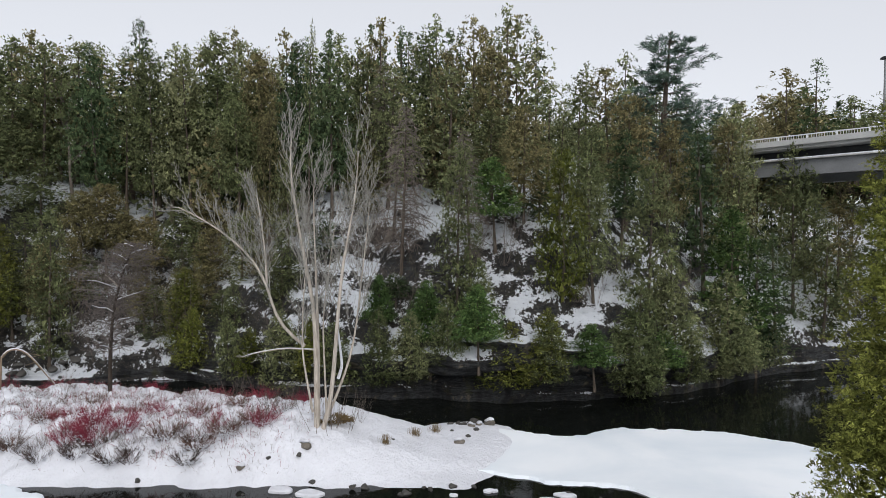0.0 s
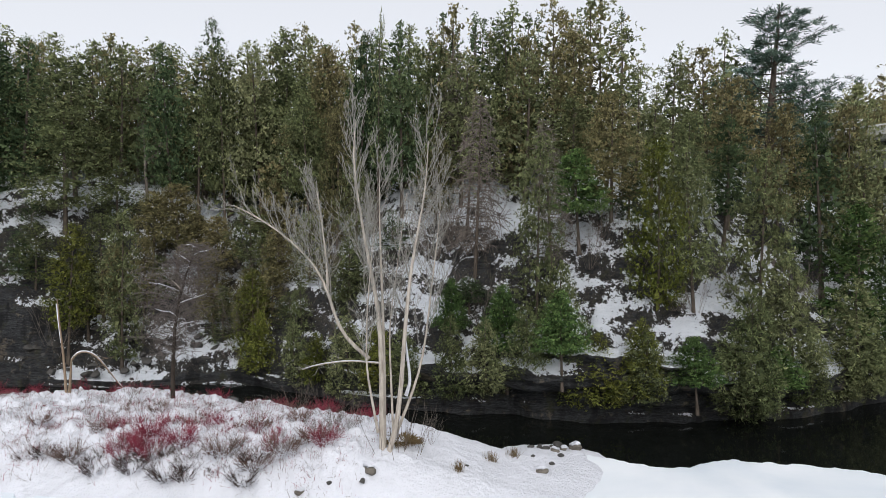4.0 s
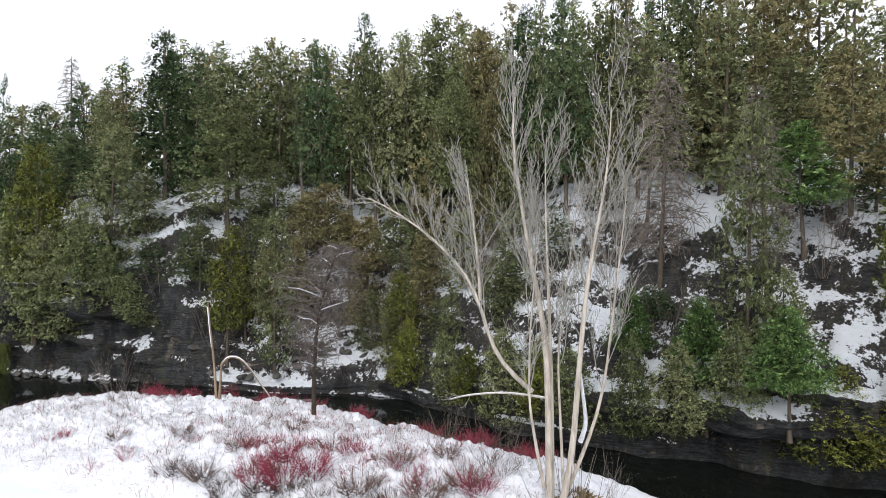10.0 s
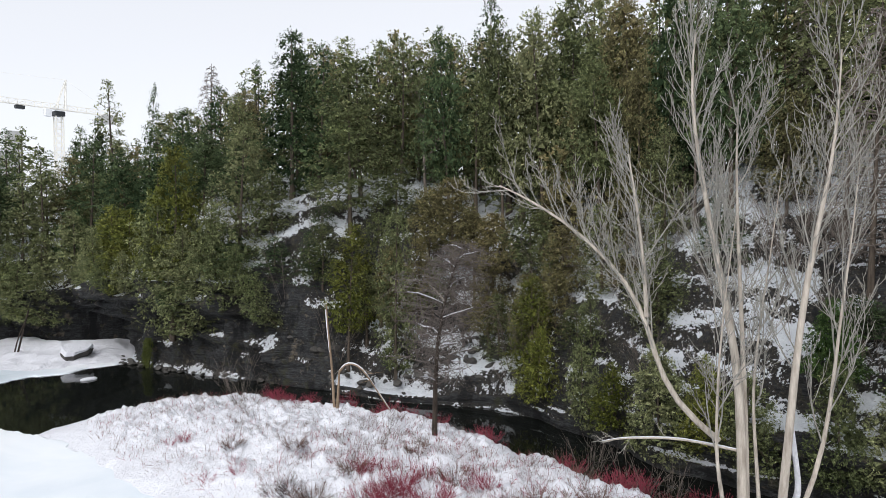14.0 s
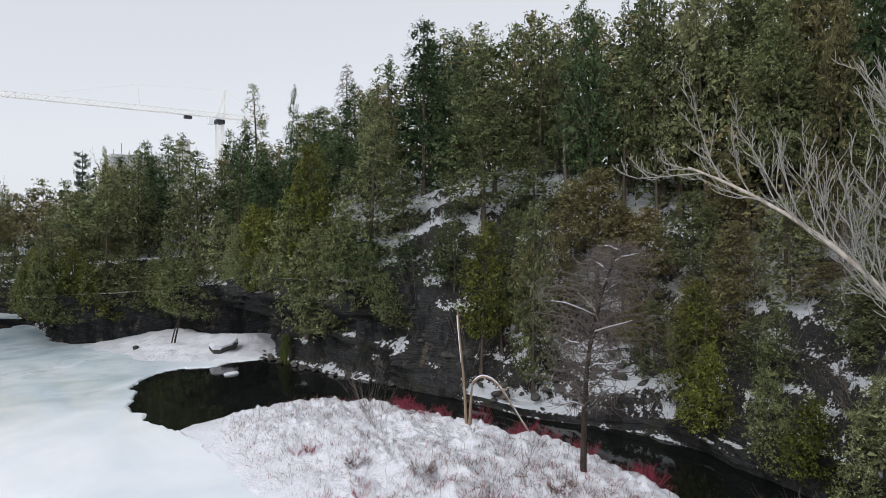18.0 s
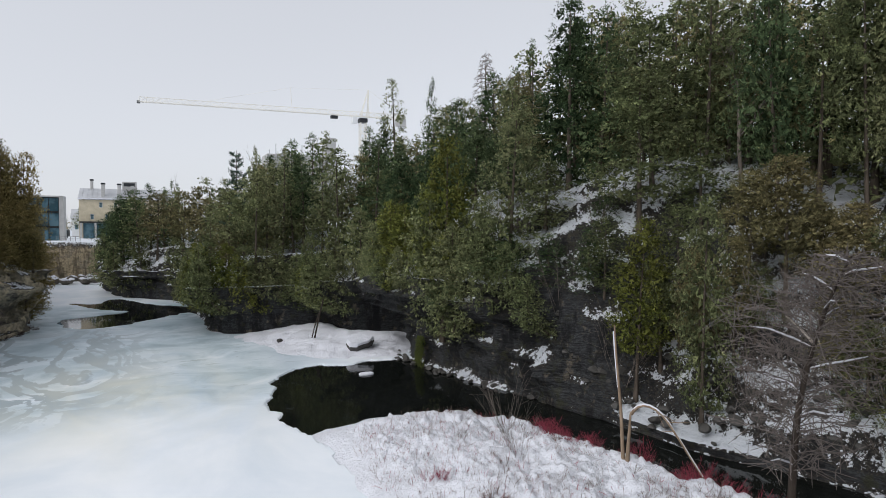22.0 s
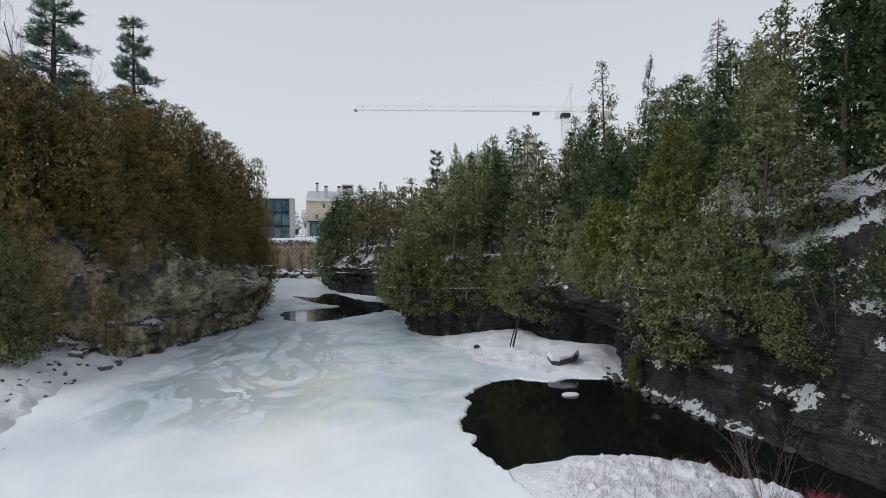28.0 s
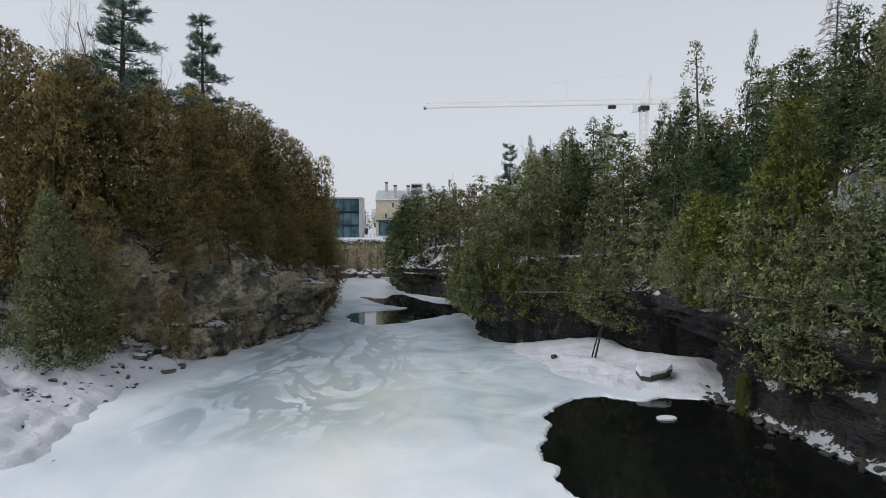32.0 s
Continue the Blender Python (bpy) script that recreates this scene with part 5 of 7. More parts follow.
# small growth among the ledges over the talus
for kind, x, y, h, r in (("rust", 28.9, 11.1, 5.0, 1.7), ("olive", 30.5, 10.6, 6.0, 1.9), ("olive", 28.0, 12.6, 4.6, 1.6), ("rust", 29.2, 14.2, 5.4, 1.8), ("olive", 27.9, 18.2, 5.0, 1.7), ("olive", 29.9, 6.2, 6.0, 2.0), ("olive", 26.0, 1.4, 5.6, 1.8), ("rust", 28.4, 8.6, 5.0, 1.6), ("olive", 25.6, 22.6, 5.6, 1.8), ("olive", 24.6, 26.4, 6.0, 1.9)):
    plant(kind, x, y, h, r)

# a second dead tree beside the snow slope
plant("dead", 24.4, -12.6, 11.0, 1.8)


def crowded(x, y, gap):
    return any(abs(x - a) < gap + 0.5 * c and math.hypot(x - a, y - b) < gap + 0.45 * c for a, b, c in taken)


# low growth along the lip of the east cliff
for i in range(46):
    y = -37 + i * 2.35 + random.uniform(-0.8, 0.8)
    if 9 < y < 26 or -17.5 < y < -13.5:
        continue
    up = EAST_UP(y)
    x = float(EAST(y)[0]) + up[1] - random.uniform(0.0, 0.6)
    plant(random.choice(("cliff", "cliff", "cliff", "cliff", "gold", "fresh")) if y < 28 else "cliff", x, y, random.uniform(3.4, 5.6), random.uniform(1.2, 1.9), max(0.8, up[0] - (random.uniform(0.8, 2.2) if y < 28 else random.uniform(0.2, 1.2))), random.uniform(-30, 30))
# growth hanging lower on the cliff round the point
for i in range(12):
    y = 56.0 + i * 1.25
    up = EAST_UP(y)
    plant(("cliff", "cliff", "gold")[i % 3], float(EAST(y)[0]) + up[1] - 0.1, y, random.uniform(4.2, 5.4), random.uniform(1.6, 2.1), up[0] - random.uniform(1.8, 2.6), random.uniform(-25, 25))
# drooping growth on the lip of the west cliff
for i in range(13):
    y = 53 + i * 1.9 + random.uniform(-0.5, 0.5)
    up = WEST_UP(y)
    x = float(WEST(y)[0]) - up[1] - random.uniform(0.2, 0.9)
    plant("rust", x, y, random.uniform(3.5, 6.0), random.uniform(1.4, 2.0), up[0] - random.uniform(-0.2, 0.5))

# the rest of the woods, thinner where snow shows between the trunks
OPEN = [(22.5, -15.8, 2.6), (26.2, -5.5, 3.4), (24.5, -3.0, 3.0), (26.5, 17.5, 4.0), (24.5, 14.0, 4.0), (23.8, 29.3, 2.0), (28.0, 11.5, 2.2), (27.0, 1.0, 2.5), (24.0, 20.0, 3.0), (25.5, 8.0, 3.0)]
for i in range(5600):
    y = random.uniform(-62, 134)
    east = random.random() < 0.66
    e, w = float(EAST(y)[0]), float(WEST(y)[0])
    d = random.uniform(-0.5, 16.5) if east else random.uniform(0.2, 14)
    x = e + d if east else w - d
    if (not east and y < 52.5) or any(math.hypot(x - a, y - b) < c for a, b, c in OPEN):
        continue
    if east and (d < 6.5 and -1 < y < 28 or d < 7 and -20 < y < -3 or d < 5 and y < -1):
        continue
    if east and d < 4 and y < -26:
        continue
    gap = (1.9 if d < 8 else 1.5) if east and d < 15 else 2.0 if east else 1.2 if d < 12 else 2.2
    if crowded(x, y, gap):
        continue
    if d > 12 and (y > 95 or y < -46) or d > 9 and y > 45 and random.random() < 0.25:
        continue
    k = random.random()
    tall = np.interp(d, (0, 5, 10, 16), (7.0, 9.0, 11.8, 13.2)) * (random.uniform(0.78, 1.12) if d < 9 else random.uniform(0.94, 1.08))
    if east:
        tall *= np.interp(y, (-60, -40, -20, 10, 40, 52, 66, 90, 130), (0.8, 0.78, 0.95, 1.12, 1.05, 1.0, 1.0, 0.95, 0.8))
    else:
        tall *= np.interp(y, (50, 75, 100, 130), (1.12, 1.15, 1.1, 0.95))
    if not east:
        kind = "rust" if k < 0.8 else "hemlock" if k < 0.88 else "olive"
    else:
        kind = "hemlock" if y > 28 and k < 0.25 else "olive" if k < 0.52 else "rust" if k < 0.62 else "hemlock" if k < 0.87 else "spindle" if k < 0.94 else "bare"
    broad = {"spindle": 0.1, "hemlock": 0.235, "bare": 0.28}.get(kind, 0.26) * random.uniform(0.85, 1.15)
    size = (kind, x, y, tall * (1.1 if kind == "hemlock" else 1.0), tall * broad)
    if d > 13 or y > 84 or y < -40 or (not east and d > 9):
        plant_far(*size)
    else:
        plant(*size, back=True)

# the crest of the east bank
for i in range(44):
    plant_far(random.choice(("olive", "olive", "hemlock", "rust")), random.uniform(38, 49), -14 + i * 1.4 + random.uniform(-0.6, 0.6), random.uniform(11.5, 14.5), random.uniform(2.9, 3.6))

for i in range(30):
    plant_far(random.choice(("olive", "rust", "olive", "hemlock")), random.uniform(37, 46), -18 + i * 1.15 + random.uniform(-0.6, 0.6), random.uniform(14.0, 17.0), random.uniform(3.0, 3.6))

for i in range(34):
    plant_far(random.choice(("olive", "rust", "olive", "hemlock", "hemlock")), random.uniform(33, 40), 10 + i * 1.5 + random.uniform(-0.7, 0.7), random.uniform(11.0, 14.0), random.uniform(2.8, 3.5))
for i in range(16):
    plant_far(random.choice(("olive", "rust", "bare")), random.uniform(25, 35), 57 + i * 1.3 + random.uniform(-0.7, 0.7), random.uniform(8.0, 10.5), random.uniform(2.4, 3.2))

# woods behind the road bridge and along the horizon
for i in range(230):
    a = random.uniform(0, 1)
    plant_far(random.choice(("olive", "rust", "hemlock", "hemlock")), 58 + 75 * a + random.uniform(-6, 6), -28 - 75 * random.random() + 20 * a, random.uniform(11, 14.0), random.uniform(3.6, 4.8), 18.0)
kept_state = random.getstate()
for i in range(90):
    a = random.uniform(0, 1)
    plant_far(random.choice(("olive", "rust", "hemlock", "hemlock")), 62 + 60 * a, -30 - 60 * random.random() + 20 * a, random.uniform(9, 13.0), random.uniform(3.6, 4.8), 18.0)
random.setstate(kept_state)
for i in range(26):
    plant_far(random.choice(("rust", "hemlock", "olive")), random.uniform(60, 92), random.uniform(-76, -48), random.uniform(11, 15), random.uniform(2.6, 3.8), random.uniform(4, 9))
for i in range(60):
    plant_far(random.choice(("olive", "rust", "bare", "hemlock")), random.uniform(-70, 60), random.uniform(215, 330), random.uniform(6, 11), random.uniform(2.5, 4.0), 10.5)

names, vs, ts, ms, at = list(BAKED), [], [], [], 0
for i, name in enumerate(names):
    v, t = gather(BAKED[name])
    vs.append(v)
    ts.append(t + at)
    ms.append(np.full(len(t), i, np.int32))
    at += len(v)
far_mesh = tri_mesh("far_woods", np.concatenate(vs), np.concatenate(ts), bpy.data.materials[names[0]])
for name in names[1:]:
    far_mesh.materials.append(bpy.data.materials[name])
far_mesh.polygons.foreach_set("material_index", np.concatenate(ms))
tagged(new("far_woods", far_mesh), "dense winter woods of cedar and hemlock behind the bank", "woods", "", "stuff")
# the patterns that the woods were copied from are not part of the place
for kinds in (KINDS, BACK_KINDS, FAR_KINDS):
    for protos in kinds.values():
        for proto in protos:
            for o in (*proto.children, proto):
                bpy.data.objects.remove(o)

# ---- things on the snow bar and along the water ----
def box(bm, x0, y0, z0, x1, y1, z1, bevel=0.0):
    g = bmesh.ops.create_cube(bm, size=1.0, matrix=Matrix.Translation(((x0 + x1) / 2, (y0 + y1) / 2, (z0 + z1) / 2)) @ Matrix.Diagonal((x1 - x0, y1 - y0, z1 - z0, 1)))
    if bevel:
        edges = list({e for v in g["verts"] for e in v.link_edges})
        bmesh.ops.bevel(bm, geom=edges, offset=bevel, segments=1, affect="EDGES")
    return bm


def bx(*a, bevel=0.0):
    return box(bmesh.new(), *a, bevel=bevel)


def bar_z(x, y):
    return float(bar_height(np.array([x]), np.array([y]))[0])


def curve_pts(rows, n=14):
    """A smooth line through a few points."""
    a = np.array(rows, float)
    k = np.linspace(0, len(a) - 1, n)
    i = np.arange(len(a))
    out = np.stack([np.interp(k, i, a[:, c]) for c in range(3)], -1)
    for _ in range(3):
        out[1:-1] = 0.25 * out[:-2] + 0.5 * out[1:-1] + 0.25 * out[2:]
    return out


def sprout(pts, rs, store, start, count, length, rad, level, rise=0.9, open_angle=0.5, lean=None):
    """Side shoots along a limb, rising at their ends; their own shoots follow."""
    n = len(pts) - 1
    for i in range(count):
        t = min(start + (1 - start) * (i + rs.rand()) / count, 0.985)
        j = min(int(t * n), n - 1)
        at = pts[j] + (pts[j + 1] - pts[j]) * (t * n - j)
        ax = unit(pts[min(j + 2, n)] - pts[j])
        side = unit(np.cross(ax, rs.normal(0, 1, 3)))
        if lean is not None:
            side = unit(side + np.asarray(lean) * 0.7)
        ang = open_angle * rs.uniform(0.5, 1.35)
        d = unit(ax * math.cos(ang) + side * math.sin(ang))
        ln = length * rs.uniform(0.55, 1.15) * (1.1 - 0.45 * t)
        line, q = [at], at.copy()
        for s in range(4):
            d = unit(d + rs.normal(0, 0.10, 3) + (0, 0, 0.22 * rise))
            q = q + d * ln / 4
            line.append(q.copy())
        line = np.array(line)
        store.append(tube(line, np.linspace(max(rad * (1.1 - 0.5 * t), 0.0095), 0.006, 5), 4 if level > 1 else 3))
        if level > 0:
            sprout(line, rs, store, 0.15, 6 if level > 1 else 4, ln * 0.5, max(rad * 0.5, 0.009), level - 1, rise, 0.6)


def big_bare_tree():
    """The many-stemmed pale tree on the bar: Empty > stem (each), limb, twigs."""
    rs = np.random.RandomState(77)
    tree = new("bare_maple")
    base = np.array((10.9, -5.8, bar_z(10.9, -5.8) - 0.25))
    right, away = np.array((0.278, -0.960, 0)), np.array((0.960, 0.278, 0))
    s = 0.0163

    def line(rows):
        return curve_pts([base + right * u * s + away * v + (0, 0, h * s) for u, h, v in rows])
    stems = [
        ([(-3, 0, 0), (-4, 250, 0.1), (-8, 380, 0.1), (-32, 465, 0.0), (-48, 575, -0.2), (-70, 690, -0.3), (-84, 800, -0.2), (-72, 880, 0)], 0.21),
        ([(2, 0, 0.1), (2, 245, 0.3), (-5, 445, 0.5), (-14, 665, 0.6), (-10, 780, 0.7)], 0.15),
        ([(14, 0, 0), (45, 95, -0.2), (52, 305, -0.4), (70, 495, -0.4), (90, 595, -0.3), (112, 695, -0.2), (118, 830, 0)], 0.20),
        ([(16, 8, 0.1), (75, 145, 0.4), (112, 255, 0.6), (127, 425, 0.9), (148, 565, 1.1), (158, 700, 1.2)], 0.12),
        ([(26, 40, 0.2), (18, 225, 0.8), (12, 330, 1.2), (40, 520, 1.6), (62, 700, 1.8)], 0.09),
        ([(-14, 60, -0.1), (-38, 200, -0.5), (-44, 262, -0.7), (-40, 420, -1.0), (-20, 600, -1.3)], 0.10),
    ]
    twigs, lines = [], []
    for rows, rad in stems:
        p = line(rows)
        lines.append(p)
        part("stem", tri_mesh("stem", *tube(p, rad * (0.56 * np.linspace(1, 0, len(p)) ** 1.05 + 0.08), 9), M_PALE), None, tree)
    # the arching limb and the low snowy branch
    limb = line([(-38, 255, 0), (-95, 300, -0.4), (-125, 355, -0.6), (-134, 425, -0.7), (-152, 478, -0.7), (-195, 535, -0.6), (-260, 590, -0.5), (-330, 635, -0.4), (-380, 655, -0.3)])
    part("limb", tri_mesh("limb", *tube(limb, np.linspace(0.085, 0.022, len(limb)), 7), M_PALE), None, tree)
    limb2 = line([(-140, 445, -0.7), (-142, 510, -0.9), (-150, 590, -1.0), (-165, 690, -1.0)])
    part("limb", tri_mesh("limb", *tube(limb2, np.linspace(0.06, 0.02, len(limb2)), 6), M_PALE), None, tree)
    low = line([(-5, 240, 0.1), (-95, 248, 0.2), (-180, 235, 0.3), (-215, 222, 0.4)])
    part("limb", tri_mesh("limb", *tube(low, np.linspace(0.036, 0.012, len(low)), 6), M_PALE), None, tree)
    snow = low + (0, 0, 0.03)
    part("snow_cover", tri_mesh("snow_cover", *tube(snow, np.linspace(0.024, 0.008, len(low)), 5), M_SNOW), None, tree, "strip of snow on the branch")
    prop = line([(60, 150, 0.3), (72, 190, 0.2), (58, 300, 0.0)])
    part("limb", tri_mesh("limb", *tube(prop, np.linspace(0.09, 0.05, len(prop)), 7), M_SNOW), None, tree, "broken limb plastered with snow")
    for p, c, ln in zip(lines, (23, 15, 23, 17, 11, 13), (3.6, 2.8, 3.6, 3.0, 2.6, 2.9)):
        sprout(p, rs, twigs, 0.38, c, ln, 0.024, 2, 0.9, 0.55)
    sprout(limb, rs, twigs, 0.3, 22, 2.7, 0.026, 2, 0.75, 0.8, (-right * 0.3 + (0, 0, 0.9)))
    sprout(limb2, rs, twigs, 0.1, 12, 2.8, 0.024, 2, 0.7, 0.7, -right)
    sprout(low, rs, twigs, 0.4, 5, 0.8, 0.014, 1, 0.2, 0.7)
    part("twig_crown", tri_mesh("twig_crown", *gather(twigs), M_TWIG), None, tree, "fine pale grey twigs")
    tagged(tree, "large leafless pale-barked tree with many stems on the snow", "tree")
    # shoots round its foot
    rows = []
    for i in range(26):
        a, r0 = rs.uniform(0, 6.28), rs.uniform(0.2, 1.4)
        p = np.array((base[0] + 0.7 + r0 * math.cos(a), base[1] - 0.5 + r0 * math.sin(a), base[2]))
        d = unit(np.array((math.cos(a) * 0.35, math.sin(a) * 0.35, 1)) + rs.normal(0, 0.1, 3))
        ln = rs.uniform(0.8, 2.4)
        rows.append(tube(np.array([p, p + d * ln * 0.5, p + d * ln + rs.normal(0, 0.08, 3)]), [0.013, 0.010, 0.005], 3))
    shoots = new("bare_shrub")
    part("clump", tri_mesh("clump", *gather(rows), M_GREYTWIG), None, shoots)
    tagged(shoots, "thin bare shoots at the foot of the pale tree", "shrub")


big_bare_tree()


def larch():
    """The dark-trunked dead tree with a haze of fine twigs."""
    rs = np.random.RandomState(5)
    tree = new("dead_larch")
    x, y = 15.4, 7.8
    z = bar_z(x, y) - 0.3
    right = np.array((0.581, -0.814, 0))
    p = curve_pts([np.array((x, y, z)) + right * u + (0, 0, h) for u, h in ((0, 0), (0.03, 2.5), (0.1, 4.5), (0.45, 6.4), (0.9, 8.0), (1.35, 9.0))])
    part("trunk", tri_mesh("trunk", *tube(p, np.linspace(0.13, 0.02, len(p)), 8), M_DARKWOOD), None, tree)
    fork = curve_pts([p[8], p[8] - right * 0.35 + (0, 0, 0.45), p[8] - right * 0.7 + (0, 0, 0.75)], 6)
    part("limb", tri_mesh("limb", *tube(fork, np.linspace(0.05, 0.02, 6), 5), M_PALE), None, tree)
    twigs, snows = [], []
    n = len(p) - 1
    for i in range(130):
        t = 0.22 + 0.77 * (i + rs.rand()) / 130
        at = np.array([np.interp(t * n, np.arange(n + 1), p[:, c]) for c in range(3)])
        a = i * 2.4
        o = np.array((math.cos(a), math.sin(a), 0))
        ln = 2.3 * math.sin(math.pi * min(1, (t - 0.1) / 0.92)) ** 0.7 * rs.uniform(0.45, 1.15) + 0.2
        f = np.linspace(0, 1, 5)[:, None]
        q = at + o * ln * f + np.array((0, 0, 1.0)) * ln * (0.5 * f - 0.25 * f * f) + rs.normal(0, 0.03, (5, 3))
        twigs.append(tube(q, np.linspace(0.022, 0.009, 5), 3))
        for k in range(11):
            g = rs.uniform(0.15, 1)
            b = np.array([np.interp(g * 4, np.arange(5), q[:, c]) for c in range(3)])
            d = unit(o * 0.5 + rs.normal(0, 0.6, 3) + (0, 0, -0.05))
            twigs.append(tube(np.array([b, b + d * ln * 0.2, b + d * ln * 0.38]), [0.012, 0.010, 0.006], 3))
        if i % 12 == 4 and ln > 0.6:
            snows.append(tube(q[:4] + (0, 0, 0.03), [0.02, 0.035, 0.03, 0.01], 4))
    part("twig_crown", tri_mesh("twig_crown", *gather(twigs), M_HAZE), None, tree, "haze of fine grey-brown twigs")
    for strip in snows:
        part("snow_cover", tri_mesh("snow_cover", *strip, M_SNOW), None, tree, "snow lying on a bough")
    tagged(tree, "dead larch with a dark trunk and a haze of grey twigs", "tree")


larch()


def snag():
    """The broken post and the bent trunk that hangs from it."""
    rs = np.random.RandomState(6)
    x, y = 16.6, 15.9
    z = bar_z(x, y) - 0.3
    right = np.array((0.581, -0.814, 0))
    o = np.array((x, y, z))
    p = curve_pts([o, o - right * 0.12 + (0, 0, 2.4), o - right * 0.34 + (0, 0, 4.6), o - right * 0.42 + (0, 0, 5.9)])
    post = new("broken_trunk")
    part("trunk", tri_mesh("trunk", *tube(p, np.linspace(0.085, 0.03, len(p)), 8), M_WOOD), None, post)
    q = curve_pts([o + right * 0.15, o + right * 0.22 + (0, 0, 1.2), o + right * 0.28 + (0, 0, 2.3)], 6)
    part("split_piece", tri_mesh("split_piece", *tube(q, np.linspace(0.10, 0.04, 6), 6), M_WOOD), None, post)
    part("snow_cover", tri_mesh("snow_cover", *tube(p[6:13] - right * 0.05 + (0, 0, 0.02), np.linspace(0.03, 0.045, 7), 5), M_SNOW), None, post, "snow stuck to the trunk")
    tagged(post, "tall broken pale trunk standing on the snow bar", "tree")
    arch = new("bent_trunk")
    a = curve_pts([o + right * 0.3 + (0, 0, 2.2), o + right * 0.6 + (0, 0, 2.75), o + right * 1.4 + (0, 0, 2.6), o + right * 1.9 + (0, 0, 1.9), o + right * 2.6 + (0, 0, 0.8), o + right * 3.1 + (0, 0, 0.05)])
    part("trunk", tri_mesh("trunk", *tube(a, np.linspace(0.075, 0.035, len(a)), 7), M_WOOD), None, arch)
    part("snow_cover", tri_mesh("snow_cover", *tube(a + (0, 0, 0.045), np.linspace(0.06, 0.025, len(a)), 6), M_SNOW), None, arch, "thick snow along the top")
    for i in range(4):
        b = a[5 + i]
        d = unit(right * 0.6 + rs.normal(0, 0.5, 3) + (0, 0, -0.6))
        part("twig", tri_mesh("twig", *tube(np.array([b, b + d * 0.5, b + d * 0.9]), [0.02, 0.014, 0.006], 4), M_WOOD), None, arch)
    tagged(arch, "snow-covered trunk bent over in an arch", "tree")


snag()


LUMP = np.array([(1, 0, 0), (-1, 0, 0), (0, 1, 0), (0, -1, 0), (0, 0, 1), (0, 0, -1)], float)
LUMP_FACES = np.array([(0, 2, 4), (2, 1, 4), (1, 3, 4), (3, 0, 4), (2, 0, 5), (1, 2, 5), (3, 1, 5), (0, 3, 5)])


def shrub(kind, h, count, seed, material, spread=0.55, forks=3, snow=0):
    """A clump of thin stems, some with lumps of snow caught among them: Empty > clump, snow_cover."""
    rs = np.random.RandomState(seed)
    ob = new(kind)
    rows = []
    for i in range(count):
        a, r0 = rs.uniform(0, 6.28), rs.uniform(0, 0.35)
        p = np.array((r0 * math.cos(a), r0 * math.sin(a), -0.15))
        d = unit(np.array((math.cos(a) * spread, math.sin(a) * spread, 1)) + rs.normal(0, 0.18, 3))
        ln = h * rs.uniform(0.55, 1.1)
        q = np.array([p, p + d * ln * 0.5, p + d * ln + (0, 0, 0.1 * ln)])
        rows.append(tube(q, [0.010, 0.008, 0.004], 3))
        for k in range(forks):
            b = q[0] + (q[2] - q[0]) * rs.uniform(0.35, 0.85)
            e = unit(d + rs.normal(0, 0.45, 3))
            rows.append(tube(np.array([b, b + e * ln * 0.2, b + e * ln * 0.38 + (0, 0, 0.05)]), [0.008, 0.006, 0.003], 3))
    part("clump", tri_mesh("clump", *gather(rows), material), None, ob)
    if snow:
        lumps = []
        for i in range(snow):
            v, _ = rows[rs.randint(len(rows))]
            at = v[rs.randint(3, 6)] * (1, 1, rs.uniform(0.3, 0.8))
            lumps.append((at + LUMP * rs.uniform(0.5, 1.2, (6, 1)) * (rs.uniform(0.05, 0.12), rs.uniform(0.05, 0.12), rs.uniform(0.025, 0.055)), LUMP_FACES))
        me = tri_mesh("snow_cover", *gather(lumps), M_SNOW)
        me.polygons.foreach_set("use_smooth", [True] * len(me.polygons))
        tagged(part("snow_cover", me, None, ob), "lumps of snow caught in the twigs", kind="stuff")
    return ob


RED = [shrub("dogwood_shrub", 1.35, 32, 201, M_RED, 0.6, 2), shrub("dogwood_shrub", 1.1, 28, 202, M_RED, 0.85, 2)]
BRUSH = [shrub("brush_clump", 0.95, 60, 207, M_DARKTWIG, 1.1, 3), shrub("brush_clump", 0.8, 55, 208, M_DARKTWIG, 1.4, 3)]
GREY = [shrub("bare_shrub", 1.3, 24, 203, M_GREYTWIG, 0.9, 3), shrub("bare_shrub", 1.0, 22, 204, M_STRAW, 1.0, 3)]
TALL = [shrub("bare_shrub", 3.0, 13, 205, M_GREYTWIG, 0.35, 4), shrub("bare_shrub", 2.2, 12, 206, M_STRAW, 0.3, 5)]
SNOWY = [shrub("dogwood_shrub", 1.5, 60, 209, M_RED, 0.8, 4, 60), shrub("brush_clump", 1.0, 70, 210, M_DARKTWIG, 1.3, 3, 80), shrub("bare_shrub", 1.1, 60, 211, M_STRAW, 1.1, 4, 90)]
random.seed(21)


def set_shrub(proto, x, y, z, s, label, group):
    ob = copy_thing(proto, pose(x, y, z, 0, 0, random.uniform(0, 360)))
    ob.scale = (s, s, s * random.uniform(0.85, 1.15))
    return tagged(ob, label, "shrub", group)


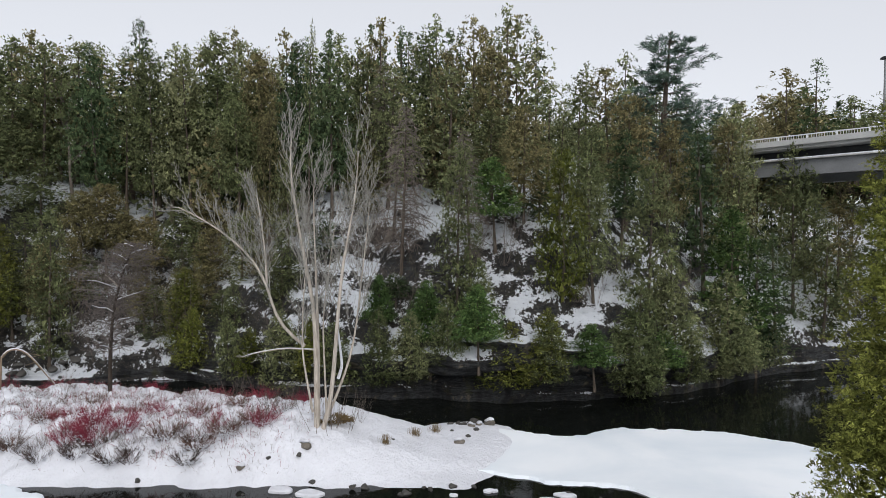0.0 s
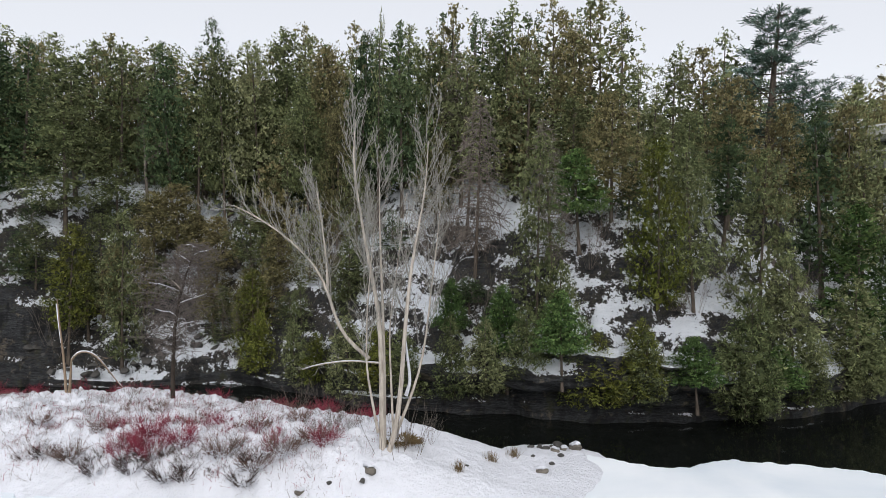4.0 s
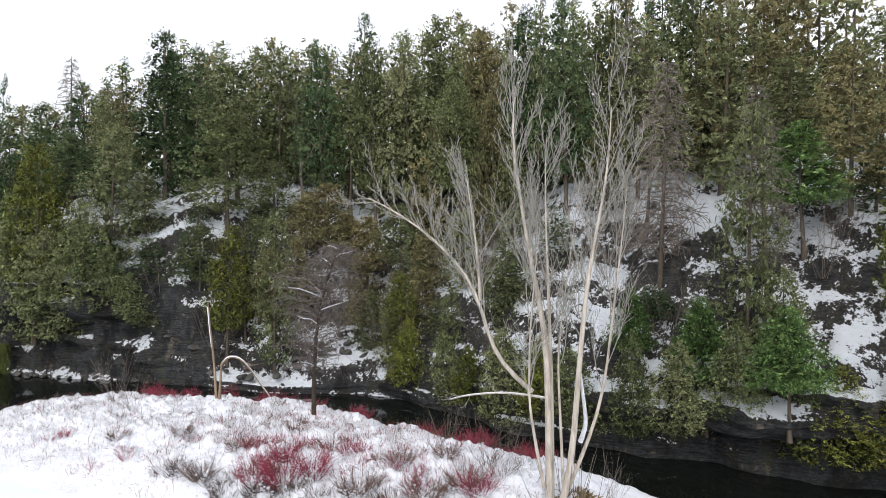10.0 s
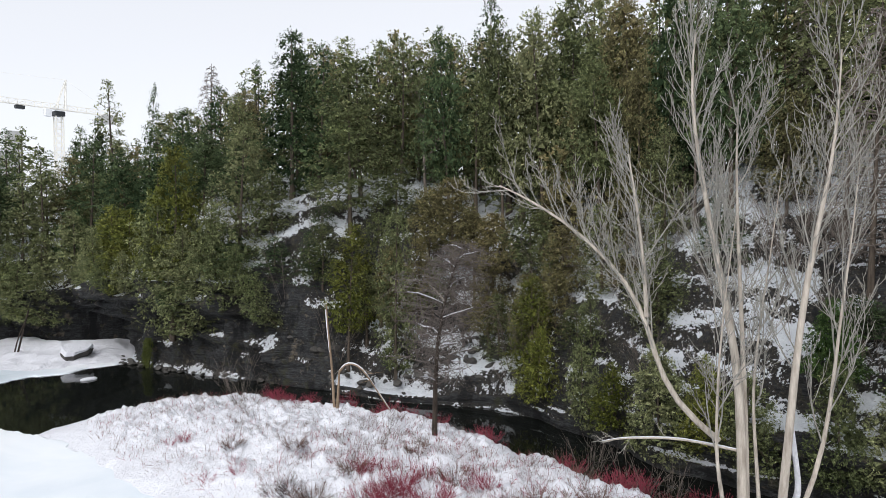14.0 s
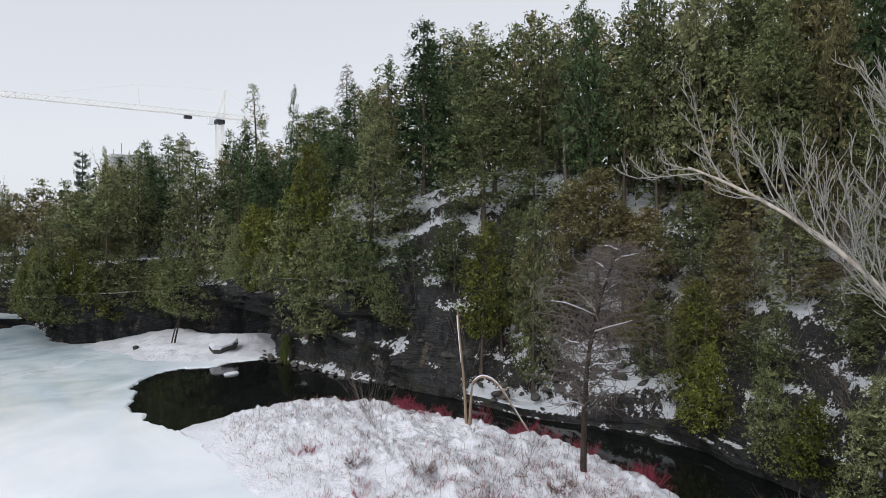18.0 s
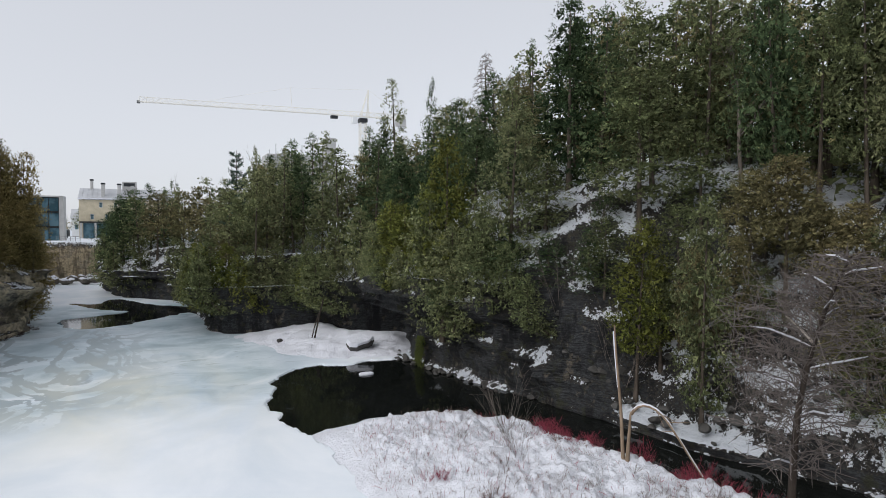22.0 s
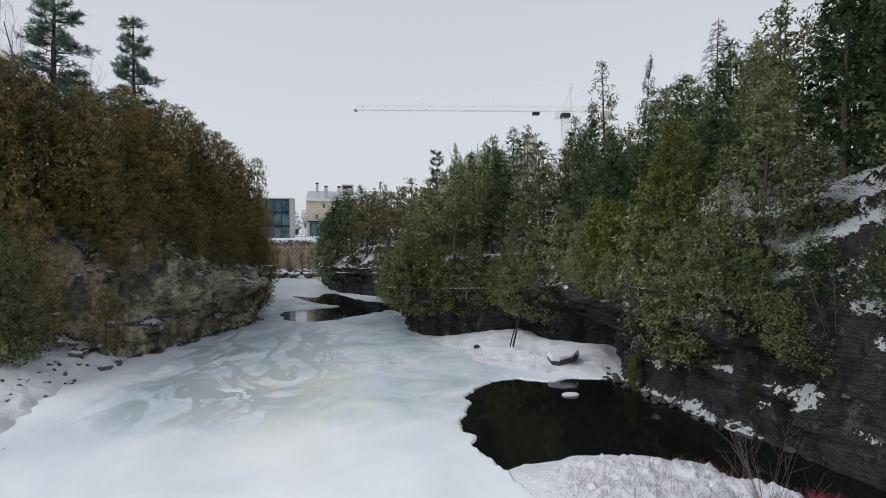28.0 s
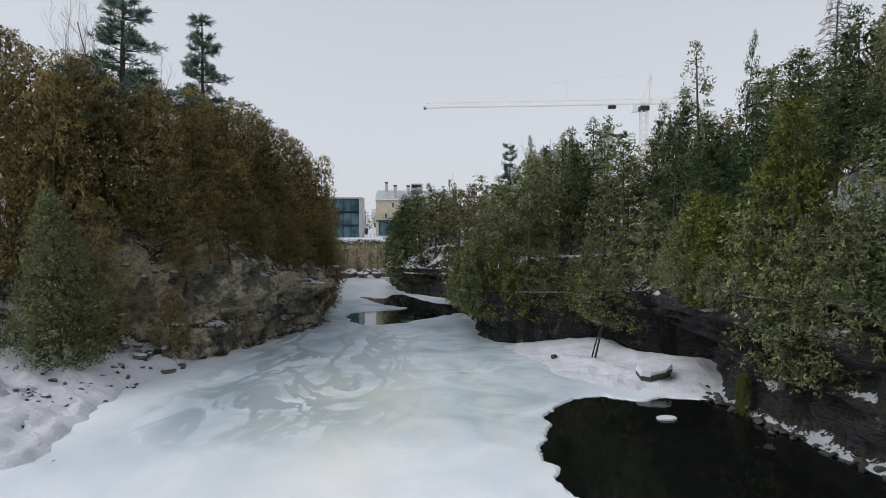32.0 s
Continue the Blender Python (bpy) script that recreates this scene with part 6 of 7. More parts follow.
RED_WORDS, GREY_WORDS = ("red-stemmed dogwood bush at the water's edge", "red dogwood bushes"), ("leafless grey-brown bush poking out of the snow", "bare bushes on the snow bar")
edge = [(18.9, 17.5), (19.3, 14.5), (19.6, 11.5), (19.2, 8.5), (18.4, 5.0), (17.5, 1.0), (17.0, -2.5), (16.5, -4.0)]
for i in range(84):
    t = random.uniform(0, len(edge) - 1.001)
    k = int(t)
    x = edge[k][0] + (edge[k + 1][0] - edge[k][0]) * (t - k) - random.uniform(0.1, 1.5)
    y = edge[k][1] + (edge[k + 1][1] - edge[k][1]) * (t - k)
    if not any(math.hypot(x - 17.6, y - b) < 0.8 for b in (9.5, -1.0)):
        set_shrub(random.choice(RED), x, y, bar_z(x, y), random.uniform(0.4, 0.8), *RED_WORDS)
for i in range(16):
    x, y = random.gauss(17.0, 0.5), random.uniform(17.5, 23.5)
    set_shrub(random.choice(RED), x, y, bar_z(x, y), random.uniform(0.4, 0.7), *RED_WORDS)
for cx, cy, n, s in ((10.3, 6.2, 6, 0.7), (11.8, 3.6, 4, 0.6), (12.5, 2.4, 3, 0.6), (9.2, 13.5, 3, 0.5), (8.6, 18.5, 3, 0.45)):
    for i in range(n):
        x, y = cx + random.gauss(0, 0.8), cy + random.gauss(0, 1.0)
        set_shrub(random.choice(RED), x, y, bar_z(x, y), s * random.uniform(0.6, 1.0), "sparse red dogwood bush in the snow", "red dogwood bushes")
for i in range(40):
    x, y = random.uniform(8.2, 16.5), random.uniform(-4.5, 25)
    set_shrub(random.choice(GREY), x, y, bar_z(x, y), random.uniform(0.2, 0.42), *GREY_WORDS)
for x, y in ((9.0, 6.6), (8.7, 8.2), (8.9, 4.6), (9.3, 2.6), (9.6, 0.8), (10.2, -1.4), (10.9, -2.6), (11.4, -3.4), (9.0, 10.0), (12.2, -3.6), (12.9, -2.6), (9.4, 5.4), (9.1, 3.6)):
    set_shrub(GREY[0], x, y, bar_z(x, y), random.uniform(0.5, 0.8), *GREY_WORDS)
for i in range(20):
    y = random.uniform(-2.5, 10.5)
    x = 8.95 + random.gauss(0, 0.3) + max(0, 0.35 * (1.5 - y)) + max(0, -0.1 * y)
    set_shrub(random.choice(BRUSH), x, y, bar_z(x, y) - 0.12, random.uniform(0.4, 0.75), "dense dark brown brush at the near edge of the snow", "brush along the snow bar")
for i in range(14):
    x, y = random.uniform(9.3, 12.2), random.uniform(-1.5, 9.5)
    set_shrub(random.choice(RED), x, y, bar_z(x, y), random.uniform(0.3, 0.55), "sparse red dogwood bush in the snow", "red dogwood bushes")
for x, y, s in ((14.6, 22.0, 0.9), (17.5, 2.0, 0.8), (17.2, -0.5, 0.9), (13.0, -7.4, 0.5), (16.8, 1.0, 0.7), (12.8, 18.0, 0.6), (14.5, 10.0, 0.5), (17.0, -1.8, 0.8)):
    set_shrub(random.choice(TALL), x, y, bar_z(x, y), s, "tall thin bare sapling clump on the bar", "bare saplings on the snow bar")
for i in range(95):
    y = random.uniform(-34, 46) if i < 55 else random.uniform(-10, 18)
    x = float(EAST(y)[0]) + random.uniform(0.5, 7.5)
    set_shrub(random.choice((GREY[0], TALL[0], TALL[0])), x, y, bank_height(x, y) - 0.2, random.uniform(0.8, 1.4), "bare twiggy bush on the snowy slope", "bare bushes on the slope")
for i in range(14):
    y = random.uniform(56, 78)
    x = float(WEST(y)[0]) - random.uniform(-0.3, 0.6)
    set_shrub(random.choice(TALL), x, y, random.uniform(0.2, 1.0), random.uniform(0.7, 1.2), "bare twiggy bush at the cliff foot", "bare bushes below the west cliff")
for i in range(30):
    y = random.uniform(55, 77)
    x = float(WEST(y)[0]) + random.uniform(-0.2, 0.9)
    set_shrub(random.choice(BRUSH), x, y, 0.1, random.uniform(0.4, 0.8), "brown leafless brush at the foot of the cliff", "brush below the west cliff")
# larger bushes near the camera's side of the bar, with snow in them
for which, x, y, s in ((0, 9.3, 4.4, 1.0), (0, 9.9, 3.4, 0.9), (0, 8.9, 5.6, 0.75), (0, 10.4, 5.2, 0.8), (1, 8.5, 3.0, 0.9), (1, 8.4, 4.7, 0.8), (1, 8.3, 6.4, 0.8), (1, 8.6, -0.4, 0.7), (2, 9.6, 1.2, 0.9), (2, 9.2, -0.6, 0.85), (2, 10.0, -1.6, 0.9), (0, 10.6, -3.2, 0.7), (2, 10.9, -2.6, 0.8), (2, 8.8, 8.2, 0.8),
                       (2, 11.8, 0.6, 0.7), (2, 12.4, 4.4, 0.7), (1, 9.0, 9.6, 0.6), (2, 10.6, 8.0, 0.7), (2, 12.9, -1.0, 0.6), (2, 13.4, 7.2, 0.6), (2, 11.0, 12.0, 0.6), (2, 9.8, 15.0, 0.6)):
    set_shrub(SNOWY[which], x, y, bar_z(x, y) - 0.05, s, ("dull red dogwood bush with snow caught in its twigs", "low dark brush weighed down with snow", "purple-brown bush half buried in snow")[which], "snowy bushes on the bar")
for p in (*RED, *GREY, *TALL, *BRUSH, *SNOWY):
    for o in (*p.children, p):
        bpy.data.objects.remove(o)


def weeds():
    """Dry stalks and matted twigs too many to count."""
    rs = np.random.RandomState(31)
    n = 22000
    x, y = rs.uniform(7.2, 18.5, n), rs.uniform(-5.5, 27.5, n)
    near = rs.rand(n) < 0.38
    y = np.where(near, rs.uniform(9, 27, n), y)
    brush = rs.rand(n) < 0.4
    x, y = np.where(brush, rs.uniform(8.4, 15.5, n), x), np.where(brush, rs.uniform(-3.5, 12, n), y)
    z = bar_height(x, y)
    thick = vnoise(x * 0.5, y * 0.5, 3.0) > 0.36
    ok = (z > 0.35) & (thick | (rs.rand(n) < 0.25))
    x, y, z = x[ok], y[ok], z[ok]
    n = len(x)
    p = np.stack([x, y, z - 0.1], -1)
    d = unit(rs.normal(0, 0.35, (n, 3)) + (0, 0, 0.9))
    flat = rs.rand(n) < 0.35
    d[flat] = unit(d[flat] * (1.6, 1.6, 0.25))
    ln = rs.uniform(0.12, 0.55, n) * np.where(flat, 1.2, 1.0)
    side = unit(np.cross(d, rs.normal(0, 1, (n, 3))))
    w = rs.uniform(0.005, 0.013, n)[:, None]
    tip = p + d * ln[:, None]
    fork = p + d * (ln * 0.6)[:, None]
    fd = unit(d + rs.normal(0, 0.5, (n, 3)))
    v = np.stack([p - side * w, p + side * w, tip, fork - side * w * 0.8, fork + side * w * 0.8, fork + fd * (ln * 0.45)[:, None]], 1).reshape(-1, 3)
    t = (np.arange(n) * 6)[:, None, None] + np.array([[(0, 1, 2), (3, 4, 5)]])
    t = t.reshape(-1, 3)
    me = tri_mesh("dry_weeds", v, t, M_STRAW)
    me.materials.append(M_GREYTWIG)
    me.materials.append(M_RED)
    pick = rs.choice(3, n, p=(0.5, 0.28, 0.22))
    me.polygons.foreach_set("material_index", np.repeat(pick, 2).astype(np.int32))
    tagged(new("dry_weeds", me), "dry purple-brown weed stalks and twigs through the snow", "weeds", "", "stuff")


weeds()


def stone(seed, sx, sy, sz, material=None, snow=True, sink=0.25):
    """A broken stone with an optional cap of snow: Empty > block, snow_cap."""
    rs = np.random.RandomState(seed)
    ob = new("stone")
    bm = bmesh.new()
    bmesh.ops.create_icosphere(bm, subdivisions=3, radius=1.0)
    cuts = [(unit(rs.normal(0, 1, 3)), rs.uniform(0.55, 0.85)) for _ in range(9)]
    for v in bm.verts:
        c = np.array(v.co)
        for nrm, k in cuts:
            s = c @ nrm
            if s > k:
                c = c - nrm * (s - k)
        c = c * (1 + 0.08 * float(rough(c[0] * 2 + seed, c[1] * 2, c[2] * 2, 2)))
        v.co = c * (sx, sy, sz)
        v.co.z += sz * (1 - 2 * sink)
    top = [f for f in bm.faces if f.normal.z > 0.55]
    cap = None
    if snow:
        cap = bmesh.new()
        idx = {}
        for f in top:
            for v in f.verts:
                if v.index not in idx:
                    idx[v.index] = cap.verts.new(v.co + Vector((0, 0, 0.02)))
        for f in top:
            cap.faces.new([idx[v.index] for v in f.verts])
        g = bmesh.ops.extrude_face_region(cap, geom=cap.faces[:])
        for v in g["geom"]:
            if isinstance(v, bmesh.types.BMVert):
                edge_v = any(len(e.link_faces) < 2 for e in v.link_edges)
                v.co.z += 0.10 * min(1.0, sz * 2.0) * (0.5 + float(vnoise(v.co.x * 3, v.co.y * 3, 1.0)))
    part("block", bm, material or M_STONE, ob)
    if cap is not None:
        bmesh.ops.recalc_face_normals(cap, faces=cap.faces[:])
        part("snow_cap", cap, M_SNOW, ob, "rounded cap of snow", True)
    return ob


random.seed(8)
STONES = [stone(300 + i, 0.42 + 0.1 * (i % 3), 0.34, 0.26 + 0.05 * (i % 2), None, i != 3) for i in range(5)]
BARE_STONES = [stone(320 + i, 0.34, 0.26, 0.2, M_WETSTONE, False) for i in range(3)]


def lay(proto, x, y, z, s, label, group):
    ob = copy_thing(proto, pose(x, y, z, random.uniform(-12, 12), random.uniform(-12, 12), random.uniform(0, 360)))
    ob.scale = (s, s, s)
    return tagged(ob, label, "stone", group)


# west bank rubble
for i in range(130):
    t = random.random()
    x = float(WEST(40 + 15.5 * t)[0]) - random.uniform(-0.8, 1.2) - random.random() ** 2 * 4.5
    y = 40 + 15.5 * t + random.gauss(0, 0.4)
    d = float(WEST(y)[0]) - x
    z = 0.12 if d < 0.2 else bank_height(x, y) + 0.28
    lay(random.choice(STONES + BARE_STONES), x, y, z, random.uniform(0.3, 1.0) * (1.25 if t > 0.6 else 0.7), "broken limestone block with snow on the bank", "limestone blocks on the west bank")
# stones on the ice and round the bar
for x, y, s in ((16.3, -12.5, 0.8), (17.2, -13.1, 1.0), (17.3, -14.0, 0.8), (16.9, -12.2, 0.7), (16.6, -13.4, 0.6), (17.0, -12.8, 0.5), (16.0, -13.0, 0.5), (16.7, -11.8, 0.6), (9.3, -5.4, 0.6), (9.6, -5.6, 0.8), (8.6, -3.0, 0.5), (9.0, -4.1, 0.5), (13.1, -12.5, 0.6), (14.2, -12.9, 0.5), (7.6, -10.6, 0.8), (7.7, 1.3, 0.6), (14.9, -12.0, 0.4), (8.1, -8.2, 0.6), (8.4, -6.3, 0.5), (11.9, -9.3, 0.35), (15.4, -13.3, 0.6)):
    lay(random.choice(BARE_STONES + STONES[:2]), x, y, max(0.1, bar_z(x, y)) - 0.03, s, "dark wet stone in the snow by the river", "dark stones round the snow bar")
for i in range(30):
    x, y = random.uniform(6.9, 8.9), random.uniform(-19, -1)
    lay(random.choice(BARE_STONES), x, y, -0.04, random.uniform(0.25, 0.8), "dark wet stone in the open lead beside the bar", "stones in the open lead")
# moss and dark clumps on the near edge of the bar
lay(BARE_STONES[1], 9.6, 55.5, 0.28, 1.1, "small brown stone on the snow-covered ice", "stones on the river ice")
# rubble at the head of the reach
for i in range(26):
    lay(random.choice(STONES), random.uniform(-23, -12), random.uniform(136, 145), 0.1 + random.uniform(0, 0.8), random.uniform(1.2, 3.0), "snow-topped limestone rubble below the tan cliff", "rubble below the tan cliff")
for i in range(34):
    y = random.uniform(28, 47)
    x = float(EAST(y)[0]) - random.uniform(-0.4, 0.5)
    lay(random.choice(BARE_STONES), x, y, 0.02, random.uniform(0.5, 1.2), "wet stone at the foot of the cliff", "stones along the waterline")
for i in range(110):
    y = random.uniform(10, 28.5)
    x = float(EAST(y)[0]) + random.uniform(0.2, 4.2)
    lay(random.choice(BARE_STONES), x, y, bank_height(x, y) - 0.1, random.uniform(0.4, 1.5), "dark broken rock lying in the talus snow", "rocks in the talus")
for p in (*STONES, *BARE_STONES):
    for o in (*p.children, p):
        bpy.data.objects.remove(o)



def slab_boulder():
    """A broken slab lying tilted on the beach, with a sheet of snow on its upper side: Empty > block, snow_cover."""
    rs = np.random.RandomState(12)
    ob = new("boulder")
    rim = [(-1.75, -0.5), (-1.1, -1.15), (0.5, -1.25), (1.7, -0.7), (1.8, 0.5), (0.9, 1.15), (-0.8, 1.2), (-1.6, 0.6)]
    bm = bmesh.new()
    low = [bm.verts.new((x * 0.86 + rs.uniform(-0.1, 0.1), y * 0.86, rs.uniform(-0.45, -0.25))) for x, y in rim]
    mid = [bm.verts.new((x * 1.02, y * 1.02, 0.3 + rs.uniform(-0.12, 0.12))) for x, y in rim]
    top = [bm.verts.new((x * 0.93, y * 0.9, 0.72 + rs.uniform(-0.08, 0.08))) for x, y in rim]
    n = len(rim)
    for ring, above in ((low, mid), (mid, top)):
        for i in range(n):
            bm.faces.new((ring[i], ring[(i + 1) % n], above[(i + 1) % n], above[i]))
    bm.faces.new(top)
    bm.faces.new(low[::-1])
    bmesh.ops.triangulate(bm, faces=bm.faces[:])
    part("block", bm, M_WETSTONE, ob)
    cap = bmesh.new()
    a = [cap.verts.new((x * 1.04, y * 0.95, 0.42 + rs.uniform(-0.08, 0.05))) for x, y in rim]
    b = [cap.verts.new((x * 0.93, y * 0.93, 0.86 + rs.uniform(-0.05, 0.05))) for x, y in rim]
    c = [cap.verts.new((x * 0.5, y * 0.5, 0.93 + rs.uniform(-0.05, 0.05))) for x, y in rim]
    for ring, above in ((a, b), (b, c)):
        for i in range(n):
            cap.faces.new((ring[i], ring[(i + 1) % n], above[(i + 1) % n], above[i]))
    cap.faces.new(c)
    cap.faces.new(a[::-1])
    part("snow_cover", cap, M_SNOW, ob, "thick sheet of snow on the upper side")
    ob.matrix_basis = pose(15.4, 48.4, 0.84, 22, -10, 15) @ Matrix.Diagonal((0.72, 0.72, 0.8, 1))
    tagged(ob, "large tilted slab boulder under snow on the beach", "boulder")


slab_boulder()
floe = sheet("ice_floe", [(12.9, 40.3), (13.5, 40.1), (14.05, 40.35), (14.0, 40.75), (13.4, 40.95), (12.9, 40.7)], 0.14, 0.2, M_SNOW, 0.3, 0.08, 12)
tagged(floe, "small snow-covered ice floe on black water", "ice floe")
random.seed(17)
for i in range(10):
    x, y = random.uniform(6.6, 8.6), random.uniform(-20, -1.5)
    r0 = random.uniform(0.10, 0.34)
    ring = [(x + r0 * random.uniform(0.7, 1.2) * math.cos(a), y + 2.0 * r0 * random.uniform(0.7, 1.2) * math.sin(a)) for a in np.linspace(0, 2 * math.pi, 9)[:-1]]
    isle = sheet("ice_floe", ring, 0.10 + random.uniform(0, 0.05), 0.2, M_SNOW, 0.12, 0.10, i)
    tagged(isle, "small pad of snow and ice in the open lead", "ice floe", "ice pads in the open lead")
mound = new("grass_mound")
mrs = np.random.RandomState(3)
blades = []
for i in range(420):
    a, r0 = mrs.uniform(0, 6.28), 1.0 * math.sqrt(mrs.rand())
    p = np.array((12.0 + 0.55 * r0 * math.cos(a), -6.2 + r0 * math.sin(a), bar_z(12.0, -6.2) - 0.05))
    d = unit(np.array((math.cos(a) * 0.8 - 0.5, math.sin(a) * 0.8, 0.7)) + mrs.normal(0, 0.3, 3))
    q = np.array([p, p + d * 0.22, p + d * 0.36 - (0, 0, 0.08)])
    blades.append(tube(q, [0.02, 0.016, 0.006], 3))
part("grass", tri_mesh("grass", *gather(blades), M_GRASS), None, mound)
tagged(mound, "mound of dry brown grass free of snow", "grass")
for gx, gy in ((14.6, -11.1), (13.3, -10.2), (11.2, -9.0)):
    tuft = new("grass_tuft")
    rows = []
    for i in range(60):
        d = unit(mrs.normal(0, 0.35, 3) + (0, 0, 1))
        p = np.array((gx + mrs.normal(0, 0.14), gy + mrs.normal(0, 0.14), bar_z(gx, gy) - 0.03))
        rows.append(tube(np.array([p, p + d * 0.25, p + d * 0.45]), [0.009, 0.007, 0.003], 3))
    part("blades", tri_mesh("blades", *gather(rows), M_GRASS), None, tuft)
    tagged(tuft, "tuft of dry grass standing in the snow", "grass", "grass tufts on the snow")

# two poles leaning by the beach
for dx, top, h in ((0.0, (13.5, 53.9, 4.4), 0.09), (-0.28, (13.1, 53.8, 3.2), 0.07)):
    p = curve_pts([(12.4 + dx, 53.5, 0.1), (12.85 + dx * 0.9, 53.65, 2.0), top], 8)
    ob = new("leaning_pole")
    part("pole", tri_mesh("pole", *tube(p, np.linspace(h, h * 0.7, 8), 7), M_DARKWOOD), None, ob)
    tagged(ob, "dark wooden pole leaning against the cliff", "pole", "poles by the beach")

moss = new("moss_clump")
rows = []
for i in range(900):
    h = mrs.rand()
    p = np.array((18.25 + mrs.normal(0, 0.12) + 0.25 * h, 41.5 + mrs.normal(0, 0.32) * (1.1 - 0.5 * h), 0.15 + 2.3 * h))
    d = unit(np.array((-0.7, -0.3, -0.5)) + mrs.normal(0, 0.5, 3))
    rows.append(tube(np.array([p, p + d * 0.12, p + d * 0.2 - (0, 0, 0.06)]), [0.03, 0.024, 0.008], 3))
part("cushion", tri_mesh("cushion", *gather(rows), M_MOSS), None, moss)
tagged(moss, "bright green moss hanging on the wet cliff foot", "moss")

# ---- built things ----
def strut(bm, a, b, w):
    """A square bar from a to b."""
    a, b = Vector(a), Vector(b)
    m = Matrix.Translation((a + b) / 2) @ (b - a).to_track_quat("Z", "Y").to_matrix().to_4x4() @ Matrix.Diagonal((w, w, (b - a).length, 1))
    bmesh.ops.create_cube(bm, size=1.0, matrix=m)


def lattice(a, b, width, step, w, sides=3):
    """A lattice girder from a to b."""
    bm = bmesh.new()
    a, b = Vector(a), Vector(b)
    d = (b - a).normalized()
    up = Vector((0, 0, 1)) if abs(d.z) < 0.9 else Vector((1, 0, 0))
    s = d.cross(up).normalized()
    u = s.cross(d).normalized()
    if sides == 3:
        corners = [s * width * 0.5, -s * width * 0.5, u * width * 1.1]
    else:
        corners = [(s + u) * width / 2, (s - u) * width / 2, (-s - u) * width / 2, (u - s) * width / 2]
    for c in corners:
        strut(bm, a + c, b + c, w)
    n = max(2, int((b - a).length / step))
    for i in range(n):
        p, q = a + (b - a) * (i / n), a + (b - a) * ((i + 1) / n)
        for k, c in enumerate(corners):
            c2 = corners[(k + 1) % len(corners)]
            strut(bm, p + c, q + c2, w * 0.6)
            strut(bm, p + c, p + c2, w * 0.6)
    return bm


def tower_crane():
    ob = new("tower_crane")
    mx, my, jz = 59.0, 181.0, 47.6
    tip = Vector((-5.2, 190.2, 48.2))
    root = Vector((mx, my, jz))
    d = (root - tip).normalized()
    part("mast", lattice((mx, my, 8), (mx, my, jz - 1.5), 1.9, 2.0, 0.22, 4), M_PALESTEEL, ob)
    part("jib", lattice(tip, root, 1.3, 1.9, 0.16), M_PALESTEEL, ob)
    part("counter_jib", lattice(root, root + d * 14, 1.3, 2.0, 0.18), M_PALESTEEL, ob)
    part("slewing_ring", bx(mx - 1.3, my - 1.3, jz - 2.0, mx + 1.3, my + 1.3, jz - 0.6, bevel=0.15), M_DARK, ob)
    part("cab", bx(mx - 3.6, my - 0.8, jz - 2.4, mx - 1.9, my + 0.8, jz - 0.3, bevel=0.12), M_WHITE, ob)
    bm = bmesh.new()
    apex = root + Vector((1.8, -0.3, 8.6))
    for s in (-0.7, 0.7):
        strut(bm, root + Vector((-0.8, s, 0)), apex + Vector((0, s * 0.4, 0)), 0.22)
        strut(bm, root + Vector((1.6, s, 0)), apex + Vector((0, s * 0.4, 0)), 0.22)
    part("apex_frame", bm, M_PALESTEEL, ob)
    pin = tip + (root - tip) * 0.28 + Vector((0, 0, 1.5))
    post_low = tip + (root - tip) * 0.66 + Vector((0, 0, 1.4))
    post_top = post_low + Vector((-0.4, 0, 6.0))
    for name, a, b, w in (("tie_bar", pin, post_top, 0.055), ("tie_bar", post_top, apex, 0.055), ("strut", post_low, post_top, 0.12), ("tie_bar", apex, root + d * 13 + Vector((0, 0, 1.4)), 0.055)):
        bm = bmesh.new()
        strut(bm, a, b, w)
        part(name, bm, M_PALESTEEL, ob)
    w0 = root + d * 12.5
    part("counterweight", bx(w0.x - 1.6, w0.y - 0.9, w0.z - 2.4, w0.x + 1.6, w0.y + 0.9, w0.z + 0.2, bevel=0.1), M_CONCRETE, ob)
    t0 = tip + (root - tip) * 0.86
    part("trolley", bx(t0.x - 1.1, t0.y - 0.7, t0.z - 1.2, t0.x + 1.1, t0.y + 0.7, t0.z - 0.3, bevel=0.1), M_DARK, ob)
    part("pulley", bx(tip.x - 0.6, tip.y - 0.4, tip.z - 0.5, tip.x + 0.3, tip.y + 0.4, tip.z + 0.3, bevel=0.1), M_STEEL, ob)
    tagged(ob, "pale tower crane with a long lattice jib above the woods", "crane")


def building_site():
    ob = new("concrete_tower")
    part("core", bx(45.3, 174.4, 14, 48.4, 178.4, 39.1, bevel=0.1), M_CONCRETE, ob)
    part("slab_edge", bx(28, 174.8, 32.6, 45.2, 184, 33.4), M_CONCRETE, ob)
    for i in range(9):
        x = 28.6 + i * 1.9
        part("post", bx(x, 174.9, 33.4, x + 0.14, 175.04, 34.6 + (1.8 if i % 4 == 1 else 0)), M_STEEL, ob)
    part("lower_floors", bx(28, 175.4, 10, 45.2, 184, 32.5), M_CONCRETE, ob)
    tagged(ob, "unfinished concrete building with a tall core", "building")


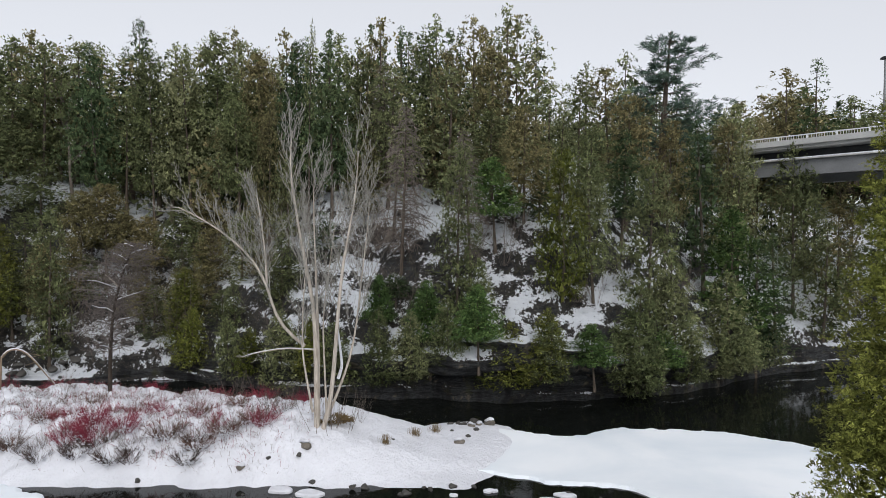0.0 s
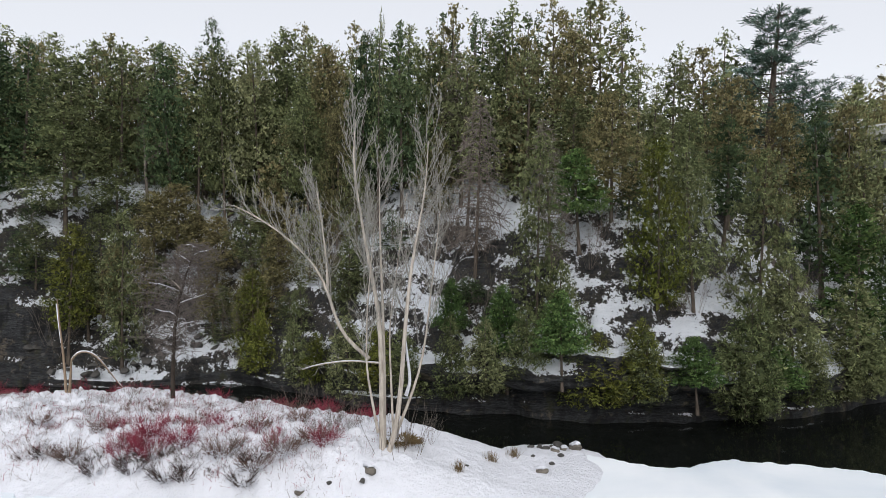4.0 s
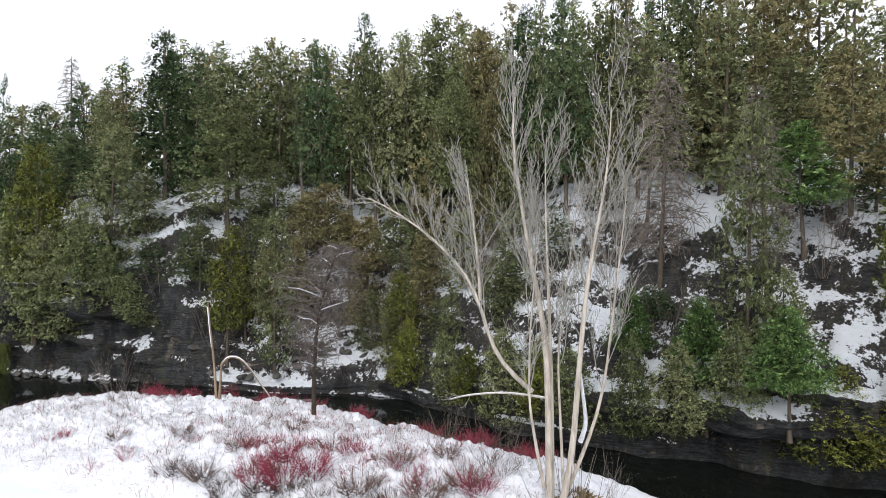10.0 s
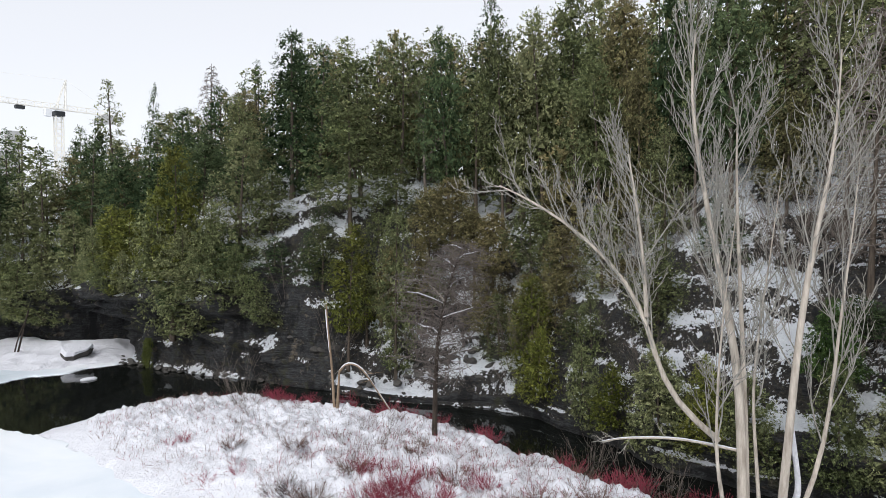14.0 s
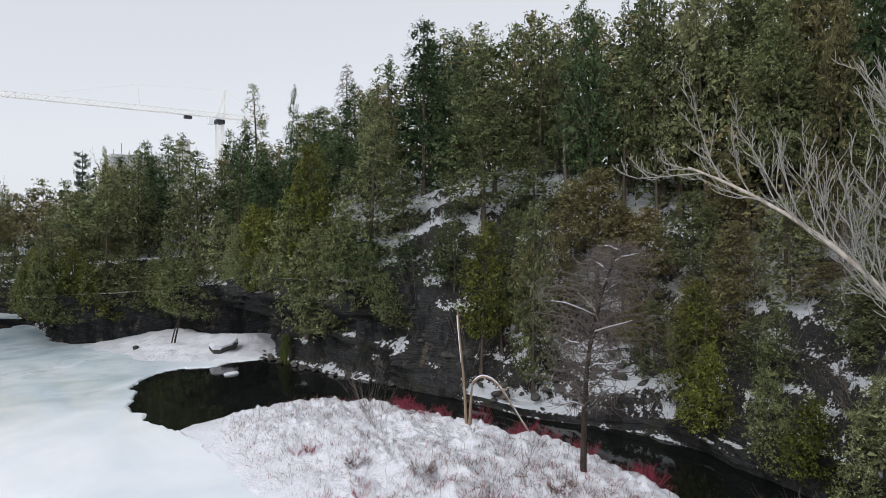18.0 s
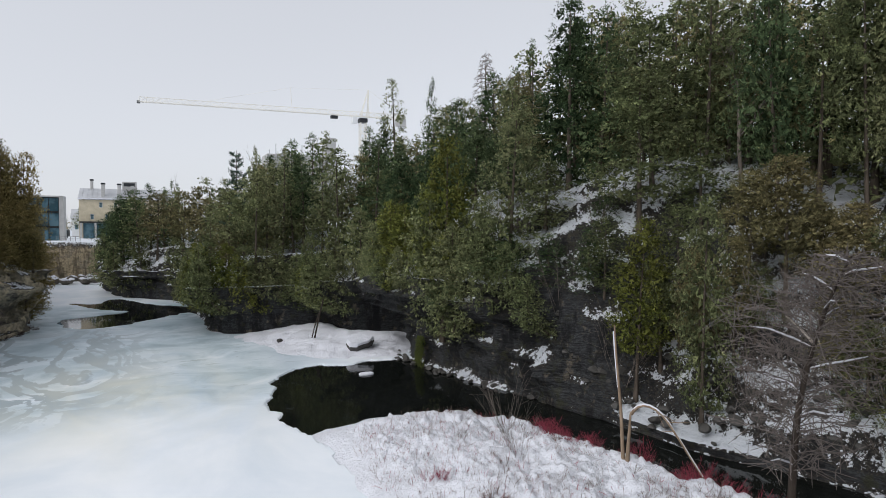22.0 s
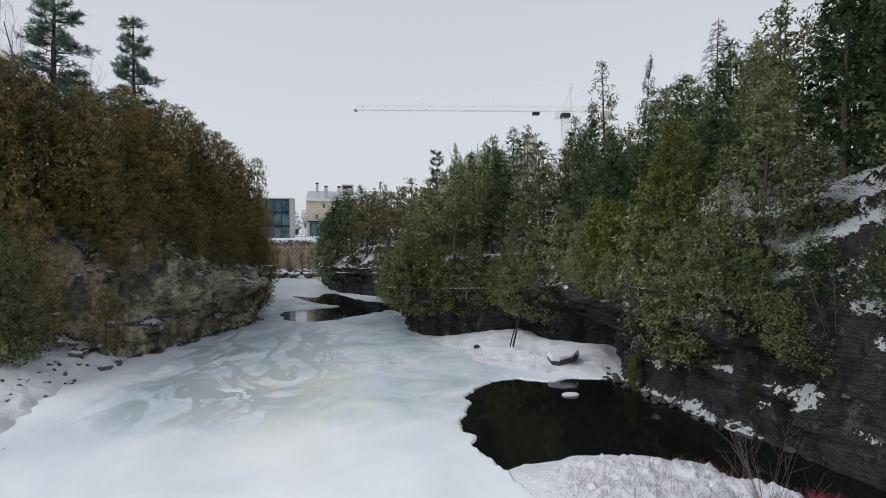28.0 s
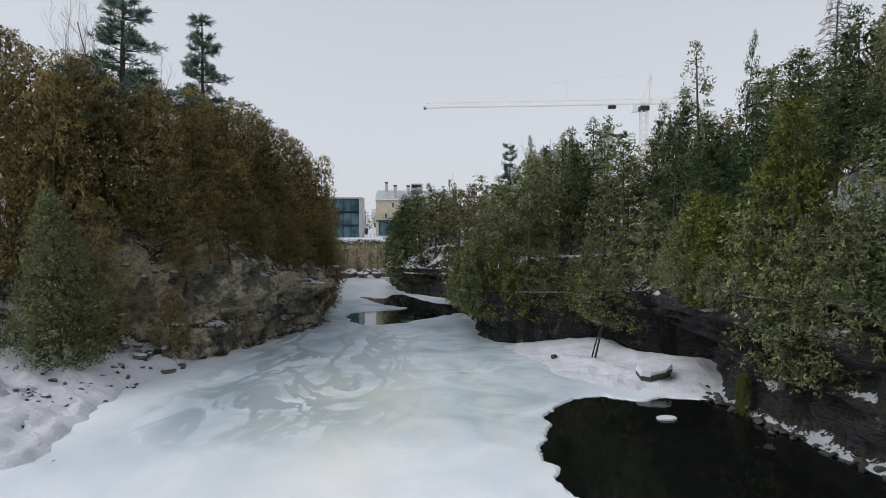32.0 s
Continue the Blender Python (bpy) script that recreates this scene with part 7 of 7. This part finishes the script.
def wall_with_openings(x0, x1, y, z0, z1, holes, thick):
    """A wall facing -y with openings cut through it."""
    bm = bmesh.new()
    xs = sorted({x0, x1, *(h[0] for h in holes), *(h[1] for h in holes)})
    zs = sorted({z0, z1, *(h[2] for h in holes), *(h[3] for h in holes)})
    for a, b in zip(xs, xs[1:]):
        for c, d in zip(zs, zs[1:]):
            if not any(h[0] <= a and b <= h[1] and h[2] <= c and d <= h[3] for h in holes):
                box(bm, a, y, c, b, y + thick, d)
    bmesh.ops.remove_doubles(bm, verts=bm.verts[:], dist=0.001)
    return bm


def mill():
    ob = new("stone_building")
    x0, x1, y0, y1, z0, ze, zr = -20.8, 4.0, 192.4, 206.0, 8.5, 19.9, 23.4
    holes = []
    for i in range(5):
        for zz, first in ((14.2, 3.2), (17.6, 5.4)):
            cx = x0 + first + i * 3.7
            holes.append((cx - 0.45, cx + 0.45, zz, zz + 1.5))
    part("wall_front", wall_with_openings(x0, x1, y0, z0, ze, holes, 0.5), M_WALL, ob)
    for name, a in (("wall_side", (x0, y0 + 0.5, z0, x0 + 0.5, y1, ze)), ("wall_side", (x1 - 0.5, y0 + 0.5, z0, x1, y1, ze)), ("wall_back", (x0 + 0.5, y1 - 0.5, z0, x1 - 0.5, y1, ze))):
        part(name, bx(*a), M_WALL, ob)
    for h in holes:
        win = part("window", bx(h[0] + 0.06, y0 + 0.2, h[2] + 0.06, h[1] - 0.06, y0 + 0.24, h[3] - 0.06), M_GLASS, ob)
        fr = bmesh.new()
        for a, b in (((h[0], h[2]), (h[1], h[2] + 0.07)), ((h[0], h[3] - 0.07), (h[1], h[3])), ((h[0], (h[2] + h[3]) / 2 - 0.03), (h[1], (h[2] + h[3]) / 2 + 0.03)), ((h[0], h[2] + 0.07), (h[0] + 0.07, h[3] - 0.07)), ((h[1] - 0.07, h[2] + 0.07), (h[1], h[3] - 0.07))):
            box(fr, a[0], y0 + 0.15, a[1], b[0], y0 + 0.19, b[1])
        part("frame", fr, M_WHITE, win)
    bm = bmesh.new()
    ym = (y0 + y1) / 2
    v = [bm.verts.new(c) for c in ((x0 - 0.3, y0 - 0.5, ze - 0.1), (x1 + 0.3, y0 - 0.5, ze - 0.1), (x1 + 0.3, ym, zr), (x0 - 0.3, ym, zr), (x0 - 0.3, y1 + 0.5, ze - 0.1), (x1 + 0.3, y1 + 0.5, ze - 0.1))]
    for f in ((0, 1, 2, 3), (3, 2, 5, 4), (0, 3, 4), (1, 5, 2), (0, 4, 5, 1)):
        bm.faces.new([v[i] for i in f])
    bmesh.ops.recalc_face_normals(bm, faces=bm.faces[:])
    roof = part("roof", bm, M_ROOF, ob)
    for i in range(20):
        x = x0 + 0.6 + i * 1.25
        sb = bmesh.new()
        strut(sb, (x, y0 - 0.45, ze - 0.03), (x, ym, zr + 0.05), 0.08)
        part("seam", sb, M_ROOF, roof)
    part("eave_snow", bx(x0 - 0.2, y0 - 0.45, ze + 0.02, x1 + 0.2, y0 + 0.5, ze + 0.35, bevel=0.05), M_SNOW, roof, "snow along the eave")
    for cx, w, cy, top, base in ((-18.1, 0.7, ym, 26.1, 22.8), (-14.9, 0.9, y0 + 2.2, 24.8, 20.2), (-10.8, 0.9, y0 + 2.2, 24.7, 20.2), (-7.4, 0.9, y0 + 2.2, 24.6, 20.2)):
        ch = part("chimney", bx(cx - w / 2, cy - 0.6, base, cx + w / 2, cy + 0.6, top - 0.45, bevel=0.04), M_CONCRETE, roof)
        part("cap", bx(cx - w / 2 - 0.12, cy - 0.7, top - 0.45, cx + w / 2 + 0.12, cy + 0.7, top, bevel=0.05), M_DARK, ob)
    part("rooftop_cabin", bx(-10.2, ym - 1, 23.0, -6.4, ym + 1.5, 25.6, bevel=0.1), M_CONCRETE, ob)
    part("rooftop_louvre", bx(-9.8, ym - 1.06, 24.2, -6.8, ym - 1.0, 25.2), M_DARK, ob)
    # veranda with pale posts
    part("canopy", bx(x0 + 0.4, y0 - 3.2, 13.2, x0 + 9, y0 - 0.05, 13.6), M_DARK, ob)
    for x in (x0 + 0.5, x0 + 4.0, x0 + 8.4):
        part("post", bx(x, y0 - 3.1, z0, x + 0.5, y0 - 2.6, 13.2, bevel=0.04), M_CONCRETE, ob)
    part("glazing", bx(x0 + 1.2, y0 - 2.4, z0, x0 + 8.2, y0 - 2.3, 13.1), M_GLASS, ob)
    tagged(ob, "cream stone mill building with a pale metal roof and chimneys", "building")


def glass_block():
    ob = new("glass_building")
    x0, x1, y0, y1, z0, z1 = -33.0, -20.0, 155.2, 159.5, 8.3, 18.9
    part("core", bx(x0 + 0.2, y0 + 0.8, z0, x1 - 0.9, y1, z1 - 0.3), M_DARK, ob)
    part("roof_edge", bx(x0, y0 - 0.1, z1 - 0.35, x1, y1, z1, bevel=0.03), M_CONCRETE, ob)
    part("end_wall", bx(x1 - 0.85, y0 - 0.1, z0 - 0.6, x1, y1, z1 - 0.36), M_CONCRETE, ob)
    for k in range(3):
        zb = z0 + 0.3 + k * 3.4
        part("floor_edge", bx(x0, y0 + 0.02, zb - 0.3, x1 - 0.87, y0 + 0.5, zb), M_DARK, ob)
        for i in range(6):
            xa = x0 + 0.2 + i * 1.98
            part("pane", bx(xa + 0.06, y0 + 0.3, zb + 0.05, xa + 1.9, y0 + 0.36, zb + 3.0), M_GLASS, ob)
            part("mullion", bx(xa - 0.05, y0 + 0.2, zb, xa + 0.05, y0 + 0.42, zb + 3.08), M_DARK, ob)
    tagged(ob, "dark blue glass building with a grey concrete end wall", "building")


def street_end():
    """What shows between the two buildings."""
    ob = new("house")
    part("wall", bx(-29, 250, 9, -20.5, 258, 15.5), M_WHITE, ob)
    bm = bmesh.new()
    v = [bm.verts.new(c) for c in ((-29.4, 249.6, 15.4), (-20.1, 249.6, 15.4), (-20.1, 254, 19.0), (-29.4, 254, 19.0), (-29.4, 258.4, 15.4), (-20.1, 258.4, 15.4))]
    for f in ((0, 1, 2, 3), (3, 2, 5, 4), (0, 3, 4), (1, 5, 2), (0, 4, 5, 1)):
        bm.faces.new([v[i] for i in f])
    bmesh.ops.recalc_face_normals(bm, faces=bm.faces[:])
    part("roof", bm, M_ROOF, ob)
    for i in range(3):
        part("window", bx(-28 + i * 2.6, 249.93, 11.5, -26.9 + i * 2.6, 249.99, 13.2), M_GLASS, ob)
    tagged(ob, "pale house with a snowy roof at the street end", "house")
    ob = new("parked_van")
    part("body", bx(-23.6, 176, 9.5, -21.6, 180, 11.2, bevel=0.2), M_DARK, ob)
    part("windscreen", bx(-23.4, 175.9, 10.5, -21.8, 176.02, 11.1), M_GLASS, ob)
    for x in (-23.5, -21.95):
        g = bmesh.new()
        bmesh.ops.create_cone(g, cap_ends=True, segments=14, radius1=0.36, radius2=0.36, depth=0.26, matrix=Matrix.Translation((x + 0.13, 176.8, 9.5)) @ Matrix.Rotation(radians(90), 4, "Y"))
        part("wheel", g, M_DARK, ob)
    tagged(ob, "dark van parked between the buildings", "van")
    ob = new("guard_rail")
    for i in range(6):
        part("post", bx(-21.0 + i * 0.9, 150.8, 8.6, -20.9 + i * 0.9, 150.9, 9.7), M_STEEL, ob)
    part("rail", bx(-21.0, 150.78, 9.66, -16.4, 150.92, 9.74), M_STEEL, ob)
    part("rail", bx(-21.0, 150.78, 9.2, -16.4, 150.92, 9.26), M_STEEL, ob)
    tagged(ob, "grey railing along the top of the tan cliff", "railing")


def road_bridge():
    ob = new("road_bridge")
    a, b = Vector((56.0, -22.2, 0)), Vector((-4.0, -87.0, 0))
    d = (b - a).normalized()
    s = Vector((-d.y, d.x, 0))
    if s.dot(Vector((-16.9, -14.2, 0)) - a) < 0:
        s = -s
    length = (b - a).length
    z = 19.4
    rot = Matrix.Translation(a) @ Matrix((d, s, Vector((0, 0, 1)))).transposed().to_4x4()

    def bar(name, u0, v0, w0, u1, v1, w1, material, parent=None, label=""):
        bm = bx(u0, v0, w0, u1, v1, w1)
        bmesh.ops.transform(bm, matrix=rot, verts=bm.verts[:])
        return part(name, bm, material, parent or ob, label)
    bar("deck", 0, -9.0, z - 0.4, length, -0.35, z - 0.02, M_CONCRETE)
    bar("parapet", 0, -0.34, z - 0.12, length, 0.0, z + 0.38, M_CONCRETE, label="pale concrete parapet")
    bar("girder", 0, -0.9, 16.6, length, -0.5, 17.95, M_STEEL, label="grey steel girder")
    # recessed strip in dark paint, added for the shade under the deck overhang
    bar("web", 0, -2.2, 18.07, length, -2.0, 19.0, M_DARK, label="dark recessed web below the deck")
    bar("girder", 0, -8.0, 16.4, length, -7.6, 17.95, M_STEEL)
    bar("flange", 0, -1.2, 17.96, length, -0.1, 18.06, M_CONCRETE)
    bar("snow_ledge", 0, -1.15, 18.065, length, -0.12, 18.17, M_SNOW, label="line of snow on the flange")
    rail = bar("railing", 0, -0.22, z + 0.68, length, -0.10, z + 0.76, M_WHITE, label="white steel railing")
    n = int(length / 2.3)
    for i in range(n):
        u = 1 + i * 2.3
        bar("post", u, -0.22, z + 0.38, u + 0.12, -0.1, z + 0.68, M_WHITE, rail)
    u = 0.3
    pick = []
    while u < length:
        if 12 < u < 42:
            pick.append(u)
        u += 0.2
    for u in pick[:145]:
        bar("baluster", u, -0.18, z + 0.38, u + 0.03, -0.14, z + 0.68, M_WHITE, rail)
    for k in range(6):
        bar("brace", 6 + k * 12, -7.6, 17.0, 6.3 + k * 12, -0.9, 17.4, M_STEEL)
    bar("pier", 52, -8.5, -2, 54, -0.5, 16.4, M_CONCRETE)
    tagged(ob, "road bridge with a white railing and grey steel girders", "bridge")
    lamp = new("street_lamp")
    p = Vector((34.75, -45.8, 0)) - s * 0.6
    g = bmesh.new()
    bmesh.ops.create_cone(g, cap_ends=True, segments=10, radius1=0.11, radius2=0.07, depth=7.0, matrix=Matrix.Translation((p.x, p.y, z + 2.9)))
    part("pole", g, M_STEEL, lamp)
    part("lamp_head", bx(p.x - 0.28, p.y - 0.28, z + 6.3, p.x + 0.28, p.y + 0.28, z + 6.5, bevel=0.05), M_DARK, lamp)
    tagged(lamp, "slim grey street lamp on the bridge", "street lamp")


tower_crane()
building_site()
mill()
glass_block()
street_end()
road_bridge()
